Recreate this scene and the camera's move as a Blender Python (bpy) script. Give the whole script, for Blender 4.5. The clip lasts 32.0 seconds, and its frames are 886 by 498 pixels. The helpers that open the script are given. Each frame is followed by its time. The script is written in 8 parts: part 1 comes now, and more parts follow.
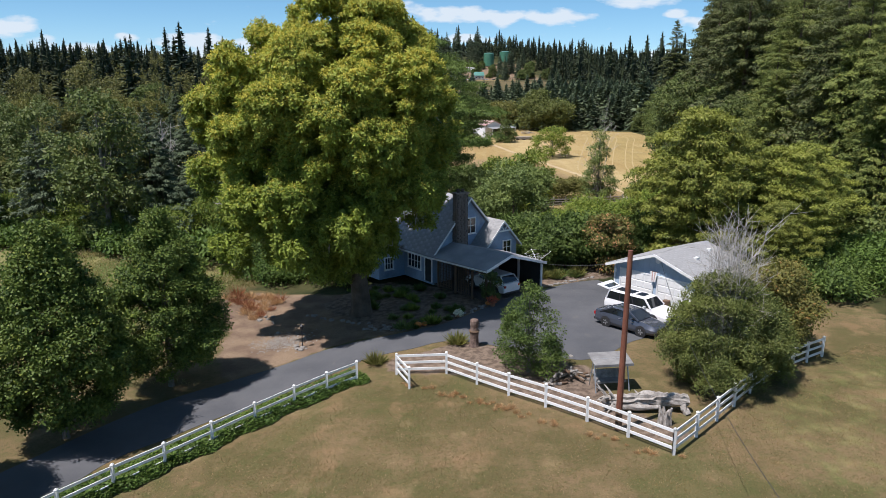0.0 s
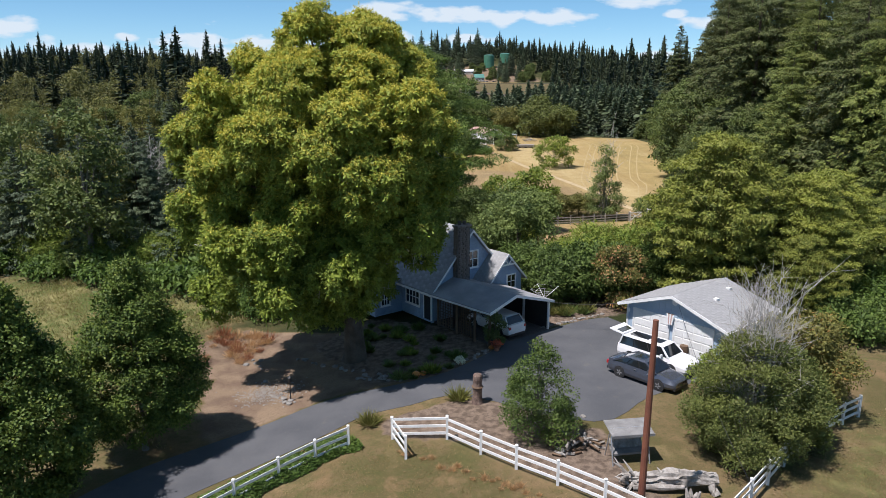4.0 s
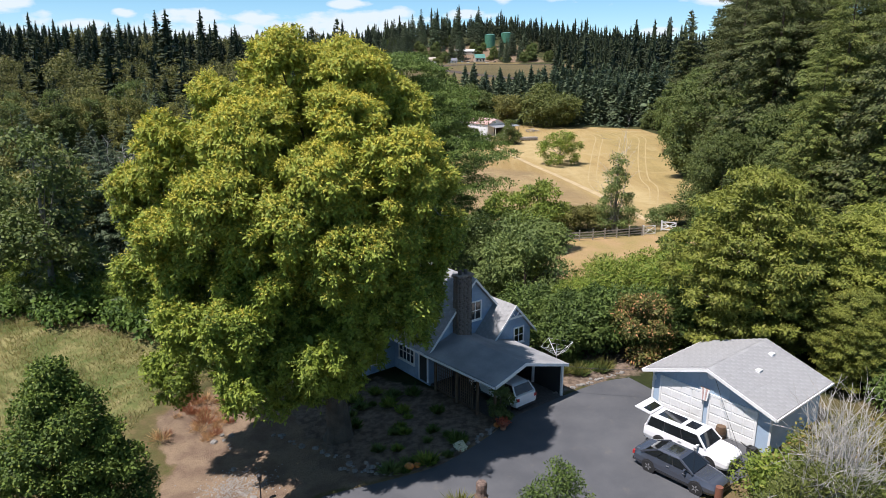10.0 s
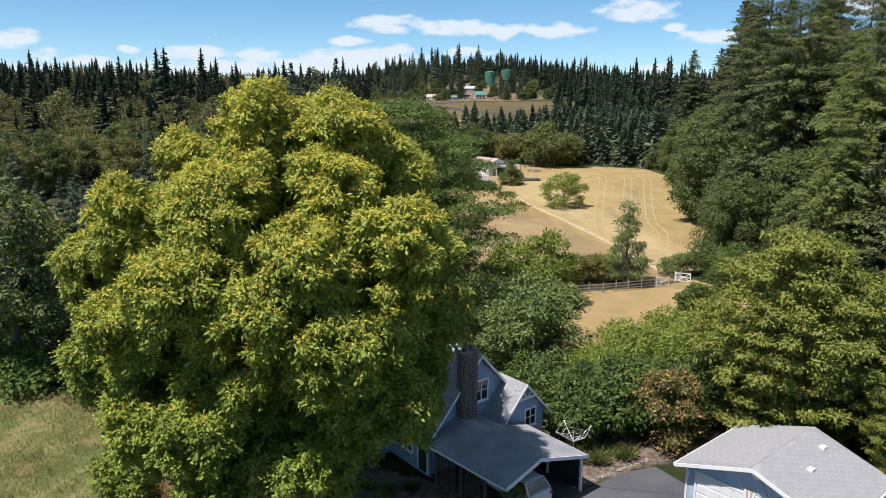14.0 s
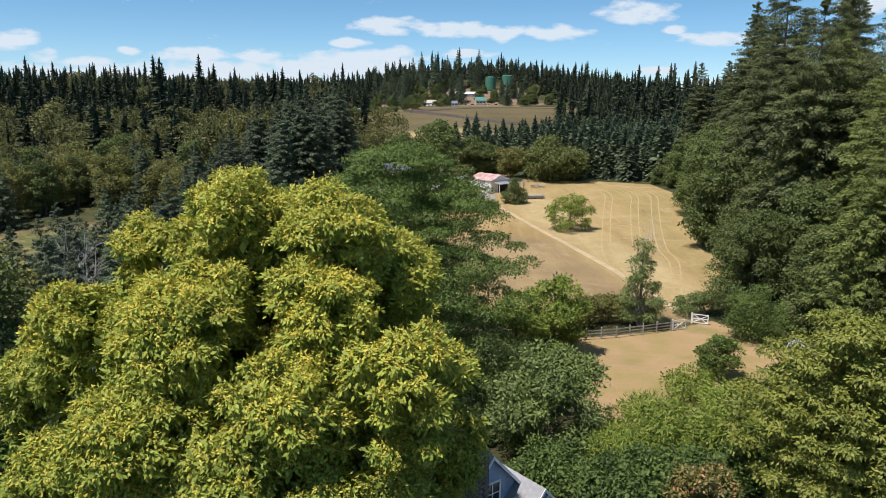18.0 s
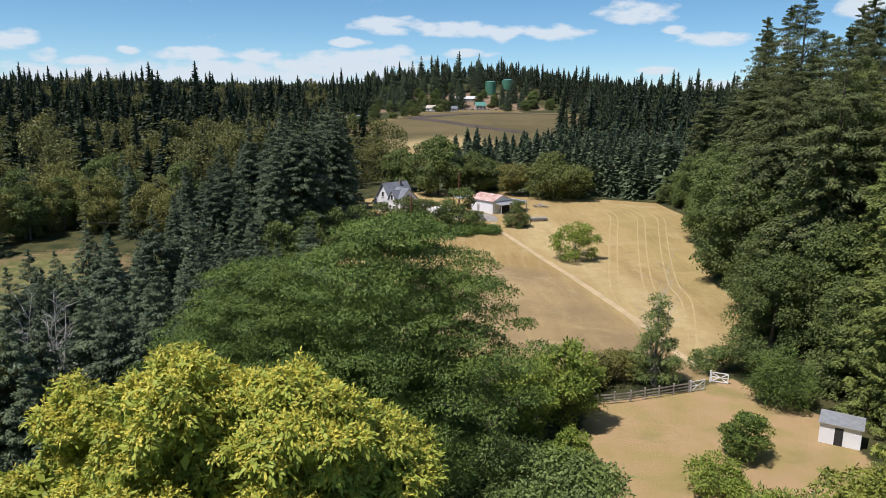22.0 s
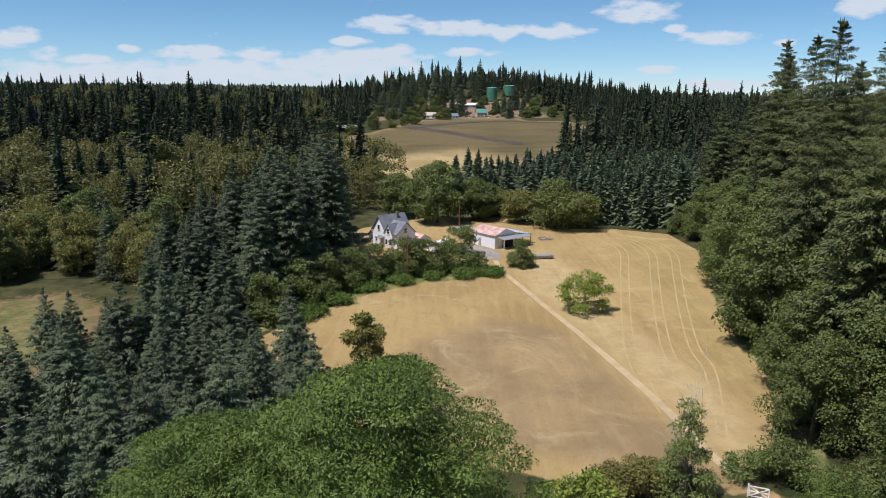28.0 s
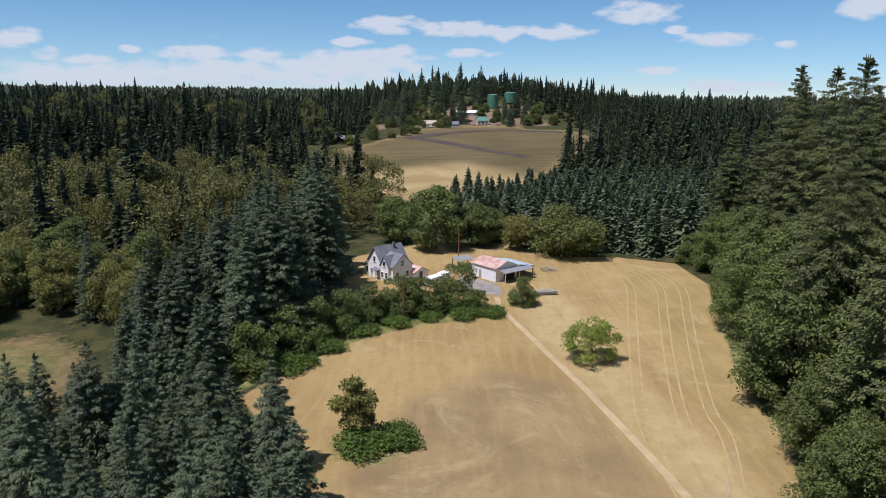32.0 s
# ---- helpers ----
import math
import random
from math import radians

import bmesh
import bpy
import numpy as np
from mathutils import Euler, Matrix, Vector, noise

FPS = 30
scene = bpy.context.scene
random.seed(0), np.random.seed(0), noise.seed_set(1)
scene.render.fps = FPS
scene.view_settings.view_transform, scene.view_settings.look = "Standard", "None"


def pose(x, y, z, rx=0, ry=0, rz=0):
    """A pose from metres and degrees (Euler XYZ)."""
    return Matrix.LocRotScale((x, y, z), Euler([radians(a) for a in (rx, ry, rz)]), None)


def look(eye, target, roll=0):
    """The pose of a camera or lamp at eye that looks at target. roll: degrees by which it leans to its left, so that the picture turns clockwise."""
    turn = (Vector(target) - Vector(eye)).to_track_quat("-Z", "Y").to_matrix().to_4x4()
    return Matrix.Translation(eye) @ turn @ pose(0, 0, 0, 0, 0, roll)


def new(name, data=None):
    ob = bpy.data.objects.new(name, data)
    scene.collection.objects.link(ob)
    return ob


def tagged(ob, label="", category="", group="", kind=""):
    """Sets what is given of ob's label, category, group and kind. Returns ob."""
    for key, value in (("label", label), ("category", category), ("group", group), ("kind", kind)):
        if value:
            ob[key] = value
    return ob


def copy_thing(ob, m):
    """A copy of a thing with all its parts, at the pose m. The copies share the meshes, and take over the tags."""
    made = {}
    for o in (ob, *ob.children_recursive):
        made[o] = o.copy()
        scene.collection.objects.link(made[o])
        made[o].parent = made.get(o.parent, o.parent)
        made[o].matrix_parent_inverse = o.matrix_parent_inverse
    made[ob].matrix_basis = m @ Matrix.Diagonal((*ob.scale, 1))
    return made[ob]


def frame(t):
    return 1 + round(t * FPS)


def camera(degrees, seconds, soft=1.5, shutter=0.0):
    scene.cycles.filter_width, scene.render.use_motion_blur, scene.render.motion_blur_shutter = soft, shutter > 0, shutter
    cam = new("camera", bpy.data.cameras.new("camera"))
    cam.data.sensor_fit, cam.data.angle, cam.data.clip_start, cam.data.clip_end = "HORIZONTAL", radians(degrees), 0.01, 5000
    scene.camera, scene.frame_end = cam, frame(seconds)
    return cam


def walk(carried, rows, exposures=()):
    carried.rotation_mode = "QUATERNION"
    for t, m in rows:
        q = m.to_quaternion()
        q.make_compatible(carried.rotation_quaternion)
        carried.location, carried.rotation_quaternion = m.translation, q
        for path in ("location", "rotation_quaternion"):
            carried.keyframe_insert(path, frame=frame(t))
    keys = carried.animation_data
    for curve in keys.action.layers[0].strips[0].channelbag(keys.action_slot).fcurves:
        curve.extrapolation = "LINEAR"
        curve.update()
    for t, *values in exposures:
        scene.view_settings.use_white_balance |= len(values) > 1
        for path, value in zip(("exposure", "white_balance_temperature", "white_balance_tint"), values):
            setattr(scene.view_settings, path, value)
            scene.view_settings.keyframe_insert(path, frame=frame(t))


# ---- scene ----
cam = camera(64.1, 32.0, 0.8)
METRES, EYE, TILT, LEAN, TURN = 60.0, 16.6, -13.4, 0.0, 0.0
ROWS = [
    (0.0, 0.0, 0.0, 0.0, 0.0, 0.0, -0.0),
    (0.5, -0.0, 0.006, 0.0057, 0.0, 0.0, 0.01),
    (1.0, 0.0002, 0.0127, 0.0114, 0.01, 0.01, 0.0),
    (1.5, 0.0003, 0.0205, 0.0172, 0.0, 0.01, 0.0),
    (2.0, -0.0002, 0.0286, 0.023, 0.01, 0.02, 0.0),
    (2.5, -0.0003, 0.0369, 0.029, 0.01, 0.01, 0.0),
    (3.0, -0.0002, 0.0457, 0.0349, 0.01, 0.01, -0.0),
    (3.5, -0.0004, 0.0547, 0.0403, 0.0, 0.01, -0.01),
    (5.5, 0.0004, 0.0896, 0.0714, -0.02, -0.04, -0.0),
    (6.0, 0.0008, 0.0992, 0.0792, -0.01, -0.09, -0.02),
    (6.5, 0.0012, 0.1091, 0.0869, -0.01, -0.33, -0.01),
    (7.0, 0.0015, 0.1189, 0.0946, -0.0, -0.7, -0.02),
    (7.5, 0.002, 0.1293, 0.1023, -0.0, -1.1, -0.02),
    (8.0, 0.0023, 0.1395, 0.1084, -0.0, -1.42, -0.03),
    (8.5, 0.0024, 0.15, 0.1145, -0.0, -1.65, -0.04),
    (9.0, 0.0021, 0.1608, 0.1208, -0.02, -1.78, -0.05),
    (9.5, 0.002, 0.1718, 0.1263, -0.01, -1.79, -0.05),
    (10.0, 0.0018, 0.1831, 0.132, -0.0, -1.78, -0.06),
    (10.5, 0.0015, 0.1944, 0.1371, -0.01, -1.78, -0.06),
    (11.0, 0.0012, 0.2056, 0.1419, 0.0, -1.75, -0.07),
    (11.5, 0.0008, 0.2169, 0.1467, -0.0, -1.49, -0.09),
    (12.0, 0.0005, 0.2281, 0.1514, -0.0, -0.91, -0.1),
    (12.5, 0.0001, 0.2392, 0.156, -0.01, -0.27, -0.12),
    (13.0, -0.0002, 0.25, 0.1604, -0.01, 0.29, -0.13),
    (13.5, -0.0007, 0.2612, 0.1643, -0.02, 0.68, -0.15),
    (14.0, -0.0008, 0.2723, 0.1682, -0.02, 0.97, -0.15),
    (14.5, -0.001, 0.2834, 0.1718, -0.03, 1.14, -0.16),
    (16.5, -0.0033, 0.3247, 0.2093, -0.03, 1.13, -0.21),
    (17.0, -0.0047, 0.3345, 0.222, -0.02, 1.12, -0.21),
    (17.5, -0.0065, 0.3456, 0.2352, -0.04, 1.09, -0.24),
    (18.0, -0.0074, 0.357, 0.2464, -0.05, 1.11, -0.24),
    (18.5, -0.0083, 0.3691, 0.2578, -0.05, 1.1, -0.26),
    (19.0, -0.0085, 0.3807, 0.2698, -0.06, 1.09, -0.27),
    (19.5, -0.008, 0.3922, 0.2826, -0.06, 1.09, -0.28),
    (20.0, -0.0081, 0.4043, 0.2954, -0.07, 1.09, -0.3),
    (20.5, -0.0083, 0.4165, 0.3087, -0.08, 1.09, -0.3),
    (21.0, -0.0089, 0.4291, 0.3218, -0.1, 1.1, -0.3),
    (21.5, -0.0093, 0.4423, 0.3356, -0.1, 1.1, -0.31),
    (22.0, -0.0096, 0.4554, 0.3492, -0.1, 1.09, -0.31),
    (22.5, -0.0105, 0.4689, 0.3627, -0.09, 1.09, -0.31),
    (23.0, -0.0112, 0.4831, 0.3759, -0.09, 1.07, -0.32),
    (23.5, -0.0113, 0.4972, 0.3895, -0.09, 1.05, -0.33),
    (24.0, -0.0111, 0.5116, 0.4032, -0.09, 1.03, -0.34),
    (24.5, -0.0104, 0.5262, 0.4168, -0.08, 1.03, -0.33),
    (25.0, -0.0102, 0.5412, 0.4301, -0.09, 1.01, -0.35),
    (25.5, -0.0106, 0.557, 0.4439, -0.1, 0.99, -0.34),
    (27.5, -0.0059, 0.6148, 0.4962, -0.05, 1.0, -0.36),
    (28.0, -0.0044, 0.6297, 0.51, -0.04, 1.0, -0.36),
    (28.5, -0.0029, 0.6446, 0.5257, -0.02, 1.01, -0.38),
    (29.0, -0.0019, 0.6593, 0.5418, -0.02, 1.01, -0.4),
    (29.5, -0.0009, 0.675, 0.5584, -0.01, 1.02, -0.42),
    (30.0, 0.0001, 0.6908, 0.5752, -0.0, 1.02, -0.44),
    (30.5, 0.001, 0.7066, 0.5915, 0.01, 1.04, -0.46),
    (31.0, 0.0025, 0.7222, 0.6079, 0.01, 1.05, -0.48),
    (31.5, 0.0035, 0.7378, 0.6245, 0.01, 1.06, -0.47),
    (32.0, 0.0034, 0.7532, 0.6409, 0.01, 1.06, -0.47),
]
EXPOSURES = [(0.0, 0.34, 6250, 17), (5.0, 0.34, 6250, 17), (9.0, 0.5, 6350, 17), (14.0, 0.42, 6350, 17), (18.0, 0.3, 6300, 17), (22.0, 0.22, 6300, 17), (28.0, 0.12, 6250, 20), (32.0, 0.05, 6150, 22)]
walk(cam, [(t, pose(0, 0, EYE, TILT, LEAN, TURN) @ pose(METRES * x, METRES * y, METRES * z, 90 + pitch, roll, yaw)) for t, x, y, z, yaw, pitch, roll in ROWS], EXPOSURES)


def smooth(a, b, v):
    k = np.clip((np.asarray(v, float) - a) / (b - a), 0, 1)
    return k * k * (3 - 2 * k)


# ---- world and sun ----
SUN_ELEV, SUN_AZ = 65.0, -122.0
world = bpy.data.worlds.new("world")
scene.world = world
world.use_nodes = True
wn, wl = world.node_tree.nodes, world.node_tree.links
wn.clear()


def wnode(kind, **values):
    n = wn.new(kind)
    for k, v in values.items():
        if k == "operation":
            n.operation = v
        elif k == "clamp":
            n.use_clamp = v
    return n


def wmath(op, a, b, clamp=False):
    n = wnode("ShaderNodeMath", operation=op, clamp=clamp)
    for i, v in enumerate((a, b)):
        if isinstance(v, (int, float)):
            n.inputs[i].default_value = v
        else:
            wl.new(v, n.inputs[i])
    return n.outputs[0]


sky = wn.new("ShaderNodeTexSky")
sky.sky_type = "NISHITA"
sky.sun_disc = False
sky.sun_elevation = radians(SUN_ELEV)
sky.sun_rotation = radians(SUN_AZ)
sky.altitude = 2500
sky.air_density, sky.dust_density, sky.ozone_density = 0.9, 0.0, 3.0
wcoord = wn.new("ShaderNodeTexCoord")
wsep = wn.new("ShaderNodeSeparateXYZ")
wl.new(wcoord.outputs["Generated"], wsep.inputs[0])
ahead = wmath("MAXIMUM", wsep.outputs["Y"], 0.02)
azim = wmath("DIVIDE", wsep.outputs["X"], ahead)
elev = wmath("DIVIDE", wsep.outputs["Z"], ahead)
# clouds: tangent of bearing, tangent of height, half width, half height
CLOUDS = [(-.582, .072, .034, .014), (-.544, .048, .024, .011), (-.429, .057, .017, .006), (-.493, .041, .047, .008), (-.337, .052, .055, .01), (-.256, .052, .03, .009),
          (-.487, .024, .17, .019), (-.316, .026, .14, .02), (-.168, .03, .12, .019), (-.102, .043, .08, .018), (-.063, .055, .027, .009), (-.076, .091, .052, .012), (-.125, .068, .025, .007),
          (.009, .086, .05, .011), (.078, .084, .032, .011), (.155, .083, .045, .011), (.264, .111, .052, .016), (.312, .088, .018, .006), (.368, .077, .05, .01), (.465, .07, .015, .006),
          (.033, .055, .038, .006), (.293, .033, .029, .006), (.38, .014, .069, .009), (.567, .12, .034, .018)]
cloudness = None
wnoise = wn.new("ShaderNodeTexNoise")
wnoise.inputs["Scale"].default_value, wnoise.inputs["Detail"].default_value = 30.0, 8.0
wstretch = wn.new("ShaderNodeVectorMath")
wstretch.operation = "MULTIPLY"
wstretch.inputs[1].default_value = (1.0, 1.0, 2.6)
wl.new(wcoord.outputs["Generated"], wstretch.inputs[0])
wl.new(wstretch.outputs[0], wnoise.inputs["Vector"])
for ca, ce, cw, ch in CLOUDS:
    da = wmath("POWER", wmath("DIVIDE", wmath("SUBTRACT", azim, ca), cw), 2.0)
    de = wmath("POWER", wmath("DIVIDE", wmath("SUBTRACT", elev, ce), ch), 2.0)
    blob = wmath("SUBTRACT", 1.0, wmath("ADD", da, de))
    cloudness = blob if cloudness is None else wmath("MAXIMUM", cloudness, blob)
overhead = wn.new("ShaderNodeTexNoise")
overhead.inputs["Scale"].default_value, overhead.inputs["Detail"].default_value = 4.0, 5.0
wl.new(wcoord.outputs["Generated"], overhead.inputs["Vector"])
high = wmath("MULTIPLY", wmath("SUBTRACT", wsep.outputs["Z"], 0.2), 4.0, True)
puffs = wmath("MULTIPLY", wmath("SUBTRACT", overhead.outputs["Fac"], 0.56), 6.0)
cloudness = wmath("MAXIMUM", cloudness, wmath("SUBTRACT", wmath("MULTIPLY", puffs, high), wmath("SUBTRACT", 1.0, high)))
rough_edge = wmath("MULTIPLY", wmath("SUBTRACT", wnoise.outputs["Fac"], 0.5), 4.0)
cloudness = wmath("MINIMUM", cloudness, 1.0)
cover = wmath("MULTIPLY", wmath("ADD", wmath("ADD", cloudness, rough_edge), 0.25), 1.1, True)
wramp = wn.new("ShaderNodeMix")
wramp.data_type = "RGBA"
wl.new(wmath("MULTIPLY", cover, 0.92), wramp.inputs["Factor"])
deeper = wn.new("ShaderNodeHueSaturation")
deeper.inputs["Hue"].default_value, deeper.inputs["Saturation"].default_value, deeper.inputs["Value"].default_value = 0.482, 1.05, 1.2
wl.new(sky.outputs[0], deeper.inputs["Color"])
clear = wn.new("ShaderNodeMix")
clear.data_type, clear.blend_type = "RGBA", "MULTIPLY"
clear.inputs["Factor"].default_value, clear.inputs[7].default_value = 1.0, (0.9, 1.04, 1.1, 1)
wl.new(deeper.outputs[0], clear.inputs[6])
wl.new(clear.outputs[2], wramp.inputs[6])
wramp.inputs[7].default_value = (8.2, 9.3, 9.7, 1)
wback = wn.new("ShaderNodeBackground")
wback.inputs["Strength"].default_value = 0.072
wl.new(wramp.outputs[2], wback.inputs["Color"])
wout = wn.new("ShaderNodeOutputWorld")
wl.new(wback.outputs[0], wout.inputs["Surface"])

sun = new("sun", bpy.data.lights.new("sun", "SUN"))
sun.data.energy, sun.data.angle, sun.data.color = 5.0, radians(0.6), (1.0, 0.96, 0.9)
se, sa = radians(SUN_ELEV), radians(SUN_AZ)
sun.matrix_world = look((math.sin(sa) * math.cos(se) * 100, math.cos(sa) * math.cos(se) * 100, math.sin(se) * 100), (0, 0, 0))


# ---- materials ----
class Nodes:
    """A short hand for one material's node tree."""

    def __init__(self, name):
        self.mat = bpy.data.materials.new(name)
        self.mat.use_nodes = True
        self.t = self.mat.node_tree
        self.bsdf = self.t.nodes["Principled BSDF"]
        self.out = self.t.nodes["Material Output"]
        self.coord = self.t.nodes.new("ShaderNodeTexCoord")

    def put(self, socket, v):
        if isinstance(v, bpy.types.NodeSocket):
            self.t.links.new(v, socket)
        elif isinstance(v, (tuple, list)) and len(v) == 3 and socket.type == "RGBA":
            socket.default_value = (*v, 1)
        else:
            socket.default_value = v

    def set(self, name, v):
        self.put(self.bsdf.inputs[name], v)

    def noise(self, scale, detail=3.0, rough=0.55, vec=None, dist=0.0):
        n = self.t.nodes.new("ShaderNodeTexNoise")
        n.inputs["Scale"].default_value, n.inputs["Detail"].default_value = scale, detail
        n.inputs["Roughness"].default_value, n.inputs["Distortion"].default_value = rough, dist
        self.put(n.inputs["Vector"], vec or self.coord.outputs["Object"])
        return n.outputs["Fac"]

    def wave(self, scale, dist, vec=None, axis="X"):
        n = self.t.nodes.new("ShaderNodeTexWave")
        n.bands_direction = axis
        n.inputs["Scale"].default_value, n.inputs["Distortion"].default_value = scale, dist
        n.inputs["Detail"].default_value, n.inputs["Detail Scale"].default_value = 3.0, 0.6
        self.put(n.inputs["Vector"], vec or self.coord.outputs["Object"])
        return n.outputs["Fac"]

    def voronoi(self, scale, out="Distance", vec=None):
        n = self.t.nodes.new("ShaderNodeTexVoronoi")
        n.inputs["Scale"].default_value = scale
        self.put(n.inputs["Vector"], vec or self.coord.outputs["Object"])
        return n.outputs[out]

    def math(self, op, a, b=0.0, clamp=False):
        n = self.t.nodes.new("ShaderNodeMath")
        n.operation, n.use_clamp = op, clamp
        self.put(n.inputs[0], a), self.put(n.inputs[1], b)
        return n.outputs[0]

    def span(self, v, lo, hi):
        n = self.t.nodes.new("ShaderNodeMapRange")
        n.interpolation_type = "SMOOTHSTEP"
        self.put(n.inputs[0], v)
        n.inputs[1].default_value, n.inputs[2].default_value = lo, hi
        return n.outputs[0]

    def mix(self, f, a, b):
        n = self.t.nodes.new("ShaderNodeMix")
        n.data_type = "RGBA"
        self.put(n.inputs["Factor"], f), self.put(n.inputs[6], a), self.put(n.inputs[7], b)
        return n.outputs[2]

    def attr(self, name):
        n = self.t.nodes.new("ShaderNodeAttribute")
        n.attribute_name = name
        return n.outputs["Fac"]

    def scaled(self, x, y, z):
        n = self.t.nodes.new("ShaderNodeVectorMath")
        n.operation = "MULTIPLY"
        self.put(n.inputs[0], self.coord.outputs["Object"])
        n.inputs[1].default_value = (x, y, z)
        return n.outputs[0]

    def bump(self, h, strength, dist=0.02):
        n = self.t.nodes.new("ShaderNodeBump")
        n.inputs["Strength"].default_value, n.inputs["Distance"].default_value = strength, dist
        self.put(n.inputs["Height"], h)
        self.set("Normal", n.outputs[0])

    def island(self):
        return self.t.nodes.new("ShaderNodeNewGeometry").outputs["Random Per Island"]

    def each(self):
        return self.t.nodes.new("ShaderNodeObjectInfo").outputs["Random"]


def surf(name, a, b, scale=2.0, rough=0.7, bump=0.3, grain=30.0, metal=0.0, stain=None, each=0.0, spec=0.5):
    n = Nodes(name)
    col = n.mix(n.span(n.noise(scale, 4), 0.3, 0.7), a, b)
    fine = n.noise(grain, 3)
    col = n.mix(n.math("MULTIPLY", n.span(fine, 0.35, 0.75), 0.35), col, tuple(c * 0.55 for c in a))
    if stain:
        col = n.mix(n.math("MULTIPLY", n.span(n.noise(scale * 0.37, 5, 0.65), 0.52, 0.72), 0.6), col, stain)
    if each:
        col = n.mix(n.math("MULTIPLY", n.each(), each), col, tuple(c * 0.45 for c in b))
    n.set("Base Color", col), n.set("Roughness", rough), n.set("Metallic", metal), n.set("Specular IOR Level", spec)
    if bump:
        n.bump(fine, bump)
    return n.mat


def foliage(name, dark, light, tip=None, share=0.0, through_light=0.2, scale=0.35, each=0.35, vary=1.0, bloom=None):
    """Leaves: each leaf a little different, with patches over the crown and a shift from tree to tree."""
    n = Nodes(name)
    r = n.island()
    dark, light = (dark[0] * 0.8, dark[1] * 0.72, dark[2] * 0.75), (light[0] * 1.28, light[1] * 1.15, light[2] * 1.15)
    col = n.mix(n.math("MULTIPLY_ADD", n.math("SUBTRACT", r, 0.5), vary) if vary != 1 else r, dark, light)
    patch = n.span(n.noise(scale, 3), 0.35, 0.7)
    col = n.mix(n.math("MULTIPLY", patch, 0.5), col, tuple(0.5 * (a + b) for a, b in zip(light, (light[0] * 1.25, light[1] * 1.05, light[2] * 0.6))))
    if bloom:
        # fresh yellow growth, thicker towards the top of the crown
        up = n.t.nodes.new("ShaderNodeSeparateXYZ")
        n.put(up.inputs[0], n.coord.outputs["Object"])
        rise = n.math("ADD", up.outputs["Z"], n.math("MULTIPLY", n.math("SUBTRACT", n.noise(0.5, 3), 0.5), 9.0))
        col = n.mix(n.math("MULTIPLY", n.span(rise, bloom[0], bloom[1]), n.math("MULTIPLY_ADD", r, 0.5)), col, bloom[2])
    if tip:
        col = n.mix(n.math("GREATER_THAN", n.math("FRACT", n.math("MULTIPLY", r, 37.0)), 1 - share), col, tip)
    if each:
        col = n.mix(n.math("MULTIPLY", n.each(), each), col, tuple(c * k for c, k in zip(dark, (1.25, 0.85, 0.9))))
    n.set("Base Color", col), n.set("Roughness", 0.62), n.set("Specular IOR Level", 0.25)
    tr = n.t.nodes.new("ShaderNodeBsdfTranslucent")
    n.put(tr.inputs["Color"], n.mix(0.5, col, tuple(min(1, c * 1.6) for c in light)))
    ms = n.t.nodes.new("ShaderNodeMixShader")
    ms.inputs[0].default_value = through_light
    n.t.links.new(n.bsdf.outputs[0], ms.inputs[1]), n.t.links.new(tr.outputs[0], ms.inputs[2])
    n.t.links.new(ms.outputs[0], n.out.inputs["Surface"])
    return n.mat


LEAF_GOLD = foliage("leaf_gold_green", (.08, .135, .023), (.205, .29, .04), (.3, .34, .055), 0.05, 0.16, each=0, bloom=(11, 22, (.33, .36, .055)))
LEAF_SEED = foliage("leaf_seed_yellow", (.33, .36, .055), (.47, .47, .08), each=0)
LEAF_LOCUST = foliage("leaf_locust", (.036, .076, .019), (.11, .182, .038), (.15, .2, .042), 0.08, 0.16, each=0.15)
LEAF_HORNBEAM = foliage("leaf_hornbeam", (.03, .064, .015), (.1, .165, .03), (.18, .22, .037), 0.1, 0.12, each=0.15)
LEAF_MAPLE = foliage("leaf_maple", (.041, .074, .023), (.118, .175, .046), (.17, .19, .058), 0.08, 0.15)
LEAF_OLIVE = foliage("leaf_olive", (.07, .095, .026), (.19, .215, .058), (.24, .22, .075), 0.1, each=0.45)
LEAF_BRIGHT = foliage("leaf_bright_green", (.062, .125, .022), (.188, .275, .044), (.300, .312, .062), 0.12, each=0.2)
LEAF_SHRUB = foliage("leaf_shrub", (.044, .075, .021), (.14, .185, .048), (.17, .18, .06), 0.12, each=0.2)
LEAF_GREY = foliage("leaf_grey_green", (.055, .1, .03), (.15, .22, .065), each=0.15)
LEAF_RUST = foliage("leaf_rust", (.07, .09, .026), (.19, .2, .055), (.3, .17, .05), 0.05, each=0.2)
LEAF_ORANGE = foliage("leaf_orange", (.055, .08, .024), (.16, .17, .048), (.46, .24, .11), 0.15, each=0)
LEAF_LAUREL = foliage("leaf_laurel", (.035, .075, .02), (.11, .18, .04), each=0.25)
NEEDLE_FIR = foliage("needle_fir", (.038, .063, .024), (.11, .15, .048), (.15, .14, .06), 0.08, 0.1, each=0.45)
LEAF_LAYERED = foliage("leaf_layered", (.085, .13, .027), (.225, .285, .05), (.33, .31, .075), 0.07, 0.15, each=0.3)
NEEDLE_CEDAR = foliage("needle_cedar", (.06, .1, .027), (.165, .225, .054), (.26, .25, .075), 0.06, 0.14, each=0.35)
NEEDLE_SPRUCE = foliage("needle_spruce", (.036, .064, .037), (.115, .172, .096), None, 0, 0.1, each=0.45)
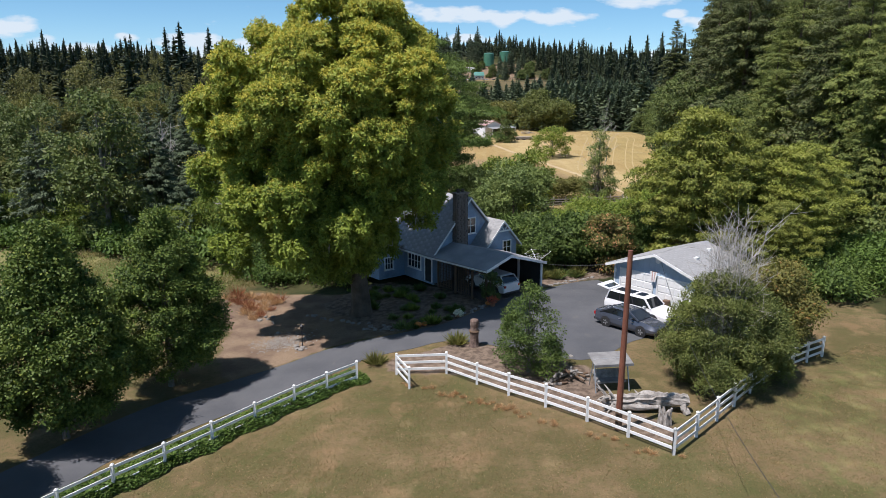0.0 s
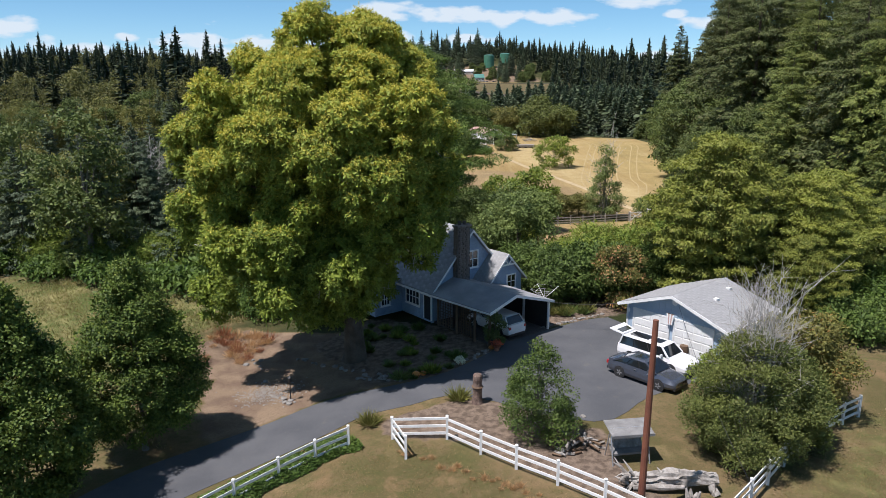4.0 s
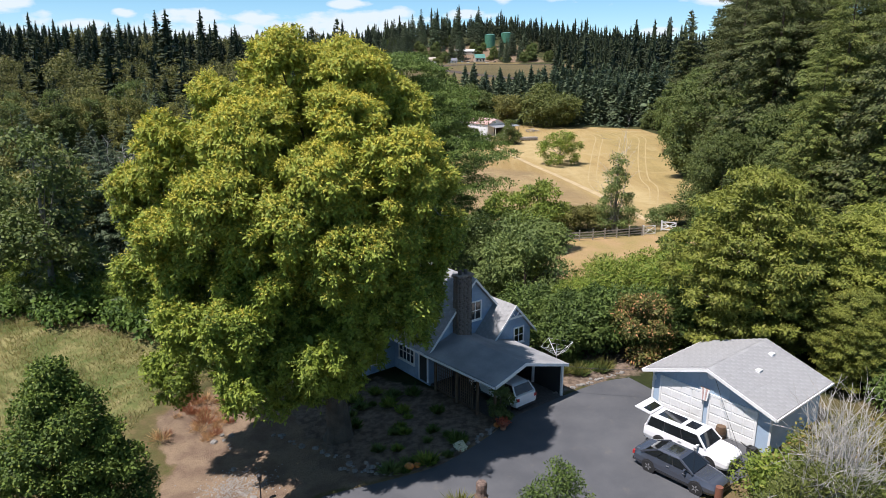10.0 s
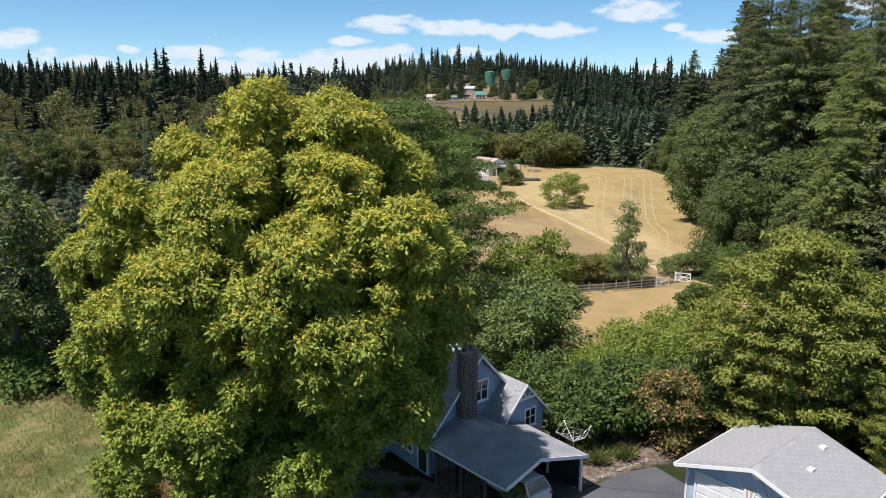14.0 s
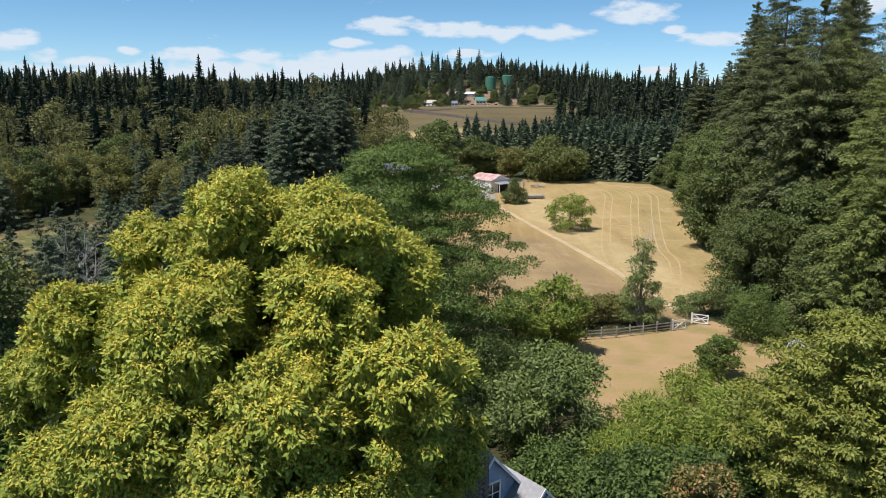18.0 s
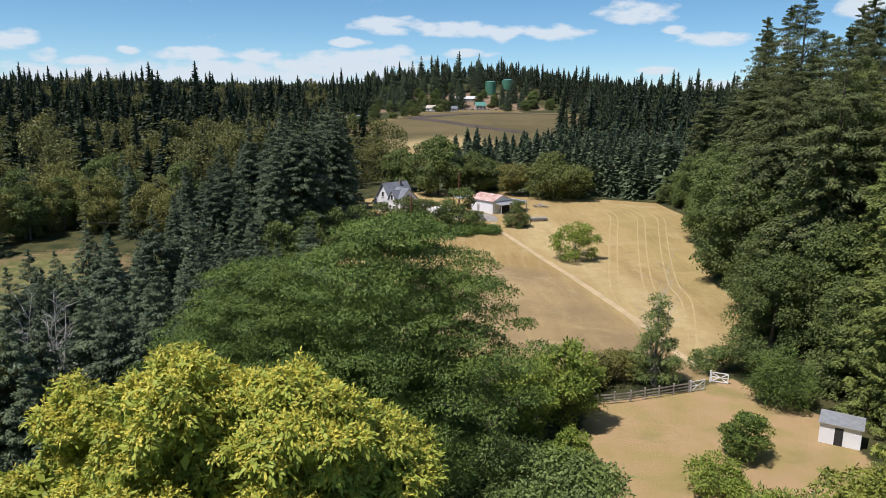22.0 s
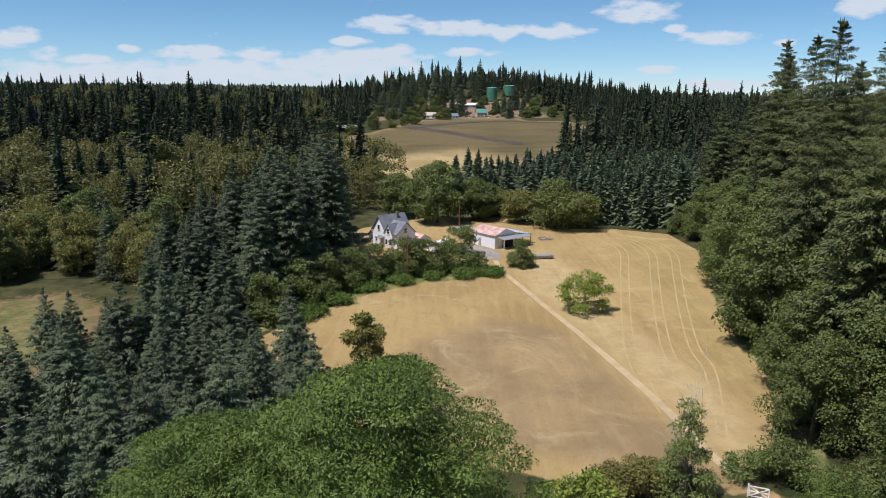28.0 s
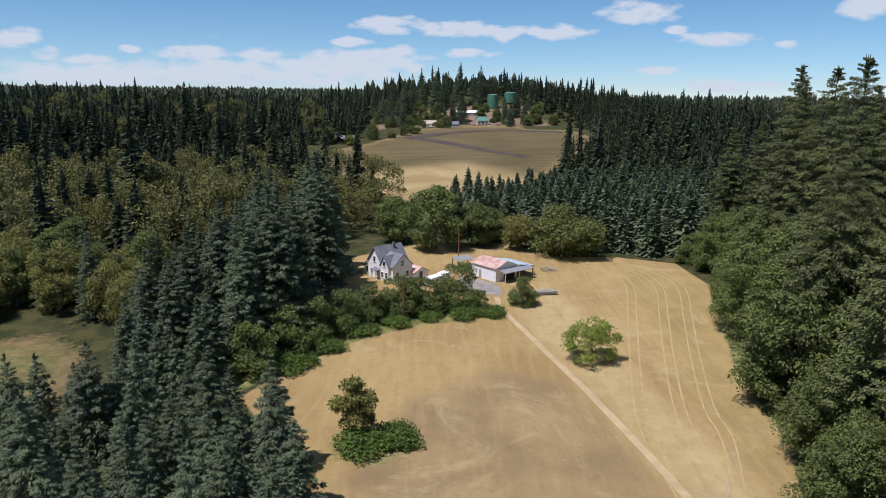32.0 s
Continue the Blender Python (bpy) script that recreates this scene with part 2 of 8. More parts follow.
NEEDLE_FAR = foliage("needle_far", (.013, .025, .013), (.045, .065, .03), None, 0, 0.05, scale=0.07, each=0, vary=0.8)
LEAF_FAR = foliage("leaf_far", (.042, .064, .018), (.125, .14, .042), (.19, .17, .065), 0.08, 0.2, scale=0.11, each=0, vary=0.5)
IVY = foliage("leaf_ivy", (.025, .062, .015), (.094, .169, .031), each=0.1)
TWIG_GREY = surf("twig_grey", (.36, .34, .31), (.5, .47, .43), 1.5, 0.85, 0.2)
BARK = surf("bark_brown", (.07, .052, .036), (.14, .11, .08), 1.2, 0.9, 0.8, 14)
BARK_GREY = surf("bark_grey", (.13, .12, .1), (.22, .2, .17), 1.2, 0.9, 0.8, 14)


# ---- mesh helpers ----
class Geo:
    """Collects points and faces of one part."""

    def __init__(self):
        self.v, self.f = [], []

    def add(self, v, f):
        k = len(self.v)
        self.v += [tuple(p) for p in v]
        self.f += [tuple(i + k for i in q) for q in f]
        return self

    def box(self, x0, x1, y0, y1, z0, z1):
        v = [(x, y, z) for z in (z0, z1) for x, y in ((x0, y0), (x1, y0), (x1, y1), (x0, y1))]
        return self.add(v, [(3, 2, 1, 0), (4, 5, 6, 7), (0, 1, 5, 4), (1, 2, 6, 5), (2, 3, 7, 6), (3, 0, 4, 7)])

    def hull(self, a, b):
        """A closed body between two rings of equally many points."""
        n = len(a)
        return self.add(list(a) + list(b), [tuple(range(n))[::-1], tuple(range(n, 2 * n))] + [(i, (i + 1) % n, n + (i + 1) % n, n + i) for i in range(n)])

    def prism(self, pts, axis, lo, hi):
        """A flat outline drawn out along an axis: pts give the two other coordinates."""
        def at(p, w):
            return {"x": (w, p[0], p[1]), "y": (p[0], w, p[1]), "z": (p[0], p[1], w)}[axis]
        return self.hull([at(p, lo) for p in pts], [at(p, hi) for p in pts])

    def bar(self, p, q, w, h=None):
        """A square bar from p to q."""
        p, q = Vector(p), Vector(q)
        d = (q - p).normalized()
        s = d.cross(Vector((0, 0, 1)))
        s = s.normalized() if s.length > 1e-4 else Vector((1, 0, 0))
        u = s.cross(d)
        s, u = s * w / 2, u * (h or w) / 2
        return self.hull([p - s - u, p + s - u, p + s + u, p - s + u], [q - s - u, q + s - u, q + s + u, q - s + u])

    def tube(self, pts, radii, n=8):
        rings = []
        for i, p in enumerate(pts):
            p = Vector(p)
            d = Vector(pts[min(i + 1, len(pts) - 1)]) - Vector(pts[max(i - 1, 0)])
            d = d.normalized() if d.length > 0 else Vector((0, 0, 1))
            s = d.cross(Vector((0.3, 0.9, 0.1))).normalized()
            u = d.cross(s)
            rings.append([p + (s * math.cos(a) + u * math.sin(a)) * radii[i] for a in (2 * math.pi * j / n for j in range(n))])
        k = len(self.v)
        for r in rings:
            self.v += [tuple(p) for p in r]
        for i in range(len(rings) - 1):
            for j in range(n):
                self.f.append((k + i * n + j, k + i * n + (j + 1) % n, k + (i + 1) * n + (j + 1) % n, k + (i + 1) * n + j))
        self.f.append(tuple(range(k, k + n))[::-1])
        self.f.append(tuple(range(k + (len(rings) - 1) * n, k + len(rings) * n)))
        return self

    def lathe(self, prof, n=16, at=(0, 0, 0)):
        """A turned body about z: prof is a list of (radius, height)."""
        return self.tube([(at[0], at[1], at[2] + z) for r, z in prof], [max(r, 0.001) for r, z in prof], n)

    def mesh(self, name, mats, smooth_on=False):
        m = bpy.data.meshes.new(name)
        m.from_pydata(self.v, [], self.f)
        for x in mats if isinstance(mats, (list, tuple)) else [mats]:
            m.materials.append(x)
        if smooth_on:
            m.shade_smooth()
        return m


def quads(name, verts, mats, index=None):
    """A mesh of loose quads from an array (n, 4, 3)."""
    verts = np.asarray(verts, np.float32).reshape(-1, 3)
    n = len(verts) // 4
    m = bpy.data.meshes.new(name)
    m.vertices.add(4 * n)
    m.vertices.foreach_set("co", verts.ravel())
    m.loops.add(4 * n)
    m.loops.foreach_set("vertex_index", np.arange(4 * n, dtype=np.int32))
    m.polygons.add(n)
    m.polygons.foreach_set("loop_start", np.arange(0, 4 * n, 4, dtype=np.int32))
    for x in mats if isinstance(mats, (list, tuple)) else [mats]:
        m.materials.append(x)
    if index is not None:
        m.polygons.foreach_set("material_index", np.asarray(index, np.int32))
    m.update(calc_edges=True)
    return m


def thing(name, x, y, z, turn=0, label="", category="", group="", kind=""):
    ob = new(name)
    ob.empty_display_size = 0.3
    ob.matrix_basis = pose(x, y, z, 0, 0, turn)
    return tagged(ob, label, category, group, kind)


def part(name, geo, material, parent=None, label="", smooth_on=False, m=None):
    data = geo.mesh(name, material, smooth_on) if isinstance(geo, Geo) else geo
    ob = new(name, data)
    if parent is not None:
        ob.parent = parent
    if m is not None:
        ob.matrix_basis = m
    return tagged(ob, label)


# ---- the lie of the land ----
def land(x, y):
    x, y = np.asarray(x, float), np.asarray(y, float)
    z = -1.2 * smooth(68, 108, y) * (1 - smooth(160, 200, y))
    z = z + 16 * smooth(285, 620, y) * (1 - 0.55 * smooth(130, 380, x)) + 26 * smooth(675, 800, y) * smooth(-190, 0, x) * (1 - smooth(50, 330, x))
    z = z + 4 * smooth(70, 220, x) * smooth(90, 250, y) * (1 - smooth(300, 600, y)) + 7 * smooth(-110, -320, x) * smooth(150, 420, y)
    z = z - 1.5 * smooth(-28, -60, x) * smooth(70, 100, y) * (1 - smooth(170, 260, y))
    z = z - 1.5 * smooth(3, -15, x) * (1 - smooth(60, 85, y))
    z = z + 0.8 * smooth(-15, -19, x) * smooth(48, 53, y) * (1 - smooth(58, 66, y)) * (1 - smooth(-20, -26, x))
    return z + 14 * smooth(1400, 2600, np.hypot(x, y))


def ground_at(x, y):
    return float(land(x, y))


def inside(x, y, poly):
    """Which points lie in an outline."""
    x, y = np.asarray(x, float), np.asarray(y, float)
    hit = np.zeros(x.shape, bool)
    for (x0, y0), (x1, y1) in zip(poly, poly[1:] + poly[:1]):
        if y0 != y1:
            hit ^= ((y0 > y) != (y1 > y)) & (x < (x1 - x0) * (y - y0) / (y1 - y0) + x0)
    return hit


def near(x, y, line):
    """Distance of points from a polyline."""
    best = np.full(np.shape(x), 1e9)
    for (x0, y0), (x1, y1) in zip(line, line[1:]):
        dx, dy = x1 - x0, y1 - y0
        k = np.clip(((x - x0) * dx + (y - y0) * dy) / (dx * dx + dy * dy), 0, 1)
        best = np.minimum(best, np.hypot(x - x0 - k * dx, y - y0 - k * dy))
    return best


def soft(x, y, poly, width):
    """1 inside an outline, falling to 0 over width."""
    d = near(x, y, poly + poly[:1])
    return smooth(-width, width, np.where(inside(x, y, poly), d, -d))


FIELD = [(-30, 152), (-14, 124), (6, 112), (18, 107.5), (31, 107.5), (39, 120), (46, 138), (48, 154), (51, 170), (56, 190), (63, 214), (62, 236), (48, 243),
         (24, 242), (20, 228), (24, 212), (14, 196), (6, 191), (-8, 186), (-26, 162)]
BACKYARD = [(14, 74), (22, 70), (36, 76), (38, 98), (33, 108), (26, 104), (15, 101), (11, 88)]
DIRT = [(-18.5, 54), (-16, 59), (-12, 58.5), (-8, 57), (-4, 53.5), (-2, 49.5), (-1.0, 47.4), (-2.6, 46.4), (-7, 45.6), (-10.3, 42.7), (-13.5, 40.6), (-15, 44), (-15.8, 49)]
BED = [(-3.6, 41.2), (-2.0, 42.0), (1.2, 43.4), (4.5, 42.6), (7.4, 40.0), (8.8, 39.0), (9, 34), (12.5, 31.2), (10.6, 30), (5, 35), (0.2, 39), (-2.6, 38.9)]
GARDEN = [(-5, 47.2), (-2.4, 46.4), (0.2, 47.4), (3.0, 50.4), (4.2, 51.6), (0, 56.4), (-6, 60), (-10, 55)]
MEADOW_L = [(-60, 134), (-56, 149), (-60, 162), (-64, 173), (-75, 181), (-86, 177), (-96, 160), (-88, 138), (-72, 128)]
LAWN_L = [(-20, 44), (-19, 56), (-16, 62), (-22, 68), (-36, 72), (-70, 76), (-80, 40), (-60, 10), (-24, 22), (-19, 32), (-15, 40)]
HILL_FIELD = [(-72, 486), (-52, 500), (-22, 590), (-18, 640), (10, 672), (60, 660), (105, 610), (100, 520), (60, 430), (40, 380), (-20, 335), (-52, 380)]
FARMYARD = [(-24, 205), (6, 196), (14, 194), (24, 205), (34, 238), (20, 262), (-4, 262), (-26, 240)]
HILL_TOWN = [(-60, 600), (-60, 760), (60, 770), (110, 700), (60, 665), (10, 676), (-20, 645)]


def graded(lo, hi, step, far, grow=1.18):
    mid = list(np.arange(lo, hi + 0.01, step))
    up, d = [hi], step
    while up[-1] < far:
        d *= grow
        up.append(up[-1] + d)
    down, d = [lo], step
    while down[-1] > -far:
        d *= grow
        down.append(down[-1] - d)
    return np.array(down[:0:-1] + mid + up[1:])


gx, gy = graded(-70, 72, 1.0, 4300), graded(-6, 252, 1.0, 4300, 1.1)
GX, GY = np.meshgrid(gx, gy)
GZ = land(GX, GY)
nx, ny = len(gx), len(gy)
gm = bpy.data.meshes.new("ground")
gm.vertices.add(nx * ny)
gm.vertices.foreach_set("co", np.stack([GX, GY, GZ], -1).astype(np.float32).ravel())
ii = np.arange(nx * ny).reshape(ny, nx)
gq = np.stack([ii[:-1, :-1], ii[:-1, 1:], ii[1:, 1:], ii[1:, :-1]], -1).reshape(-1, 4)
gm.loops.add(gq.size)
gm.loops.foreach_set("vertex_index", gq.astype(np.int32).ravel())
gm.polygons.add(len(gq))
gm.polygons.foreach_set("loop_start", np.arange(0, gq.size, 4, dtype=np.int32))
gm.polygons.foreach_set("use_smooth", np.ones(len(gq), bool))
gm.update(calc_edges=True)


def weight(name, values):
    a = gm.attributes.new(name, "FLOAT", "POINT")
    a.data.foreach_set("value", np.clip(values, 0, 1).astype(np.float32).ravel())


w_field = np.maximum(np.maximum(soft(GX, GY, FIELD, 1.5), soft(GX, GY, FARMYARD, 3) * 0.75), soft(GX, GY, HILL_FIELD, 6))
w_dirt = np.maximum(soft(GX, GY, DIRT, 1.2), soft(GX, GY, BED, 0.6))
w_dirt = np.maximum(w_dirt, soft(GX, GY, HILL_TOWN, 8) * 0.62)
w_dry = soft(GX, GY, BACKYARD, 1.5)
w_mulch = np.maximum(soft(GX, GY, GARDEN, 0.8), soft(GX, GY, BED, 0.7))
w_mulch = np.maximum(w_mulch, soft(GX, GY, [(6.5, 57), (8, 55.8), (13.8, 59.0), (20, 59.5), (22, 63), (8, 64), (4, 62)], 1.2))
w_lawn = np.maximum(soft(GX, GY, LAWN_L, 4), smooth(60, 50, GY) * smooth(36, 28, GX))
w_lawn = np.maximum(w_lawn, soft(GX, GY, MEADOW_L, 9))
w_wood = np.maximum(1 - np.clip(w_field + w_dirt + w_dry + w_lawn, 0, 1), 0.46 * soft(GX, GY, MEADOW_L, 9))
w_green = np.maximum(soft(GX, GY, LAWN_L, 4) * 0.8 * smooth(44, 52, GY), soft(GX, GY, MEADOW_L, 9) * 0.55)
FRINGE_L = [(-33, 156), (-28, 165), (-22, 174), (-14, 181), (-6, 186.5), (3, 189.5), (10, 192)]
FRINGE_R = [(38, 112), (44, 124), (48, 138), (50, 154), (53, 170), (58, 190), (65, 214)]
w_green = np.maximum(w_green, np.maximum(smooth(4.2, 1.8, near(GX, GY, FRINGE_L)), smooth(3.4, 1.4, near(GX, GY, FRINGE_R)) * (0.75 + 0.25 * np.sin(0.35 * GY))))
w_green = np.maximum(w_green, 0.42 * smooth(12, 17, GX) * smooth(44, 40, GY) * smooth(40, 30, GX))
w_green = np.maximum(w_green, 0.7 * smooth(9, 3, np.hypot(GX + 9, GY - 137.5)))
# golden lower tip of the hill field, outside its painted cloud shade
w_straw = np.maximum(soft(GX, GY, [(-60, 372), (-28, 330), (20, 345), (46, 390), (10, 440), (-40, 410)], 14), 0)
STUBBLE = [(-12, 127), (8, 117), (20, 111), (30.3, 108), (27.2, 123), (23.2, 142), (19.5, 158), (9, 164), (-4, 152)]
w_stubble = soft(GX, GY, STUBBLE, 2.5)
w_pale = soft(GX, GY, [(32, 109), (29.8, 123), (26, 142), (22.5, 160), (18, 178), (16, 196), (24, 214), (29, 196), (31, 168), (35, 146), (38, 124)], 3.5)
w_olive = soft(GX, GY, [(40, 128), (47, 146), (54, 184), (62, 222), (50, 238), (42, 214), (42, 176), (40, 150)], 5)
for k, v in (("green", w_green), ("straw", w_straw), ("pale", w_pale), ("olive", w_olive), ("stubble", w_stubble), ("upland", soft(GX, GY, HILL_FIELD, 6)), ("field", w_field), ("dirt", w_dirt), ("dry", w_dry), ("mulch", w_mulch), ("wood", w_wood)):
    weight(k, v)

n = Nodes("ground_cover")
patchy = n.noise(0.16, 5, 0.62)
clump = n.noise(1.6, 4, 0.6)
blade = n.noise(14, 3, 0.65)
lawn = n.mix(n.span(patchy, 0.38, 0.62), (.115, .094, .04), (.21, .145, .077))
lawn = n.mix(n.math("MULTIPLY", n.span(clump, 0.4, 0.72), 0.5), lawn, (.1, .1, .036))
lawn = n.mix(n.math("MULTIPLY", n.span(n.noise(0.5, 4), 0.55, 0.75), 0.6), lawn, (.28, .205, .105))
lawn = n.mix(n.math("MULTIPLY", n.span(n.noise(4.5, 4, 0.7), 0.5, 0.68), 0.55), lawn, (.075, .085, .025))
lawn = n.mix(n.math("MULTIPLY", n.span(n.noise(0.27, 5, 0.7), 0.53, 0.66), 0.65), lawn, (.25, .16, .085))
lawn = n.mix(n.math("MULTIPLY", n.span(n.noise(0.12, 5, 0.7, None, 0.8), 0.52, 0.64), 0.6), lawn, (.085, .095, .03))
mow = n.wave(0.11, 9.0, n.scaled(1, 0.4, 1))
field = n.mix(n.span(n.noise(0.035, 4), 0.35, 0.68), (.38, .275, .115), (.3, .205, .082))
field = n.mix(n.math("MULTIPLY", n.span(mow, 0.7, 1.0), 0.22), field, (.42, .33, .17))
field = n.mix(n.math("MULTIPLY", n.span(n.noise(0.3, 4), 0.52, 0.75), 0.45), field, (.25, .175, .085))
field = n.mix(n.math("MULTIPLY", n.span(n.noise(3.5, 3), 0.45, 0.8), 0.3), field, (.42, .32, .16))
field = n.mix(n.math("MULTIPLY", n.attr("olive"), 0.55), field, n.mix(n.span(n.noise(0.12, 5), 0.35, 0.65), (.25, .2, .075), (.36, .275, .11)))
field = n.mix(n.math("MULTIPLY", n.attr("stubble"), 0.85), field, n.mix(n.span(n.noise(0.08, 5), 0.35, 0.65), (.23, .165, .09), (.33, .235, .12)))
field = n.mix(n.math("MULTIPLY", n.span(n.noise(0.055, 5, 0.7, None, 1.5), 0.52, 0.68), 0.5), field, (.46, .37, .2))
field = n.mix(n.math("MULTIPLY", n.attr("pale"), 0.6), field, n.mix(n.span(n.noise(0.25, 5, 0.65), 0.35, 0.65), (.43, .33, .16), (.54, .43, .225)))
# hill field: cloud shade is put into this darker brown-olive grass colour
up_grass_shaded = n.mix(n.span(n.noise(0.02, 4), 0.35, 0.65), (.085, .072, .032), (.135, .105, .05))
up_grass_shaded = n.mix(n.math("MULTIPLY", n.span(n.wave(0.06, 2.0, None, "Y"), 0.5, 1.0), 0.25), up_grass_shaded, (.26, .2, .1))
streak = n.noise(1.0, 4, 0.65, n.scaled(0.55, 0.07, 1), 0.4)
field = n.mix(n.math("MULTIPLY", n.span(streak, 0.5, 0.7), 0.25), field, (.46, .35, .16))
field = n.mix(n.math("MULTIPLY", n.span(streak, 0.5, 0.3), 0.25), field, (.22, .15, .07))
# the tip keeps the straw colour it has in full sun
up_grass_shaded = n.mix(n.attr("straw"), up_grass_shaded, n.mix(n.span(n.noise(0.05, 4), 0.35, 0.65), (.3, .22, .1), (.4, .31, .15)))
field = n.mix(n.attr("upland"), field, up_grass_shaded)
field = n.mix(n.math("MULTIPLY", n.span(n.noise(1.3, 4, 0.7), 0.5, 0.72), 0.4), field, n.mix(0.55, field, (.14, .1, .045)))
dirt = n.mix(n.span(n.noise(0.6, 5), 0.35, 0.65), (.175, .12, .085), (.27, .195, .13))
dirt = n.mix(n.math("MULTIPLY", n.span(n.noise(7, 3), 0.5, 0.75), 0.5), dirt, (.14, .09, .06))
dry = n.mix(n.span(n.noise(0.22, 4), 0.35, 0.65), (.33, .25, .1), (.4, .27, .14))
dry = n.mix(n.math("MULTIPLY", n.span(n.noise(0.12, 3), 0.5, 0.7), 0.6), dry, (.2, .19, .06))
mulch = n.mix(n.span(n.noise(2.5, 4), 0.35, 0.65), (.12, .088, .066), (.24, .18, .135))
wood = n.mix(n.span(n.noise(0.25, 4), 0.35, 0.65), (.028, .036, .013), (.075, .07, .028))
wood = n.mix(n.math("MULTIPLY", n.span(clump, 0.45, 0.7), 0.4), wood, (.04, .06, .016))
col = lawn
edge = n.math("MULTIPLY", n.math("SUBTRACT", n.noise(0.9, 4), 0.5), 0.9)
for key, layer in (("wood", wood), ("dry", dry), ("field", field), ("dirt", dirt), ("mulch", mulch)):
    col = n.mix(n.span(n.math("ADD", n.attr(key), edge), 0.38, 0.62), col, layer)
verdure = n.mix(n.span(n.noise(0.4, 5, 0.65), 0.38, 0.62), (.1, .135, .036), (.27, .25, .1))
verdure = n.mix(n.math("MULTIPLY", n.span(n.noise(1.3, 4, 0.7), 0.5, 0.7), 0.6), verdure, (.05, .09, .02))
col = n.mix(n.math("MULTIPLY", n.span(n.math("ADD", n.attr("green"), edge), 0.3, 0.75), 0.85), col, verdure)
n.set("Base Color", n.mix(n.math("MULTIPLY", n.span(blade, 0.4, 0.75), 0.55), col, n.mix(0.65, col, (.03, .03, .01))))
n.set("Roughness", 0.95), n.set("Specular IOR Level", 0.15)
n.bump(n.math("ADD", blade, clump), 0.7, 0.12)
ground = new("ground", gm)
gm.materials.append(n.mat)
tagged(ground, "dry summer grass, mown golden field and bare earth", "ground", kind="structure")


# ---- plant builders ----
def unit(v):
    return v / np.maximum(np.linalg.norm(v, axis=-1, keepdims=True), 1e-6)


def leaves(p, axis, length, width, rng, face=None):
    """Pointed leaves that start at p and run along axis."""
    axis = unit(axis)
    side = unit(np.cross(axis, rng.normal(size=p.shape) if face is None else face + rng.normal(size=p.shape) * 0.28))
    length, width = np.reshape(length, (-1, 1)), np.reshape(width, (-1, 1))
    mid = p + axis * length * 0.45
    return np.stack([p, mid + side * width / 2, p + axis * length, mid - side * width / 2], 1)


def sphere(n, rng):
    return unit(rng.normal(size=(n, 3)))


def lobes_of(rng, height, base, profile, count, lobe, lean=(0, 0)):
    """Foliage masses over a crown's outline: profile gives (share of height, radius)."""
    fr, rr = np.array(profile).T
    out = []
    while len(out) < count:
        i = len(out)
        f = rng.uniform(0, 1)
        r = np.interp(f, fr, rr)
        if rng.uniform() > (r + 0.25 * rr.max()) / (1.25 * rr.max()):
            continue
        a = i * 2.39996 + rng.uniform(-0.5, 0.5)
        k = r * (rng.uniform(0.62, 0.93) if rng.uniform() < 0.8 else rng.uniform(0.1, 0.6))
        s = lobe * rng.uniform(0.7, 1.25)
        out.append((k * math.cos(a) + lean[0] * f, k * math.sin(a) + lean[1] * f, base + f * (height - base - 0.6 * s), s))
    return np.array(out)


def crown_leaves(rng, lobes, per, length, width, droop=0.5, flat=0.8, under=0.35, spray=1):
    """Leaves on the shells of the lobes, thicker above than below."""
    n = len(lobes) * per
    which = np.repeat(np.arange(len(lobes)), per)
    d = sphere(n, rng)
    low = (d[:, 2] < -0.1) & (rng.uniform(size=n) > under)
    d[low, 2] *= -1
    ruff = 1 + 0.22 * np.sin(5 * d[:, 0] + which) * np.sin(4 * d[:, 1] + 2 * which) + 0.14 * np.sin(9 * d[:, 2] + which)
    rad = lobes[which, 3] * ruff * (1 - 0.34 * rng.uniform(size=n) ** 2.2)
    p = lobes[which, :3] + d * rad[:, None] * (1, 1, flat)
    axis = d * (1, 1, 0.5) * 0.45 + rng.normal(size=(n, 3)) * 0.6 - np.array((0, 0, droop))
    if spray > 1:
        p = np.repeat(p, spray, 0)
        a = unit(np.repeat(axis, spray, 0))
        p = p + a * np.tile(np.linspace(0, 1.1 * length, spray), n)[:, None]
        axis = a + rng.normal(size=p.shape) * 0.55
        d = np.repeat(d, spray, 0)
    size = rng.uniform(0.7, 1.3, len(p))
    return leaves(p, axis, length * size, width * size, rng, d + (0, 0, 0.25)), d


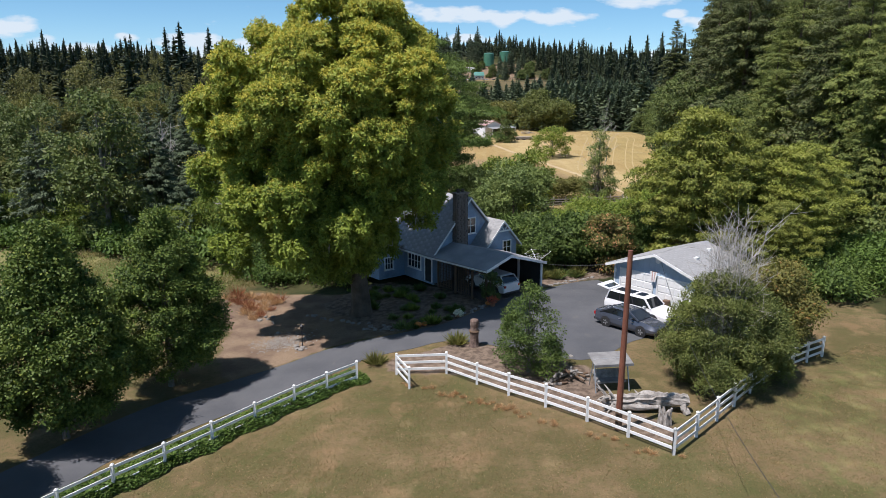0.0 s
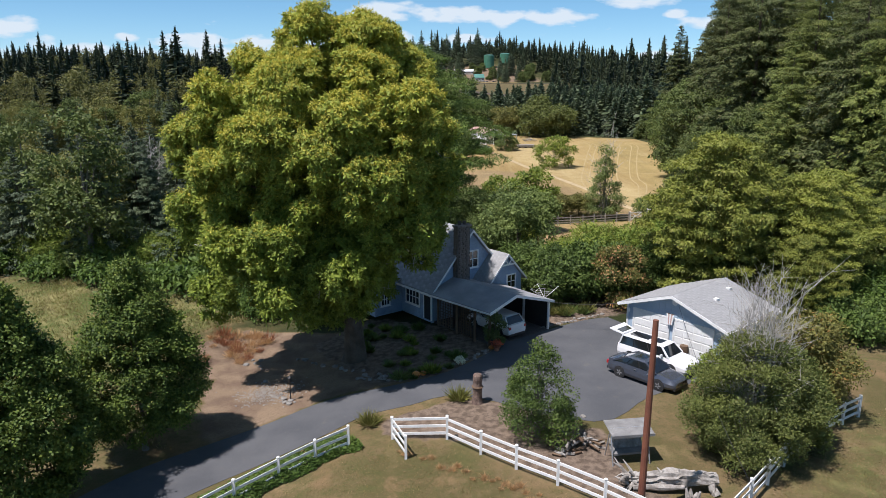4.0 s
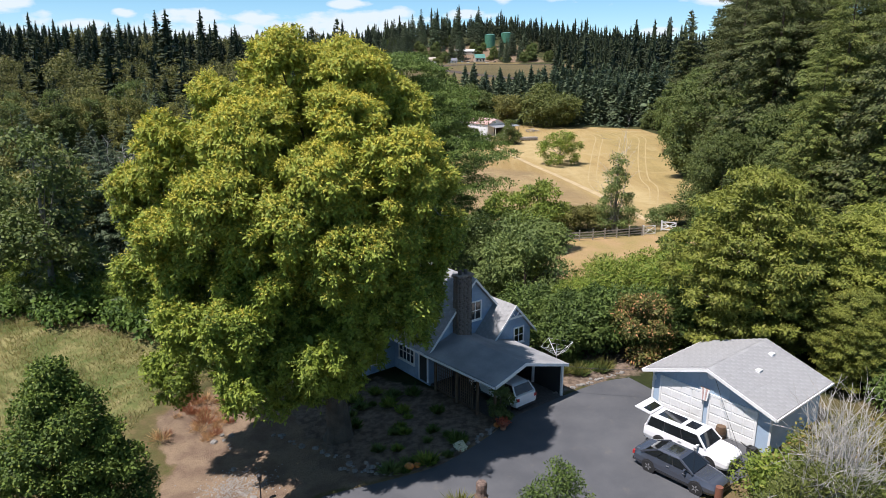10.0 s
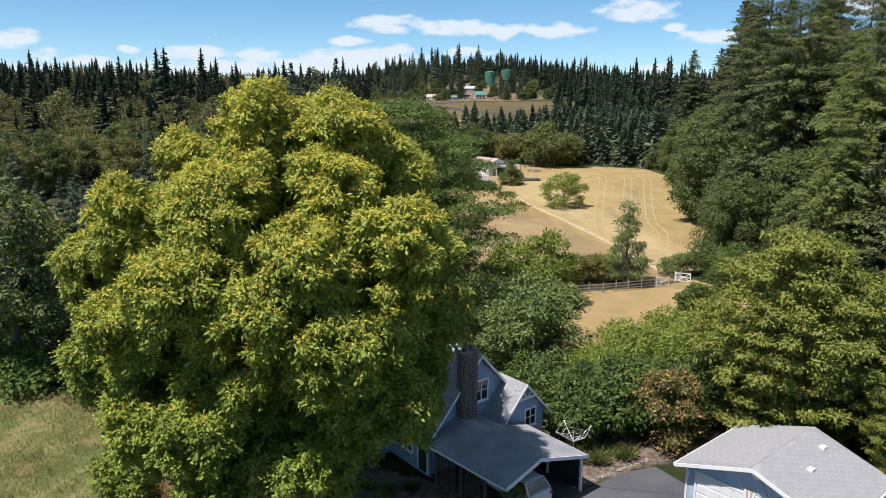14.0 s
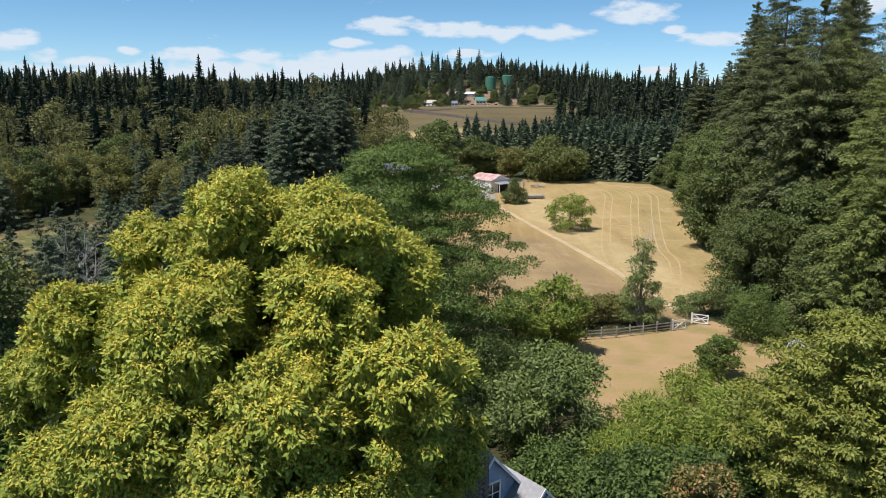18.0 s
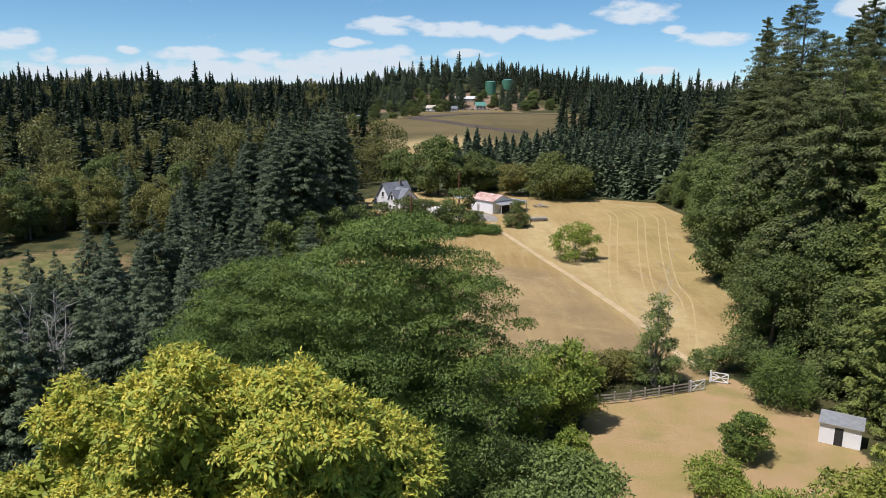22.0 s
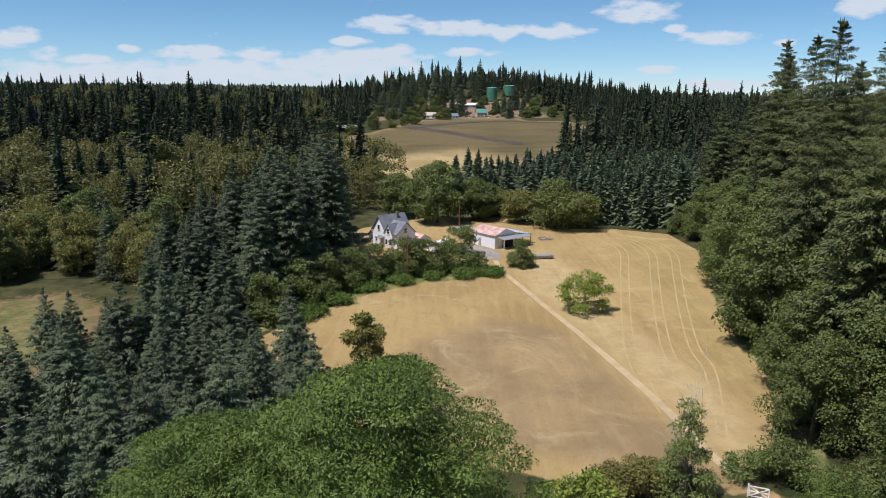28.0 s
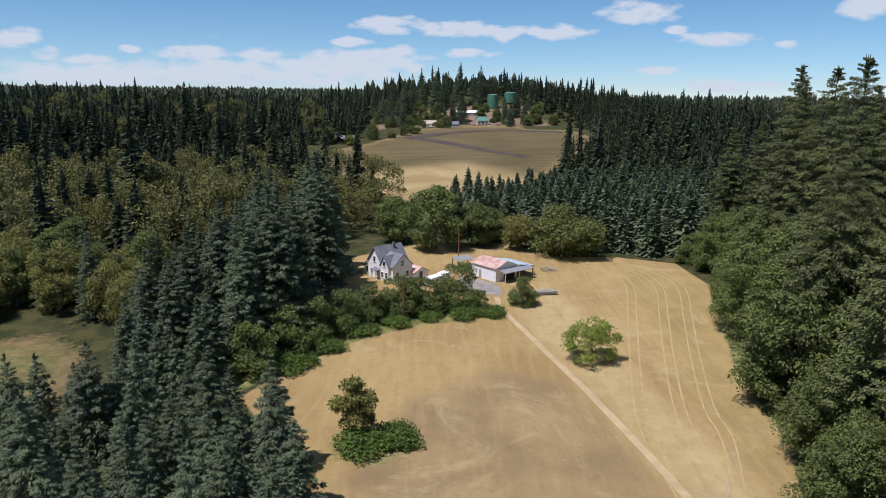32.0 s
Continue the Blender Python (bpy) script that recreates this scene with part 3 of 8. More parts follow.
def trunk_geo(rng, height, r, lobes=None, limbs=10, split=0.25, sides=8, flare=1.7):
    g = Geo()
    sway = rng.uniform(-0.02, 0.02, (6, 2)) * height
    sway[0] = 0
    pts = [(sway[i][0] * 0.6, sway[i][1] * 0.6, height * f) for i, f in enumerate((-0.015, 0.02, 0.12, 0.35, 0.6, 0.85))]
    g.tube(pts, [r * flare, r * 1.25, r, r * 0.75, r * 0.45, r * 0.15], sides)
    if lobes is not None:
        for i in rng.permutation(len(lobes))[:limbs]:
            x, y, z, s = lobes[i]
            z0 = max(height * split * rng.uniform(0.7, 1.3), z * rng.uniform(0.35, 0.6))
            f = min(z0 / height, 0.8)
            x0, y0 = np.interp(f, (0, 0.12, 0.35, 0.6, 0.85), sway[1:, 0] * 0.6), np.interp(f, (0, 0.12, 0.35, 0.6, 0.85), sway[1:, 1] * 0.6)
            rr = r * (1 - f) * 0.5
            g.tube([(x0, y0, z0), (x0 + 0.4 * (x - x0), y0 + 0.4 * (y - y0), z0 + 0.6 * (z - z0)), (x, y, z)], [rr, rr * 0.6, rr * 0.2], 5)
    return g


def broadleaf(name, x, y, height, radius, leaf, seed, count=26, per=180, lobe=None, length=0.4, width=0.2, base=0.2, profile=None, bark=None,
              label="", category="tree", droop=0.35, limbs=10, spray=1, trunk=None, group=""):
    rng = np.random.default_rng(seed)
    prof = profile or ((0, 0.55), (0.25, 0.9), (0.5, 1.0), (0.75, 0.8), (1, 0.3))
    lb = lobes_of(rng, height, base * height, [(f, k * radius) for f, k in prof], count, lobe or radius * 0.36)
    t = thing(name, x, y, ground_at(x, y), 0, label, category, group)
    part("trunk", trunk_geo(rng, height, trunk or height * 0.018, lb, limbs), bark or BARK, t)
    lv, _ = crown_leaves(rng, lb, per, length, width, droop, spray=spray)
    part("crown", quads("crown", lv, leaf), None, t)
    return t


def again(ob, x, y, size=1.0, turn=0.0, tall=1.0, z=None):
    """One more of a plant or thing, at another place and size."""
    return copy_thing(ob, Matrix.LocRotScale((x, y, ground_at(x, y) if z is None else z), Euler((0, 0, radians(turn))), (size, size, size * tall)))


def bare_tree(name, x, y, height, seed, label, spread=0.35, stems=14, r=0.05, material=None):
    """Leafless stems that fork into fine twigs."""
    rng = np.random.default_rng(seed)
    t = thing(name, x, y, ground_at(x, y), 0, label, "tree")
    for i in range(stems):
        g = Geo()
        a, k = rng.uniform(0, 6.28), rng.uniform(0.1, 1) * spread * height
        top = np.array((k * math.cos(a), k * math.sin(a), height * rng.uniform(0.65, 1.0)))
        foot = np.array((rng.uniform(-0.3, 0.3), rng.uniform(-0.3, 0.3), -0.1))
        mid = foot * 0.5 + top * 0.5 + rng.normal(size=3) * 0.05 * height - np.array((0.2 * top[0], 0.2 * top[1], 0))
        g.tube([foot, mid, top], [r, r * 0.6, r * 0.15], 5)
        for j in range(9):
            s = rng.uniform(0.35, 0.95)
            p = mid + (top - mid) * (s * 2 - 1) if s > 0.5 else foot + (mid - foot) * s * 2
            d = unit(rng.normal(size=3) * (0.6, 0.6, 0.35) + (0, 0, 0.9))
            ln = height * rng.uniform(0.08, 0.24)
            q = p + d * ln
            g.tube([p, q], [r * 0.35, r * 0.1], 3)
            for m in range(3):
                e = p + d * ln * rng.uniform(0.3, 0.9)
                g.tube([e, e + unit(d + rng.normal(size=3) * 0.6) * ln * 0.5], [r * 0.2, r * 0.06], 3)
        part("stem", g, material or TWIG_GREY, t)
    return t


def shrub(name, x, y, height, radius, leaf, seed, per=160, count=12, length=0.25, width=0.11, label="", category="shrub", droop=0.1):
    return broadleaf(name, x, y, height, radius, leaf, seed, count, per, radius * 0.45, length, width, 0.12,
                     ((0, 0.75), (0.3, 1.0), (0.6, 0.9), (1, 0.4)), None, label, category, droop, 6, 1, 0.05)


def scatter(poly, step, seed, jitter=0.4):
    rng = np.random.default_rng(seed)
    xs, ys = [p[0] for p in poly], [p[1] for p in poly]
    X, Y = np.meshgrid(np.arange(min(xs), max(xs), step), np.arange(min(ys), max(ys), step))
    X = X + rng.uniform(-jitter, jitter, X.shape) * step
    Y = Y + rng.uniform(-jitter, jitter, Y.shape) * step
    ok = inside(X, Y, poly)
    return X[ok], Y[ok]


def woods(name, pts, mat_far, kinds, label, seed, lo, hi):
    """Many far trees in one object."""
    rng = np.random.default_rng(seed)
    out = []
    X, Y = pts
    Z = land(X, Y)
    for x, y, z in zip(X, Y, Z):
        k = kinds[rng.integers(len(kinds))]
        s, a = lo + (hi - lo) * rng.uniform() ** 1.5 * (1.3 if rng.uniform() < 0.1 else 1.0), rng.uniform(0, 6.28)
        c, d = math.cos(a) * s, math.sin(a) * s
        out.append(k @ np.array([[c, d, 0], [-d, c, 0], [0, 0, s * rng.uniform(0.9, 1.15)]]) + (x, y, z - 0.3))
    ob = new(name, quads(name, np.concatenate(out), mat_far))
    return tagged(ob, label, "forest", kind="stuff")


def petal_fir(seed, height, radius, tiers=8, petals=8):
    """A far fir: ragged skirts of boughs, one above the other."""
    rng = np.random.default_rng(seed)
    out = []
    for i in range(tiers):
        f = i / tiers
        top, low = height * min(1, (f + 2.1 / tiers)), height * (f + 0.02)
        r = radius * (1 - f) ** 0.8 * rng.uniform(0.85, 1.1) + 0.25
        n = max(5, int(petals * (1 - 0.4 * f)))
        for j in range(n):
            a, h = 2 * math.pi * (j + rng.uniform(-0.2, 0.2)) / n + i, math.pi / n * 1.25
            rr = r * rng.uniform(0.55, 1.3)
            mid = 0.6 * low + 0.4 * top
            out.append([(0, 0, top), (0.62 * rr * math.cos(a - h), 0.62 * rr * math.sin(a - h), mid - 0.03 * height),
                        (rr * math.cos(a), rr * math.sin(a), low - rng.uniform(-0.025, 0.03) * height), (0.62 * rr * math.cos(a + h), 0.62 * rr * math.sin(a + h), mid - 0.03 * height)])
    return np.array(out)


def clump_conifer(name, x, y, height, radius, leaf, seed, whorls, boughs, per, label, length=0.5, width=0.2, droop=0.45, power=0.8, ragged=0.35, bare=0.04, flat=0.62):
    """A conifer whose boughs carry hanging, overlapping clumps of sprays with dark gaps between them."""
    rng = np.random.default_rng(seed)
    t = thing(name, x, y, ground_at(x, y), 0, label, "tree")
    part("trunk", Geo().tube([(0, 0, -0.2), (0, 0, 0.1 * height), (0, 0, 0.6 * height), (0, 0, 0.97 * height)], [0.016 * height, 0.011 * height, 0.006 * height, 0.001 * height], 7), BARK, t)
    part("crown", quads("crown", clump_quads(rng, height, radius, whorls, boughs, per, length, width, droop, power, ragged, bare, flat), leaf), None, t)
    return t


def clump_quads(rng, height, radius, whorls, boughs, per, length, width, droop=0.45, power=0.8, ragged=0.35, bare=0.04, flat=0.62):
    lb = []
    gap = height * (1 - bare) / whorls
    for w in range(whorls):
        f0 = ((w + rng.uniform(0, 0.7)) / whorls) ** 0.74
        nb = max(3, int(boughs * (0.35 + 0.65 * (1 - f0))))
        a0 = rng.uniform(0, 6.28)
        for b in range(nb):
            f = min(max(f0 + rng.uniform(-0.9, 0.9) / whorls, 0.0), 0.985)
            z = height * (bare + (1 - bare) * f)
            reach = radius * (1 - f) ** power + 0.004 * height
            a = a0 + (b + rng.uniform(-0.35, 0.35)) * 6.2832 / nb
            ln = reach * rng.uniform(1 - ragged, 1 + 0.4 * ragged)
            size = max(1.5 * ln / max(nb, 5), 0.3 * gap * min(1, 1.6 * (1 - f) + 0.15))
            tilt = 0.45 * f - droop * (1 - f)
            for k in range(3 if ln > 1.2 * size else 2):
                s = (1.0, 0.68, 0.36)[k]
                r = max(ln * s - 0.35 * size * (k == 0), 0.03)
                lb.append((r * math.cos(a), r * math.sin(a), z + tilt * r - 0.2 * droop * r * s, size * rng.uniform(0.75, 1.15) * (0.58, 0.95, 1.0)[k]))
    lb = np.array(lb)
    n = len(lb) * per
    which = np.repeat(np.arange(len(lb)), per)
    d = sphere(n, rng)
    low = (d[:, 2] < -0.1) & (rng.uniform(size=n) > 0.3)
    d[low, 2] *= -1
    out = unit(lb[which, :3] * (1, 1, 0) + 1e-4)
    p = lb[which, :3] + d * (lb[which, 3] * (1 - 0.4 * rng.uniform(size=n) ** 2))[:, None] * (1, 1, flat)
    axis = out * 0.7 + d * (1, 1, 0.2) * 0.4 + rng.normal(size=(n, 3)) * 0.35 - np.array((0, 0, 0.55))
    size = rng.uniform(0.7, 1.3, n) * np.clip(2.6 * (1 - lb[which, 2] / height), 0.45, 1)
    tip = leaves(np.array([[0, 0, height * 0.93]] * 9), rng.normal(size=(9, 3)) * 0.1 + (0, 0, 1), np.full(9, height * 0.075), np.full(9, height * 0.008), rng)
    return np.concatenate([leaves(p, axis, length * size, width * size, rng, d * 0.7 + out * 0.4 + (0, 0, 0.5)), tip])


def layered_tree(name, x, y, height, radius, leaf, seed, label, tiers=9, arms=9, per=230, length=0.26, width=0.11, flat=0.5):
    """A leafy tree with flat, drooping tiers of foliage and shade between them."""
    rng = np.random.default_rng(seed)
    lb = []
    for i in range(tiers):
        f = (i + 0.3) / tiers
        reach = radius * (0.72 + 0.5 * f if f < 0.45 else 0.95 * (1 - ((f - 0.45) / 0.6) ** 1.9) + 0.1)
        n = max(3, int(arms * reach / radius + 0.5))
        for j in range(n):
            a = 6.2832 * (j + rng.uniform(-0.3, 0.3)) / n + i * 1.1
            ln = reach * rng.uniform(0.7, 1.12)
            z = height * (0.14 + 0.84 * f) + rng.uniform(-0.4, 0.4)
            for s in (1.0, 0.7, 0.4):
                for side in (-0.16, 0.16):
                    lb.append((ln * s * math.cos(a + side / s), ln * s * math.sin(a + side / s), z - 0.22 * ln * s * s + rng.uniform(-0.2, 0.2), rng.uniform(0.65, 1.15) * (0.8 + 0.3 * (1 - s)) * radius / 6))
    lb = np.array(lb)
    t = thing(name, x, y, ground_at(x, y), 0, label, "tree")
    part("trunk", trunk_geo(rng, height, 0.2, lb, 40, 0.2), BARK, t)
    part("crown", quads("crown", crown_leaves(rng, lb, per, length, width, 0.6, flat, 0.3)[0], leaf), None, t)
    return t


# ---- the great tree in front of the house ----


# the great boughs of the crown: place from the foot of the trunk, radius
BOUGHS = [(-2.1, -.6, 21.7, 2.5), (1.4, -1.1, 21.3, 2.4), (3.7, .4, 19.8, 2.1), (-7.1, 2.4, 20.3, 1.3), (1.7, -3.6, 19.4, 1.9), (-2.7, -3.1, 19.4, 1.9), (-8.0, -1.6, 18.0, 2.1), (-3.2, -4.8, 18.3, 2.2),
          (-10.1, -1.1, 15.4, 1.9), (4.6, -5.1, 17.3, 2.2), (1.0, -6.1, 16.8, 2.0), (-4.1, -6.4, 15.8, 2.2), (6.7, -2.1, 13.4, 1.6), (2.2, -7.0, 13.6, 2.1), (-7.4, -4.8, 13.7, 2.0), (4.6, -5.1, 10.8, 1.6),
          (.8, -6.8, 8.5, 1.5), (-3.7, -6.8, 9.7, 2.0), (-6.9, -5.1, 9.6, 1.9), (-8.7, -3.6, 6.0, 1.5), (-3.3, -7.2, 6.7, 1.3), (-.9, -7.0, 15.0, 1.7), (-10.5, -2.1, 11.1, 1.5), (4.2, -5.3, 13.8, 1.6)]


def great_tree():
    rng = np.random.default_rng(12)
    h = 24.0
    main = [(0.95 * (x + 1.5) - 1.5, y, z, 1.12 * s if z > 14 else s) for x, y, z, s in BOUGHS]
    main += [(0.6, -1.6, 5.6, 1.4), (-1.6, -1.2, 4.6, 1.3), (1.6, 0.6, 6.2, 1.5), (-0.4, 1.2, 3.6, 1.2), (-3.0, 0.8, 5.4, 1.5)]
    # the sides and the back, which are seen less, follow the crown's outline
    fr, rr = (0, 0.2, 0.45, 0.65, 0.8, 0.92, 1), (6.6, 8.2, 9.0, 8.6, 7.2, 5.2, 2.5)
    for k in range(6000):
        f, a = rng.uniform(0, 1), rng.uniform(0, 6.2832)
        s = rng.uniform(1.5, 2.3)
        r = np.interp(f, fr, rr) - 1.5
        x, y, z = -1.9 + r * math.cos(a), r * math.sin(a), 5.4 + f * (h - 7.6)
        if y < -2.5 or (z < 9.5 and x > 2.2) or (z < 10 and y > 2.5 and x > -5) or (y > 4.4 and z < 15):
            continue
        if all((x - p[0]) ** 2 + (y - p[1]) ** 2 + (z - p[2]) ** 2 > (0.86 * (s + p[3])) ** 2 for p in main):
            main.append((x, y, z, s))
    # smaller leafy shoots close the heart of the crown
    for k in range(5000):
        f, a = rng.uniform(0, 0.95), rng.uniform(0, 6.2832)
        s, r = rng.uniform(0.9, 1.5), (np.interp(f, fr, rr) - 1.6) * rng.uniform(0.35, 0.74 if f > 0.4 else 0.92)
        x, y, z = -1.7 + r * math.cos(a), -0.8 + r * math.sin(a), 5.6 + f * (h - 8)
        if (z < 9.5 and x > 2.2) or (z < 10 and y > 2.5 and x > -5) or (y > 4.4 and z < 15) or z < 4.5 + 0.45 * abs(x + 3):
            continue
        if all((x - p[0]) ** 2 + (y - p[1]) ** 2 + (z - p[2]) ** 2 > (0.74 * (s + p[3])) ** 2 for p in main):
            main.append((x, y, z, s))
    main = np.array(main)
    lb = []
    for x, y, z, s in main:
        away = unit(np.array((x + 1.8, y, 0.25 * (z - 9))))
        for k in range(int(7.5 * s * s)):
            d = unit(rng.normal(size=3) + away * 0.45 + (0, 0, 0.25))
            q = np.array((x, y, z)) + d * s * rng.uniform(0.5, 0.86) * (1.0, 1.0, 0.86)
            lb.append((*q, rng.uniform(0.35, 0.68) * (1.0 if d[2] > -0.2 else 0.8)))
            if d[2] < 0.25 and rng.uniform() < 0.55:
                # hanging tresses under the rim of a bough
                lb.append((*(q - (0, 0, rng.uniform(0.5, 1.2))), rng.uniform(0.3, 0.5)))
    lb = np.array(lb)
    t = thing("great_tree", -6.3, 51.6, -0.75, 0, "huge spreading tree with golden-green drooping foliage on a dark trunk", "tree")
    part("trunk", trunk_geo(rng, h, 0.62, main, 46, 0.3, 12), BARK, t)
    lv, d = crown_leaves(rng, lb, 78, 0.21, 0.095, 0.75, 0.9, 0.35, 4)
    inner, _ = crown_leaves(rng, main * (0.97, 0.97, 1, 0.62), 150, 0.42, 0.22, 0.3)
    part("crown", quads("crown", np.concatenate([lv, inner]), LEAF_GOLD), None, t)
    # pale seed sprays on the outer shoots, thickest on the upper boughs
    up = lb[lb[:, 2] > 7]
    sv, sd = crown_leaves(rng, up, 120, 0.13, 0.06, 0.3, 0.95, 0.0, 4)
    keep = (sd[:, 2] > 0.1) & (rng.uniform(size=len(sd)) < np.clip((sv[:, 0, 2] - 9) / 10, 0.03, 1.0))
    part("seed_sprays", quads("seed_sprays", sv[keep], LEAF_SEED), None, t, "yellow seed sprays")
    dead = Geo()
    for i in range(40):
        x, y, z, s = main[rng.integers(len(main))]
        p = Vector((x, y, z - 0.3 * s))
        q = p + Vector(unit(rng.normal(size=3) * (1, 1, 0.3) + (0, -0.8, 0))) * (s + 0.7)
        dead.tube([p, q], [0.035, 0.01], 4)
        for j in range(5):
            e = p.lerp(q, rng.uniform(0.4, 1))
            dead.tube([e, e + Vector(unit(rng.normal(size=3))) * 0.6], [0.012, 0.005], 3)
    tagged(part("dead_wood", dead, TWIG_GREY, t, "bare grey twigs"), kind="stuff")


great_tree()


locust = layered_tree("locust_tree", -4.4, 82, 23.6, 10.4, LEAF_LOCUST, 21, "broad dark green feathery-leaved tree behind the house", 10, 12, 500, 0.22, 0.085, 0.4)
again(locust, -13.8, 82.5, 0.84, 130)

# ---- clipped-looking columnar trees along the drive ----
col = broadleaf("columnar_tree", -16.5, 40.0, 10.9, 3.55, LEAF_HORNBEAM, 31, 250, 190, 0.52, 0.15, 0.1, 0.11,
                ((0, 0.42), (0.1, 0.8), (0.25, 1.0), (0.45, 0.93), (0.65, 0.68), (0.82, 0.4), (0.93, 0.18), (1, 0.03)), BARK_GREY,
                "dense upright dark green tree beside the drive", "tree", 0.1, 14, 2, 0.13, "trees along the drive")
again(col, -19.6, 33.6, 1.05, 140)
again(col, -23.2, 26.6, 0.99, 250)
again(col, -26.6, 19.6, 1.0, 60)

# ---- shrubs round the fence and garage ----
broadleaf("holly_tree", 5.0, 38.7, 5.4, 2.15, LEAF_LAUREL, 41, 84, 220, 0.48, 0.13, 0.06, 0.06, ((0, 0.85), (0.2, 1.0), (0.45, 0.9), (0.7, 0.6), (1, 0.12)), BARK_GREY, "small dark bushy tree in the bark bed", "tree", 0.0, 30)
bare_tree("dead_shrub", 15.6, 36.8, 9.8, 42, "leafless pale grey shrub standing among green bushes", 0.2, 44, 0.04)
big = broadleaf("green_shrub", 15.3, 36.6, 6.6, 3.2, LEAF_SHRUB, 44, 110, 330, 0.6, 0.14, 0.055, 0.06, ((0, 0.8), (0.2, 1.0), (0.45, 0.95), (0.7, 0.7), (1, 0.25)), None, "large dense green shrub behind the white fence", "shrub", -0.45, 16, 2, 0.06)
broadleaf("green_shrub", 17.8, 38.6, 4.8, 2.6, LEAF_SHRUB, 45, 56, 300, 0.62, 0.17, 0.075, 0.06, ((0, 0.8), (0.2, 1.0), (0.45, 0.95), (0.7, 0.7), (1, 0.25)), None, "dense dark green shrub pressing through the white fence", "shrub", -0.4, 12, 2, 0.05)
rust = shrub("rust_shrub", 19.8, 41.5, 6.2, 2.8, LEAF_RUST, 46, 760, 28, 0.19, 0.085, "olive and rust coloured shrub behind the white fence")
again(rust, 21.8, 43.6, 0.7, 80)
shrub("green_shrub", 17.6, 43.2, 3.6, 2.4, LEAF_BRIGHT, 47, 380, 20, 0.25, 0.12, "bright green bush at the end of the asphalt")
# hedge behind the drive
laurel = shrub("laurel_bush", 9.4, 62.5, 4.6, 2.9, LEAF_LAUREL, 48, 620, 26, 0.3, 0.14, "dark glossy green laurel bush")
for x, y, s, a in ((12.6, 63.4, 1.02, 50), (15.8, 63.8, 0.95, 140), (19.6, 65.0, 1.0, 220), (6.8, 66.0, 0.9, 300), (23.5, 66.0, 0.95, 20)):
    again(laurel, x, y, s, a)
shrub("orange_shrub", 14.6, 61.4, 5.4, 2.2, LEAF_ORANGE, 49, 420, 20, 0.24, 0.12, "shrub with a patch of orange-brown leaves")
grey = broadleaf("pear_tree", 7.2, 71.5, 8.8, 4.3, LEAF_GREY, 50, 44, 420, 1.4, 0.3, 0.14, 0.12, None, BARK, "round grey-green tree behind the house")
again(grey, 3.6, 76, 0.9, 100)
willow = shrub("willow_shrub", 14.5, 70.5, 5.2, 3.2, LEAF_BRIGHT, 51, 460, 30, 0.4, 0.08, "loose light green willow shrub")
for x, y, s, a in ((18.5, 69.0, 1.0, 90), (22.0, 71.5, 1.1, 190), (11.6, 67.6, 0.85, 270), (26, 69, 1.0, 30)):
    again(willow, x, y, s, a)
layer = layered_tree("light_green_tree", 22.4, 61.6, 15.0, 5.6, LEAF_LAYERED, 52, "light green tree with flat drooping tiers of leaves behind the garage")
for x, y, s, a, tl in ((29.2, 61.0, 0.86, 60, 0.9), (33.5, 65.5, 0.9, 150, 0.85), (27.6, 56.4, 0.5, 200, 1.0), (29.5, 72, 0.7, 310, 0.8)):
    again(layer, x, y, s, a, tl)
shrub("laurel_bush", 30.5, 54.5, 3.0, 3.2, LEAF_LAUREL, 53, 420, 22, 0.3, 0.14, "low spreading laurel bush at the wood's edge")
bank = shrub("bramble_bank", 34.5, 58.5, 3.2, 3.6, IVY, 54, 420, 22, 0.28, 0.16, "low bank of green brambles")
for x, y, s in ((38, 62, 1.1), (41.5, 58, 1.2), (37.5, 55, 0.9)):
    again(bank, x, y, s, x * 31)

for i, (x, y, s) in enumerate(((-15.5, 63.5, 0.8), (-12.5, 65.5, 1.0), (-9.5, 63.0, 0.85), (-18.5, 67.0, 0.9), (-7.0, 66.5, 1.1), (-13.0, 69.5, 1.1), (-4.0, 69.0, 1.1), (-10.0, 69.5, 1.2), (-17.5, 71.0, 1.0))):
    again(laurel if i % 2 else bank, x, y, s, i * 53)

# ---- back yard, fence trees and field trees ----
small = broadleaf("fence_tree", 11.4, 95.5, 8.6, 3.4, LEAF_BRIGHT, 55, 30, 360, 1.2, 0.36, 0.17, 0.1, None, BARK, "dense dark green tree at the corner of the yard")
again(small, 7.0, 92, 0.9, 70)
for x, y, s in ((10.0, 84, 0.55), (7.5, 80.5, 0.62)):
    again(small, x, y, s, x * 40)
yel = shrub("yellow_shrub", 17.0, 106.5, 3.6, 2.6, LEAF_OLIVE, 56, 300, 18, 0.3, 0.14, "yellow-green bushes along the wooden fence")
for x, y, s in ((20.2, 108, 0.95), (14.6, 104, 1.0), (24, 108.5, 0.7)):
    again(yel, x, y, s, x * 50)
broadleaf("wispy_tree", 23.4, 106.0, 11.0, 2.7, LEAF_GREY, 57, 40, 170, 0.85, 0.34, 0.1, 0.1, ((0, 0.9), (0.25, 1), (0.5, 0.75), (0.75, 0.4), (1, 0.16)), BARK_GREY,
          "thin wispy grey-leaved tree with bare top by the fence", "tree", 0.5, 30)
bare_tree("bare_treetop", 23.4, 106.5, 15.0, 58, "bare grey upper branches of a dying tree", 0.08, 6, 0.05)
shrub("silver_shrub", 31.0, 110.5, 3.4, 2.0, LEAF_GREY, 59, 260, 12, 0.3, 0.12, "pale silvery shrub by the white gate")
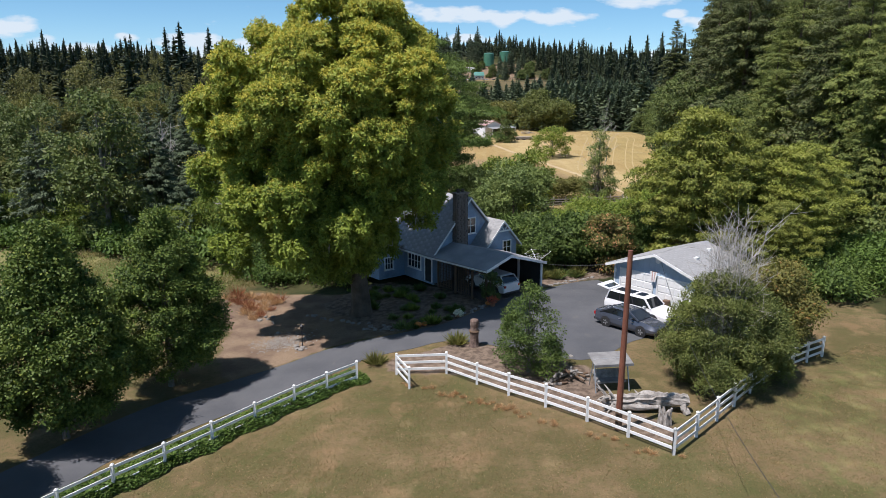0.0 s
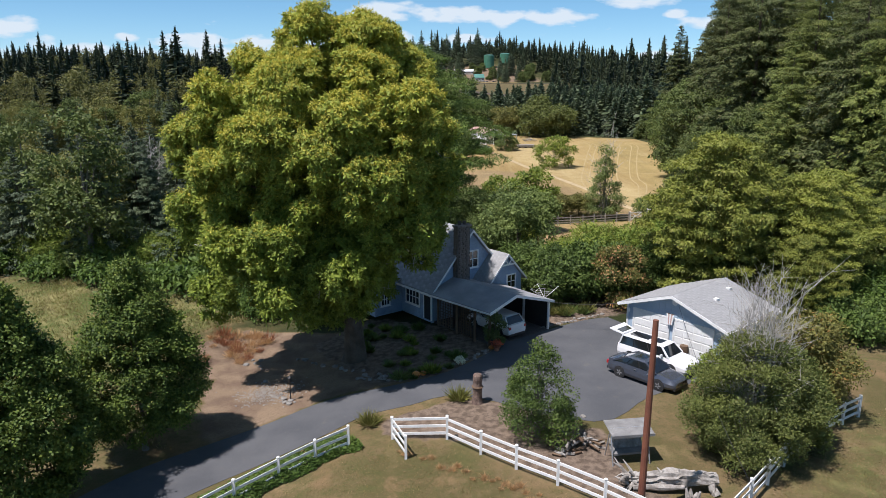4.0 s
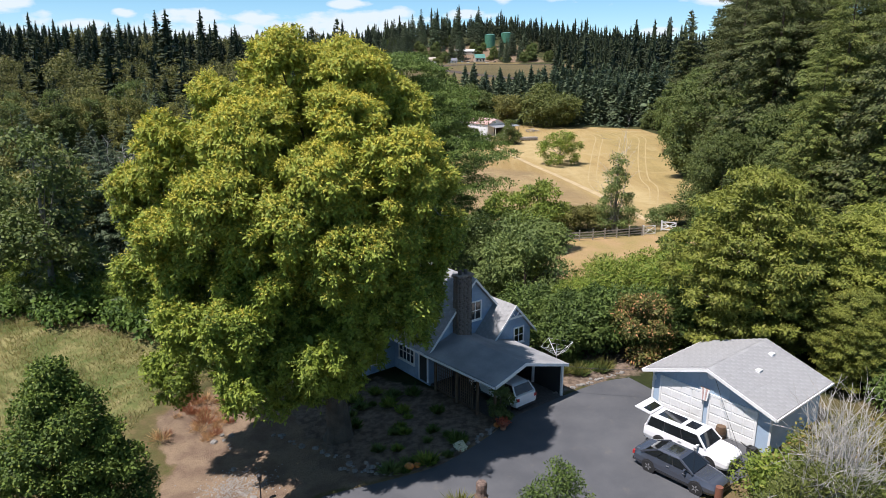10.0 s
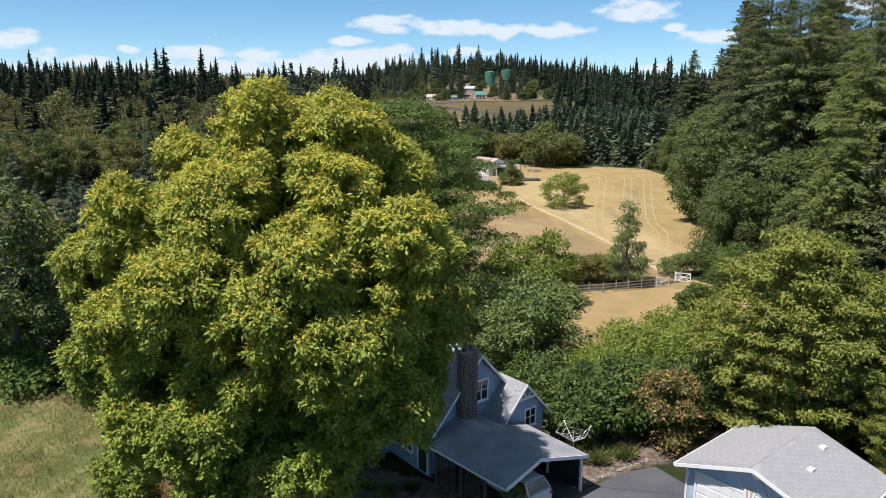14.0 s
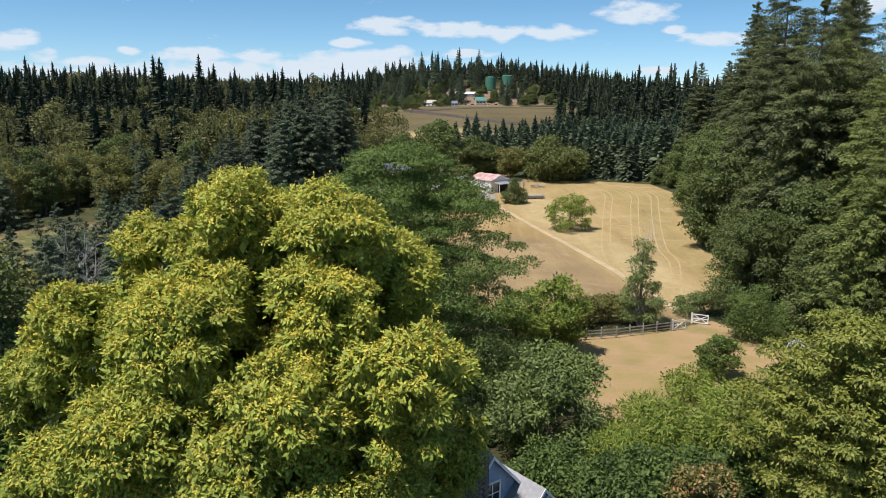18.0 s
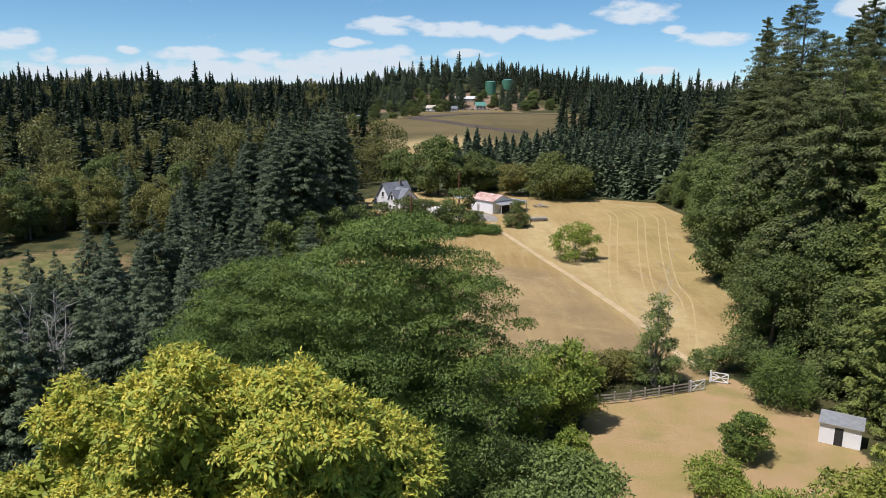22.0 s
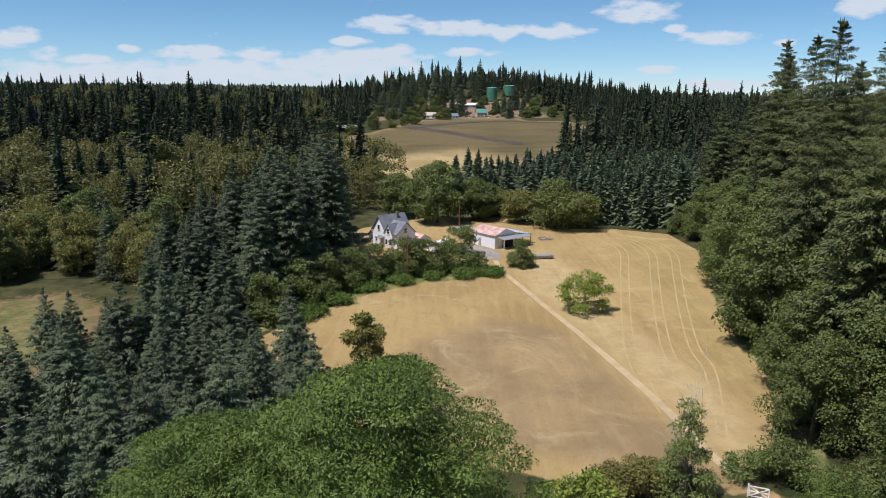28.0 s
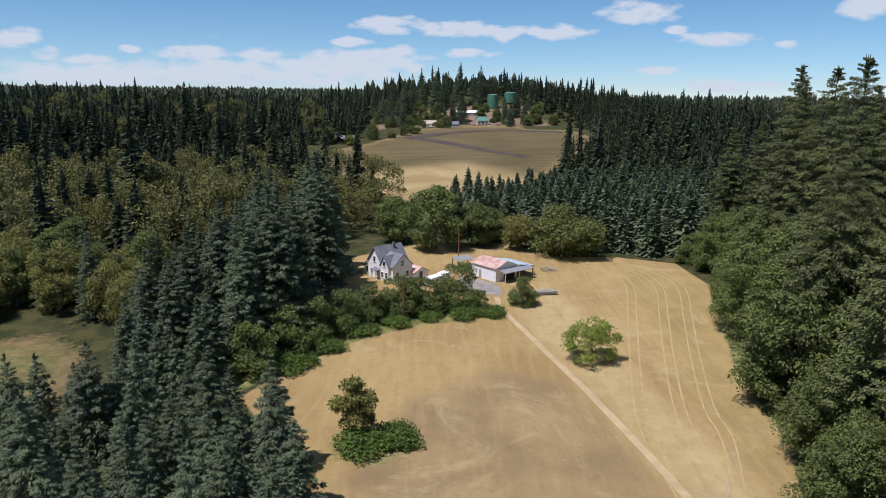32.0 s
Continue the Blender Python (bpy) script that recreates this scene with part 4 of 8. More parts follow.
shrub("green_shrub", 35.0, 110.0, 4.6, 2.8, LEAF_MAPLE, 60, 320, 18, 0.3, 0.14, "dark green shrub by the white gate")
shrub("round_cedar", 35.2, 101.0, 6.2, 3.0, LEAF_LAUREL, 61, 520, 26, 0.28, 0.1, "dense rounded dark evergreen in the back yard")
shrub("yard_shrub", 26.2, 88.6, 4.4, 1.9, LEAF_HORNBEAM, 62, 380, 18, 0.26, 0.12, "upright dark green shrub on the dry back lawn")
shrub("yard_shrub", 21.5, 82.5, 3.0, 2.3, LEAF_BRIGHT, 63, 340, 14, 0.26, 0.12, "low light green shrub on the dry back lawn")
broadleaf("apple_tree", 25.9, 168.0, 7.2, 5.4, LEAF_BRIGHT, 64, 62, 120, 0.95, 0.36, 0.18, 0.05, ((0, 0.8), (0.3, 1), (0.6, 0.9), (1, 0.4)), BARK_GREY,
                  "wide low bright green tree alone in the mown field", "tree", 0.3, 24)
broadleaf("field_tree", -11.2, 139.5, 8.6, 2.6, LEAF_OLIVE, 65, 24, 280, 1.0, 0.42, 0.2, 0.25, None, BARK, "slim olive green tree in the mown field")
bram = shrub("bramble_clump", -9.4, 136.5, 2.0, 3.6, IVY, 66, 300, 16, 0.4, 0.24, "low green bramble clump under a field tree")
again(bram, -5.4, 138.5, 0.85, 60)

# ---- hedgerow and trees at the farm ----
hedge = broadleaf("hedge_tree", 3.5, 194.5, 9.5, 4.6, LEAF_MAPLE, 70, 34, 280, 1.45, 0.4, 0.22, 0.03, ((0, 0.9), (0.3, 1), (0.7, 0.8), (1, 0.4)), BARK, "leafy hedgerow tree above the mown field",
                  "tree", 0.3, 8, 1, None, "hedgerow above the field")
for x, y, s in ((-2.5, 192, 0.75), (-9, 189.5, 0.85), (-14.5, 186, 0.8), (-19, 181, 0.85), (-23.5, 175, 0.9), (-27, 168, 0.95), (-30.5, 161, 0.9), (17.2, 197.0, 0.66), (7.5, 192.2, 0.5), (-6, 191, 0.8)):
    again(hedge, x, y, s, x * 77)
again(bram, -24.5, 163.5, 1.0, 10)
for x, y, s in ((-20, 172, 0.8), (-15, 179.5, 0.8), (-9, 184.5, 0.8), (-2.5, 188, 0.7), (4.5, 189.5, 0.9), (10, 190.5, 0.8)):
    again(bram, x, y, s, x * 50)
round_tree = broadleaf("walnut_tree", 34.5, 246, 13.5, 10.6, LEAF_SHRUB, 71, 50, 260, 3.0, 0.75, 0.4, 0.08, None, BARK, "broad round light green tree at the field's end")
broadleaf("ash_tree", 21.5, 252, 11, 5.2, LEAF_OLIVE, 72, 26, 220, 1.8, 0.7, 0.3, 0.1, None, BARK_GREY, "thin brownish tree by the farm track")
yardtree = broadleaf("farm_tree", -2.0, 252, 18.5, 9.0, LEAF_MAPLE, 73, 50, 260, 2.6, 0.75, 0.4, 0.08, None, BARK, "tall dark green tree behind the farm buildings")
again(yardtree, 9.5, 256, 0.72, 120)
again(yardtree, 13.5, 262, 0.6, 200)
again(yardtree, -14, 262, 0.75, 40)
broadleaf("grey_tree", -27.5, 212, 17, 5.0, LEAF_GREY, 74, 30, 180, 1.8, 0.7, 0.26, 0.1, None, BARK_GREY, "pale grey-green tree beside the white farmhouse")

# ---- wall of trees along the right of the field ----
maple = broadleaf("maple_tree", 52.5, 150, 20, 9.0, LEAF_MAPLE, 80, 76, 380, 2.1, 0.44, 0.29, 0.04, ((0, 0.7), (0.2, 0.95), (0.5, 1.0), (0.8, 0.75), (1, 0.3)), BARK,
                  "tall dense dark green maple at the edge of the field")
for x, y, s in ((48.5, 133, 0.7), (60, 168, 0.95), (59, 182, 0.85), (66, 196, 0.9), (72, 212, 0.95), (70, 228, 0.75), (42.5, 119, 0.62), (58, 142, 1.0), (47, 108, 0.6), (66, 178, 1.1), (50, 121, 0.8)):
    again(maple, x, y, s, x * 57)
fir = clump_conifer("douglas_fir", 64, 163, 51, 10.6, NEEDLE_FIR, 81, 46, 12, 60, "very tall dark green fir with drooping boughs", 0.62, 0.25, 0.45, 0.66)
fir2 = clump_conifer("douglas_fir", 53, 128, 41, 10.0, NEEDLE_FIR, 82, 42, 12, 66, "tall dark green fir with ragged boughs", 0.52, 0.21, 0.5, 0.6)
cedar = clump_conifer("cedar_tree", 49, 101, 34, 8.6, NEEDLE_CEDAR, 83, 38, 12, 80, "tall yellow-green cedar with hanging sprays", 0.42, 0.17, 0.7, 0.62)
for x, y, s in ((84.5, 225, 1.0), (76, 205, 0.9), (90, 235, 0.95), (72, 186, 0.97), (80, 170, 1.0), (95, 200, 1.0), (70, 150, 0.9), (88, 250, 0.72), (104, 226, 0.9), (76, 240, 0.7)):
    again(fir, x, y, s, x * 37)
for x, y, s in ((60, 112, 1.0), (62, 138, 1.05), (68, 124, 1.1), (56, 93, 0.95), (64, 84, 1.05), (74, 108, 1.1), (48, 88, 0.8), (78, 140, 1.1), (72, 94, 1.0), (56, 150, 0.95), (80, 190, 1.0), (57, 74, 0.9), (68, 70, 1.0), (66, 103, 1.05), (60, 122, 1.0), (74, 122, 1.05), (82, 105, 1.1), (66, 160, 1.05), (86, 128, 1.1)):
    again(fir2, x, y, s, x * 53)
for x, y, s in ((48, 83, 0.85), (57, 104, 1.05), (56, 117, 0.95), (58, 132, 1.1), (46, 74, 0.75), (51, 66, 0.85), (67, 150, 1.0), (44, 96, 0.7)):
    again(cedar, x, y, s, x * 71)
for i in range(14):
    x, y = (42, 46, 47, 52, 57, 45.5, 44, 50, 62, 63.5, 69, 66, 46.5, 53)[i], (76, 69, 62, 57, 52, 93, 104, 138, 188, 202, 219, 236, 126, 158)[i]
    again(hedge, x, y, 0.8 + 0.05 * (i % 5), i * 67)

# ---- spruce plantation ----
spr = [clump_conifer("spruce_tree", -20, 112, 13, 4.4, NEEDLE_SPRUCE, 90 + i, 22, 11, 34, "blue-green spruce in a close plantation", 0.38, 0.13, 0.2, 0.95, 0.35, 0.02) for i in range(3)]
again(spr[1], -14.5, 118, 1.0, 0), again(spr[2], -26, 108, 1.0, 0)
for o in spr[1:]:
    o.matrix_basis = pose(-16 - 8 * spr.index(o), 106, ground_at(-16, 106))
rng = np.random.default_rng(5)
PLANTATION = [(-12, 104), (-10, 116), (-17, 126), (-30, 150), (-55, 152), (-55, 125), (-52, 104), (-44, 88), (-32, 79), (-23, 80), (-18, 90), (-16, 96)]
X, Y = scatter(PLANTATION, 6.0, 6)
for i, (x, y) in enumerate(zip(X, Y)):
    again(spr[i % 3], x, y, rng.uniform(0.6, 1.2), rng.uniform(0, 360), rng.uniform(0.9, 1.15))
big_spr = clump_conifer("tall_spruce", -29, 176, 29, 7.0, NEEDLE_SPRUCE, 95, 32, 11, 42, "tall dark blue-green spruce", 0.62, 0.22, 0.3, 0.92, 0.35, 0.03)
BIG = [(-30, 164), (-24, 182), (-22, 205), (-28, 236), (-46, 240), (-66, 215), (-58, 184), (-51, 152), (-36, 152)]
X, Y = scatter(BIG, 7.6, 7)
for x, y in zip(X, Y):
    k = 0.55 + 0.45 * float(smooth(-58, -32, x)) * float(smooth(150, 185, y))
    again(big_spr, x, y, k * rng.uniform(0.85, 1.1), rng.uniform(0, 360))

# ---- mixed woods at the left ----
oak = broadleaf("ash_tree", -40, 86, 13.5, 5.4, LEAF_OLIVE, 100, 44, 190, 1.4, 0.42, 0.22, 0.06, None, BARK_GREY, "olive green tree in the mixed wood")
alder = broadleaf("alder_tree", -52, 92, 16, 4.8, LEAF_MAPLE, 101, 42, 190, 1.35, 0.42, 0.22, 0.06, ((0, 0.7), (0.3, 1), (0.7, 0.8), (1, 0.25)), BARK_GREY, "dark green tree in the mixed wood")
deadw = bare_tree("dead_tree", -38, 96, 13, 102, "leafless grey tree in the mixed wood", 0.22, 10, 0.09)
WOOD_L = [(-20, 72), (-22, 78), (-32, 78), (-46, 92), (-52, 104), (-62, 110), (-82, 122), (-94, 160), (-90, 205), (-120, 215), (-150, 150), (-130, 80), (-80, 78), (-40, 73)]
X, Y = scatter(WOOD_L, 7.2, 8)
for i, (x, y) in enumerate(zip(X, Y)):
    k = rng.uniform()
    o = oak if k < 0.22 else alder if k < 0.47 else deadw if k < 0.54 else spr[i % 3]
    again(o, x, y, rng.uniform(0.7, 1.15), rng.uniform(0, 360))
GAP = [(-56, 182), (-64, 216), (-94, 210), (-98, 184), (-80, 188), (-68, 186)]
for i, (x, y) in enumerate(zip(*scatter(GAP, 6.6, 81))):
    again((oak, alder, big_spr)[i % 3], x, y, (1.0, 1.0, 0.55)[i % 3] * rng.uniform(0.8, 1.1), rng.uniform(0, 360))
for x, y in ((-23, 71.5), (-27.5, 72.5), (-33, 73.5), (-40, 74.5), (-48, 75), (-58, 76), (-20, 76)):
    again(bram, x, y, rng.uniform(0.8, 1.2), rng.uniform(0, 360))
    again(willow, x - 2, y + 3, rng.uniform(0.7, 1.0), rng.uniform(0, 360))

# ---- far woods ----
fr = np.random.default_rng(9)
def far_conifer(seed, height, radius, boughs, power=0.85):
    """A far fir: drooping boughs laid over a pointed cone, ragged at the edge."""
    q = np.random.default_rng(seed)
    f = 0.97 * q.permutation(boughs) / boughs
    a = np.arange(boughs) * 2.39996 + q.uniform(-0.4, 0.4, boughs)
    r = radius * (1 - f) ** power * q.uniform(0.72, 1.12, boughs) + 0.02 * height
    out = np.stack([np.cos(a), np.sin(a), np.zeros(boughs)], -1)
    inset = q.uniform(0.05, 0.4, boughs)
    p = out * (r * inset)[:, None] + np.stack([0 * f, 0 * f, height * (0.03 + 0.95 * f)], -1)
    axis = out + np.stack([0 * f, 0 * f, 0.5 * f - 0.42], -1) + q.normal(size=p.shape) * 0.12
    ln = r * (1 - inset)
    tip = leaves(np.array([[0, 0, height * 0.9]] * 5), q.normal(size=(5, 3)) * 0.07 + (0, 0, 1), np.full(5, height * 0.1), np.full(5, height * 0.018), q)
    return np.concatenate([leaves(p, axis, ln, 0.4 * ln + 0.012 * height, q, out * 0.8 + (0, 0, 0.8)), petal_fir(seed + 60, height * 0.97, radius * 0.42, 6, 6), tip])


far_fir = [far_conifer(240 + i, (22, 18, 25, 16)[i], 4.8 + 0.35 * i, 330) for i in range(4)]
hill_fir = [far_conifer(250 + i, (19, 23, 16, 21, 14)[i], (4.8, 4.6, 4.4, 5.2, 4.2)[i], 150) for i in range(5)]
tiny_fir = [petal_fir(210 + i, 24, 8.0, 4, 6) for i in range(3)]
far_leaf = []
for i in range(3):
    q = np.random.default_rng(220 + i)
    lb = lobes_of(q, (15, 12, 17)[i], 1.5, [(0, 3.4), (0.4, (5.6, 4.4, 5.0)[i]), (0.8, 3.4), (1, 1.2)], 15, (2.2, 1.7, 1.9)[i])
    far_leaf.append(crown_leaves(q, lb, 84, 0.62, 0.36, 0.2)[0])
ROW = [(2, 268), (24, 262), (50, 248), (72, 238), (104, 262), (120, 330), (90, 350), (30, 330), (-2, 300)]
row_tree = [far_conifer(230 + i, (16.0, 15, 17, 14)[i], 4.3, 520, 0.8) for i in range(4)]
woods("conifer_plantation", scatter(ROW, 5.8, 10, 0.28), NEEDLE_SPRUCE, row_tree, "close rows of dark blue-green young conifers beyond the field", 11, 0.85, 1.15)
VALLEY = [(-60, 212), (-44, 244), (-24, 262), (-13, 290), (-22, 330), (-60, 375), (-86, 480), (-150, 500), (-330, 420), (-260, 200), (-150, 150), (-120, 215), (-92, 208)]
X, Y = scatter(VALLEY, 9.6, 12, 0.5)
leafy = fr.uniform(size=len(X)) < 0.7 * (1 - smooth(300, 420, Y))
woods("far_broadleaf_wood", (X[leafy], Y[leafy]), LEAF_FAR, far_leaf, "far olive green broadleaved trees", 13, 0.7, 1.45)
woods("far_fir_wood", (X[~leafy], Y[~leafy]), NEEDLE_FAR, far_fir, "far dark green fir wood", 14, 0.5, 1.35)
GROVE = [(-34, 262), (-26, 300), (-56, 330), (-110, 300), (-104, 256), (-66, 244)]
woods("far_broadleaf_wood", scatter(GROVE, 9.5, 41, 0.45), LEAF_FAR, far_leaf, "pale olive broadleaved grove before the far firs", 42, 0.95, 1.4)
RIGHT = [(96, 160), (110, 250), (126, 330), (96, 360), (46, 380), (66, 430), (106, 515), (112, 615), (116, 700), (300, 720), (420, 420), (300, 150)]
woods("far_fir_wood", scatter(RIGHT, 9.0, 15, 0.5), NEEDLE_FAR, hill_fir, "far dark green fir wood", 16, 0.8, 1.4)
HILL = [(-75, 495), (-58, 520), (-62, 600), (-70, 770), (-20, 790), (30, 790), (60, 770), (118, 700), (420, 720), (470, 900), (-480, 900), (-560, 520), (-300, 440), (-150, 505)]
woods("hill_fir_wood", scatter(HILL, 8.8, 17, 0.5), NEEDLE_FAR, hill_fir, "dark fir wood over the far hill", 18, 0.55, 1.25)
woods("hill_broadleaf_wood", scatter([(-86, 480), (-66, 600), (-80, 700), (-300, 640), (-330, 420), (-150, 440)], 24, 31), LEAF_FAR, far_leaf, "olive broadleaved trees among far firs", 32, 1.0, 1.5)
DIST = [(-480, 900), (470, 900), (1300, 1000), (1800, 2400), (-1800, 2400), (-1400, 700), (-560, 520)]
woods("distant_wood", scatter(DIST, 27, 19), NEEDLE_FAR, tiny_fir, "distant dark wooded ridge", 20, 0.8, 1.15)
BACK = [(-150, -10), (-90, -60), (90, -60), (140, 0), (110, 60), (170, 60), (200, -120), (-200, -120)]
woods("wood_behind", scatter(BACK, 14, 21), NEEDLE_FAR, far_fir, "dark fir wood behind the lawn", 22, 0.6, 0.9)


# ---- asphalt drive ----
n = Nodes("asphalt")
c = n.mix(n.span(n.noise(0.35, 5), 0.3, 0.7), (.062, .065, .072), (.09, .092, .098))
c = n.mix(n.math("MULTIPLY", n.span(n.noise(60, 2), 0.5, 0.7), 0.4), c, (.13, .13, .13))
c = n.mix(n.math("MULTIPLY", n.span(n.noise(1.1, 5, 0.7), 0.58, 0.7), 0.3), c, (.15, .135, .115))
n.set("Base Color", c), n.set("Roughness", 0.88), n.bump(n.noise(90, 2), 0.35, 0.01)
ASPHALT = n.mat


def ribbon(name, left, right, material, label, lift=0.02, category="road", sub=4):
    """A strip of paving between two edge lines with the same number of points."""
    def fine(line):
        out = []
        for i in range(len(line) - 1):
            p0, p1, p2, p3 = (np.array(line[min(max(k, 0), len(line) - 1)], float) for k in (i - 1, i, i + 1, i + 2))
            for s in range(sub):
                t = s / sub
                out.append(0.5 * ((2 * p1) + (p2 - p0) * t + (2 * p0 - 5 * p1 + 4 * p2 - p3) * t * t + (3 * p1 - p0 - 3 * p2 + p3) * t ** 3))
        return out + [np.array(line[-1], float)]
    a, b = fine(left), fine(right)
    g = Geo()
    cuts = 4
    v = []
    for p, q in zip(a, b):
        for k in range(cuts + 1):
            r = p + (q - p) * k / cuts
            v.append((r[0], r[1], ground_at(r[0], r[1]) + lift))
    for p, q in zip(a, b):
        for r in (p, q):
            v.append((r[0], r[1], ground_at(r[0], r[1]) - 0.1))
    m, k = len(a), cuts + 1
    f = [(i * k + j + 1, i * k + j, (i + 1) * k + j, (i + 1) * k + j + 1) for i in range(m - 1) for j in range(cuts)]
    s = m * k
    f += [(i * k, s + 2 * i, s + 2 * i + 2, (i + 1) * k) for i in range(m - 1)] + [(i * k + cuts, (i + 1) * k + cuts, s + 2 * i + 3, s + 2 * i + 1) for i in range(m - 1)]
    g.add(v, f)
    ob = part(name, g, material)
    return tagged(ob, label, category, kind="structure")


ribbon("road", [(-34, 8), (-27, 20), (-21.0, 30.1), (-18.0, 35.3), (-15.9, 38.1), (-13.3, 40.4), (-10.3, 42.6), (-7.1, 45.0), (-2.5, 46.3), (0.25, 47.5), (3.2, 50.65), (5.0, 53.2), (7.8, 55.2), (11.0, 57.4), (13.2, 58.2)],
       [(-29, 5), (-23, 17), (-17.6, 28.0), (-16.2, 31.3), (-14.2, 33.6), (-12.0, 35.9), (-9.3, 38.1), (-6.4, 40.6), (-4.6, 42.2), (-2.0, 43.0), (1.2, 43.8), (8.4, 40.4), (12.4, 43.6), (17.2, 46.6), (18.6, 49.0)],
       ASPHALT, "dark grey asphalt drive widening into a parking court")
TRACK = surf("bare_track", (.37, .28, .15), (.48, .37, .21), 0.5, 0.95, 0.6, 6)
way = [(31.2, 108.6), (29.4, 116), (28.6, 123.4), (27.2, 132), (25.2, 142.5), (21.8, 159), (17.4, 176), (12.8, 193), (12, 203)]
ribbon("farm_track", [(x - 0.6, y) for x, y in way], [(x + 0.6, y) for x, y in way], TRACK, "pale wheel-worn earth track across the field", 0.03)
GRAVEL = surf("yard_gravel", (.2, .185, .165), (.3, .28, .25), 0.6, 0.95, 0.6, 8)
ribbon("farm_yard", [(1, 208), (3, 214), (5, 222)], [(13, 204), (13.5, 209), (12.5, 214)], GRAVEL, "grey gravel yard before the barn", 0.03)
HILLROAD = surf("hill_road", (.05, .036, .027), (.08, .058, .043), 0.1, 0.95, 0.4, 2)
ribbon("hill_road", [(-24, 538), (-6, 520), (22, 483), (46, 458)], [(-17, 548), (2, 528), (29, 489), (52, 464)], HILLROAD, "brown earth road across the hill field", 0.08)
ribbon("hill_road", [(-30, 545), (0, 590), (40, 628), (90, 612)], [(-20, 538), (8, 578), (42, 612), (90, 598)], HILLROAD, "brown earth road along the hill field", 0.08)
# pale wheel lines left by mowing round the right of the field
MOWN = surf("mown_line", (.35, .262, .115), (.43, .33, .155), 0.5, 0.95, 0.5, 5)
for i, off in enumerate((3.0, 4.6, 7.4, 9.0, 13.2, 14.8)):
    mid = [(34.5 - 0.5 * off, 118 + 0.5 * off), (42 - off, 139), (43.4 - off, 150), (49 - off * 1.05, 172), (54 - off * 1.1, 190), (60 - off * 1.15, 213), (57 - off, 231 - 0.4 * off), (44 - 0.4 * off, 238 - 0.7 * off)][(i // 2) % 2:]
    ribbon("mown_line", [(x - 0.13, y) for x, y in mid], [(x + 0.13, y) for x, y in mid], MOWN, "pale line of flattened straw in the mown field", 0.025, "mowing line", 6)


# ---- building materials ----
SIDING = surf("blue_siding", (.24, .33, .45), (.32, .42, .54), 0.8, 0.65, 0.2, 22, stain=(.1, .13, .17), each=0.12)
SIDING_LIGHT = surf("pale_blue_siding", (.36, .47, .6), (.46, .57, .68), 0.8, 0.65, 0.2, 22, each=0.1)
WHITE = surf("white_paint", (.78, .78, .76), (.86, .86, .84), 1.5, 0.5, 0.15, 30, stain=(.6, .6, .56))
WHITE_WALL = surf("white_boards", (.8, .81, .82), (.87, .87, .87), 0.5, 0.6, 0.2, 20, stain=(.68, .68, .67), each=0.06)
SHINGLE = surf("grey_shingle", (.26, .26, .27), (.42, .42, .43), 1.6, 0.95, 0.6, 40, stain=(.46, .45, .42), each=0.28)
SHINGLE_PALE = surf("pale_grey_shingle", (.29, .29, .29), (.38, .38, .375), 1.4, 0.95, 0.6, 40, stain=(.24, .24, .235), each=0.16)
FELT = surf("grey_roof_felt", (.22, .225, .235), (.34, .34, .345), 0.5, 0.9, 0.4, 40, stain=(.36, .36, .35))
STONE = surf("chimney_stone", (.13, .1, .085), (.32, .27, .23), 3.5, 0.9, 0.7, 30, each=0.4)
MORTAR = surf("dark_mortar", (.07, .06, .055), (.12, .105, .095), 6, 0.95, 0.4, 50)
BROWN_WOOD = surf("brown_timber", (.1, .06, .035), (.17, .11, .065), 1.5, 0.8, 0.5, 18)
RED_WOOD = surf("red_brown_pole", (.15, .05, .03), (.24, .09, .05), 1.0, 0.75, 0.5, 16, stain=(.12, .08, .06))
GREY_WOOD = surf("weathered_grey_wood", (.22, .195, .17), (.42, .39, .35), 3.5, 0.9, 0.9, 16, stain=(.13, .11, .09))
DARK = surf("dark_interior", (.02, .02, .022), (.035, .033, .03), 2, 0.9, 0, 20)
RUBBER = surf("tyre_rubber", (.018, .018, .018), (.03, .03, .03), 8, 0.8, 0.2, 60)
ALLOY = surf("wheel_alloy", (.5, .5, .52), (.62, .62, .63), 8, 0.35, 0, 60, metal=0.8)
PLASTIC = surf("black_plastic", (.02, .02, .022), (.035, .035, .037), 6, 0.5, 0.1, 80)
ROCK = surf("pale_rock", (.2, .185, .165), (.33, .31, .28), 3, 0.9, 0.7, 20, stain=(.25, .22, .18), each=0.3)
ORANGE = surf("pumpkin_orange", (.55, .17, .03), (.66, .25, .05), 6, 0.55, 0.2, 30)
FLOWER = surf("cream_petals", (.7, .68, .45), (.85, .84, .65), 12, 0.7, 0.6, 40)
REDFLOWER = surf("red_petals", (.45, .07, .04), (.6, .16, .06), 12, 0.7, 0.6, 40)
TERRACOTTA = surf("terracotta", (.35, .16, .09), (.45, .22, .13), 4, 0.8, 0.3, 30)
CANVAS = surf("faded_canvas", (.17, .165, .16), (.25, .245, .235), 2, 0.85, 0.3, 40, stain=(.33, .31, .29))
METAL = surf("galvanised_metal", (.5, .51, .52), (.64, .65, .66), 2, 0.45, 0.1, 40, metal=0.7)
RUST_ROOF = surf("rusty_red_roof", (.45, .24, .19), (.66, .5, .45), 0.7, 0.6, 0.3, 12, stain=(.74, .68, .65))
BLUE_ROOF = surf("pale_blue_metal_roof", (.36, .5, .6), (.52, .63, .7), 0.6, 0.45, 0.2, 12)
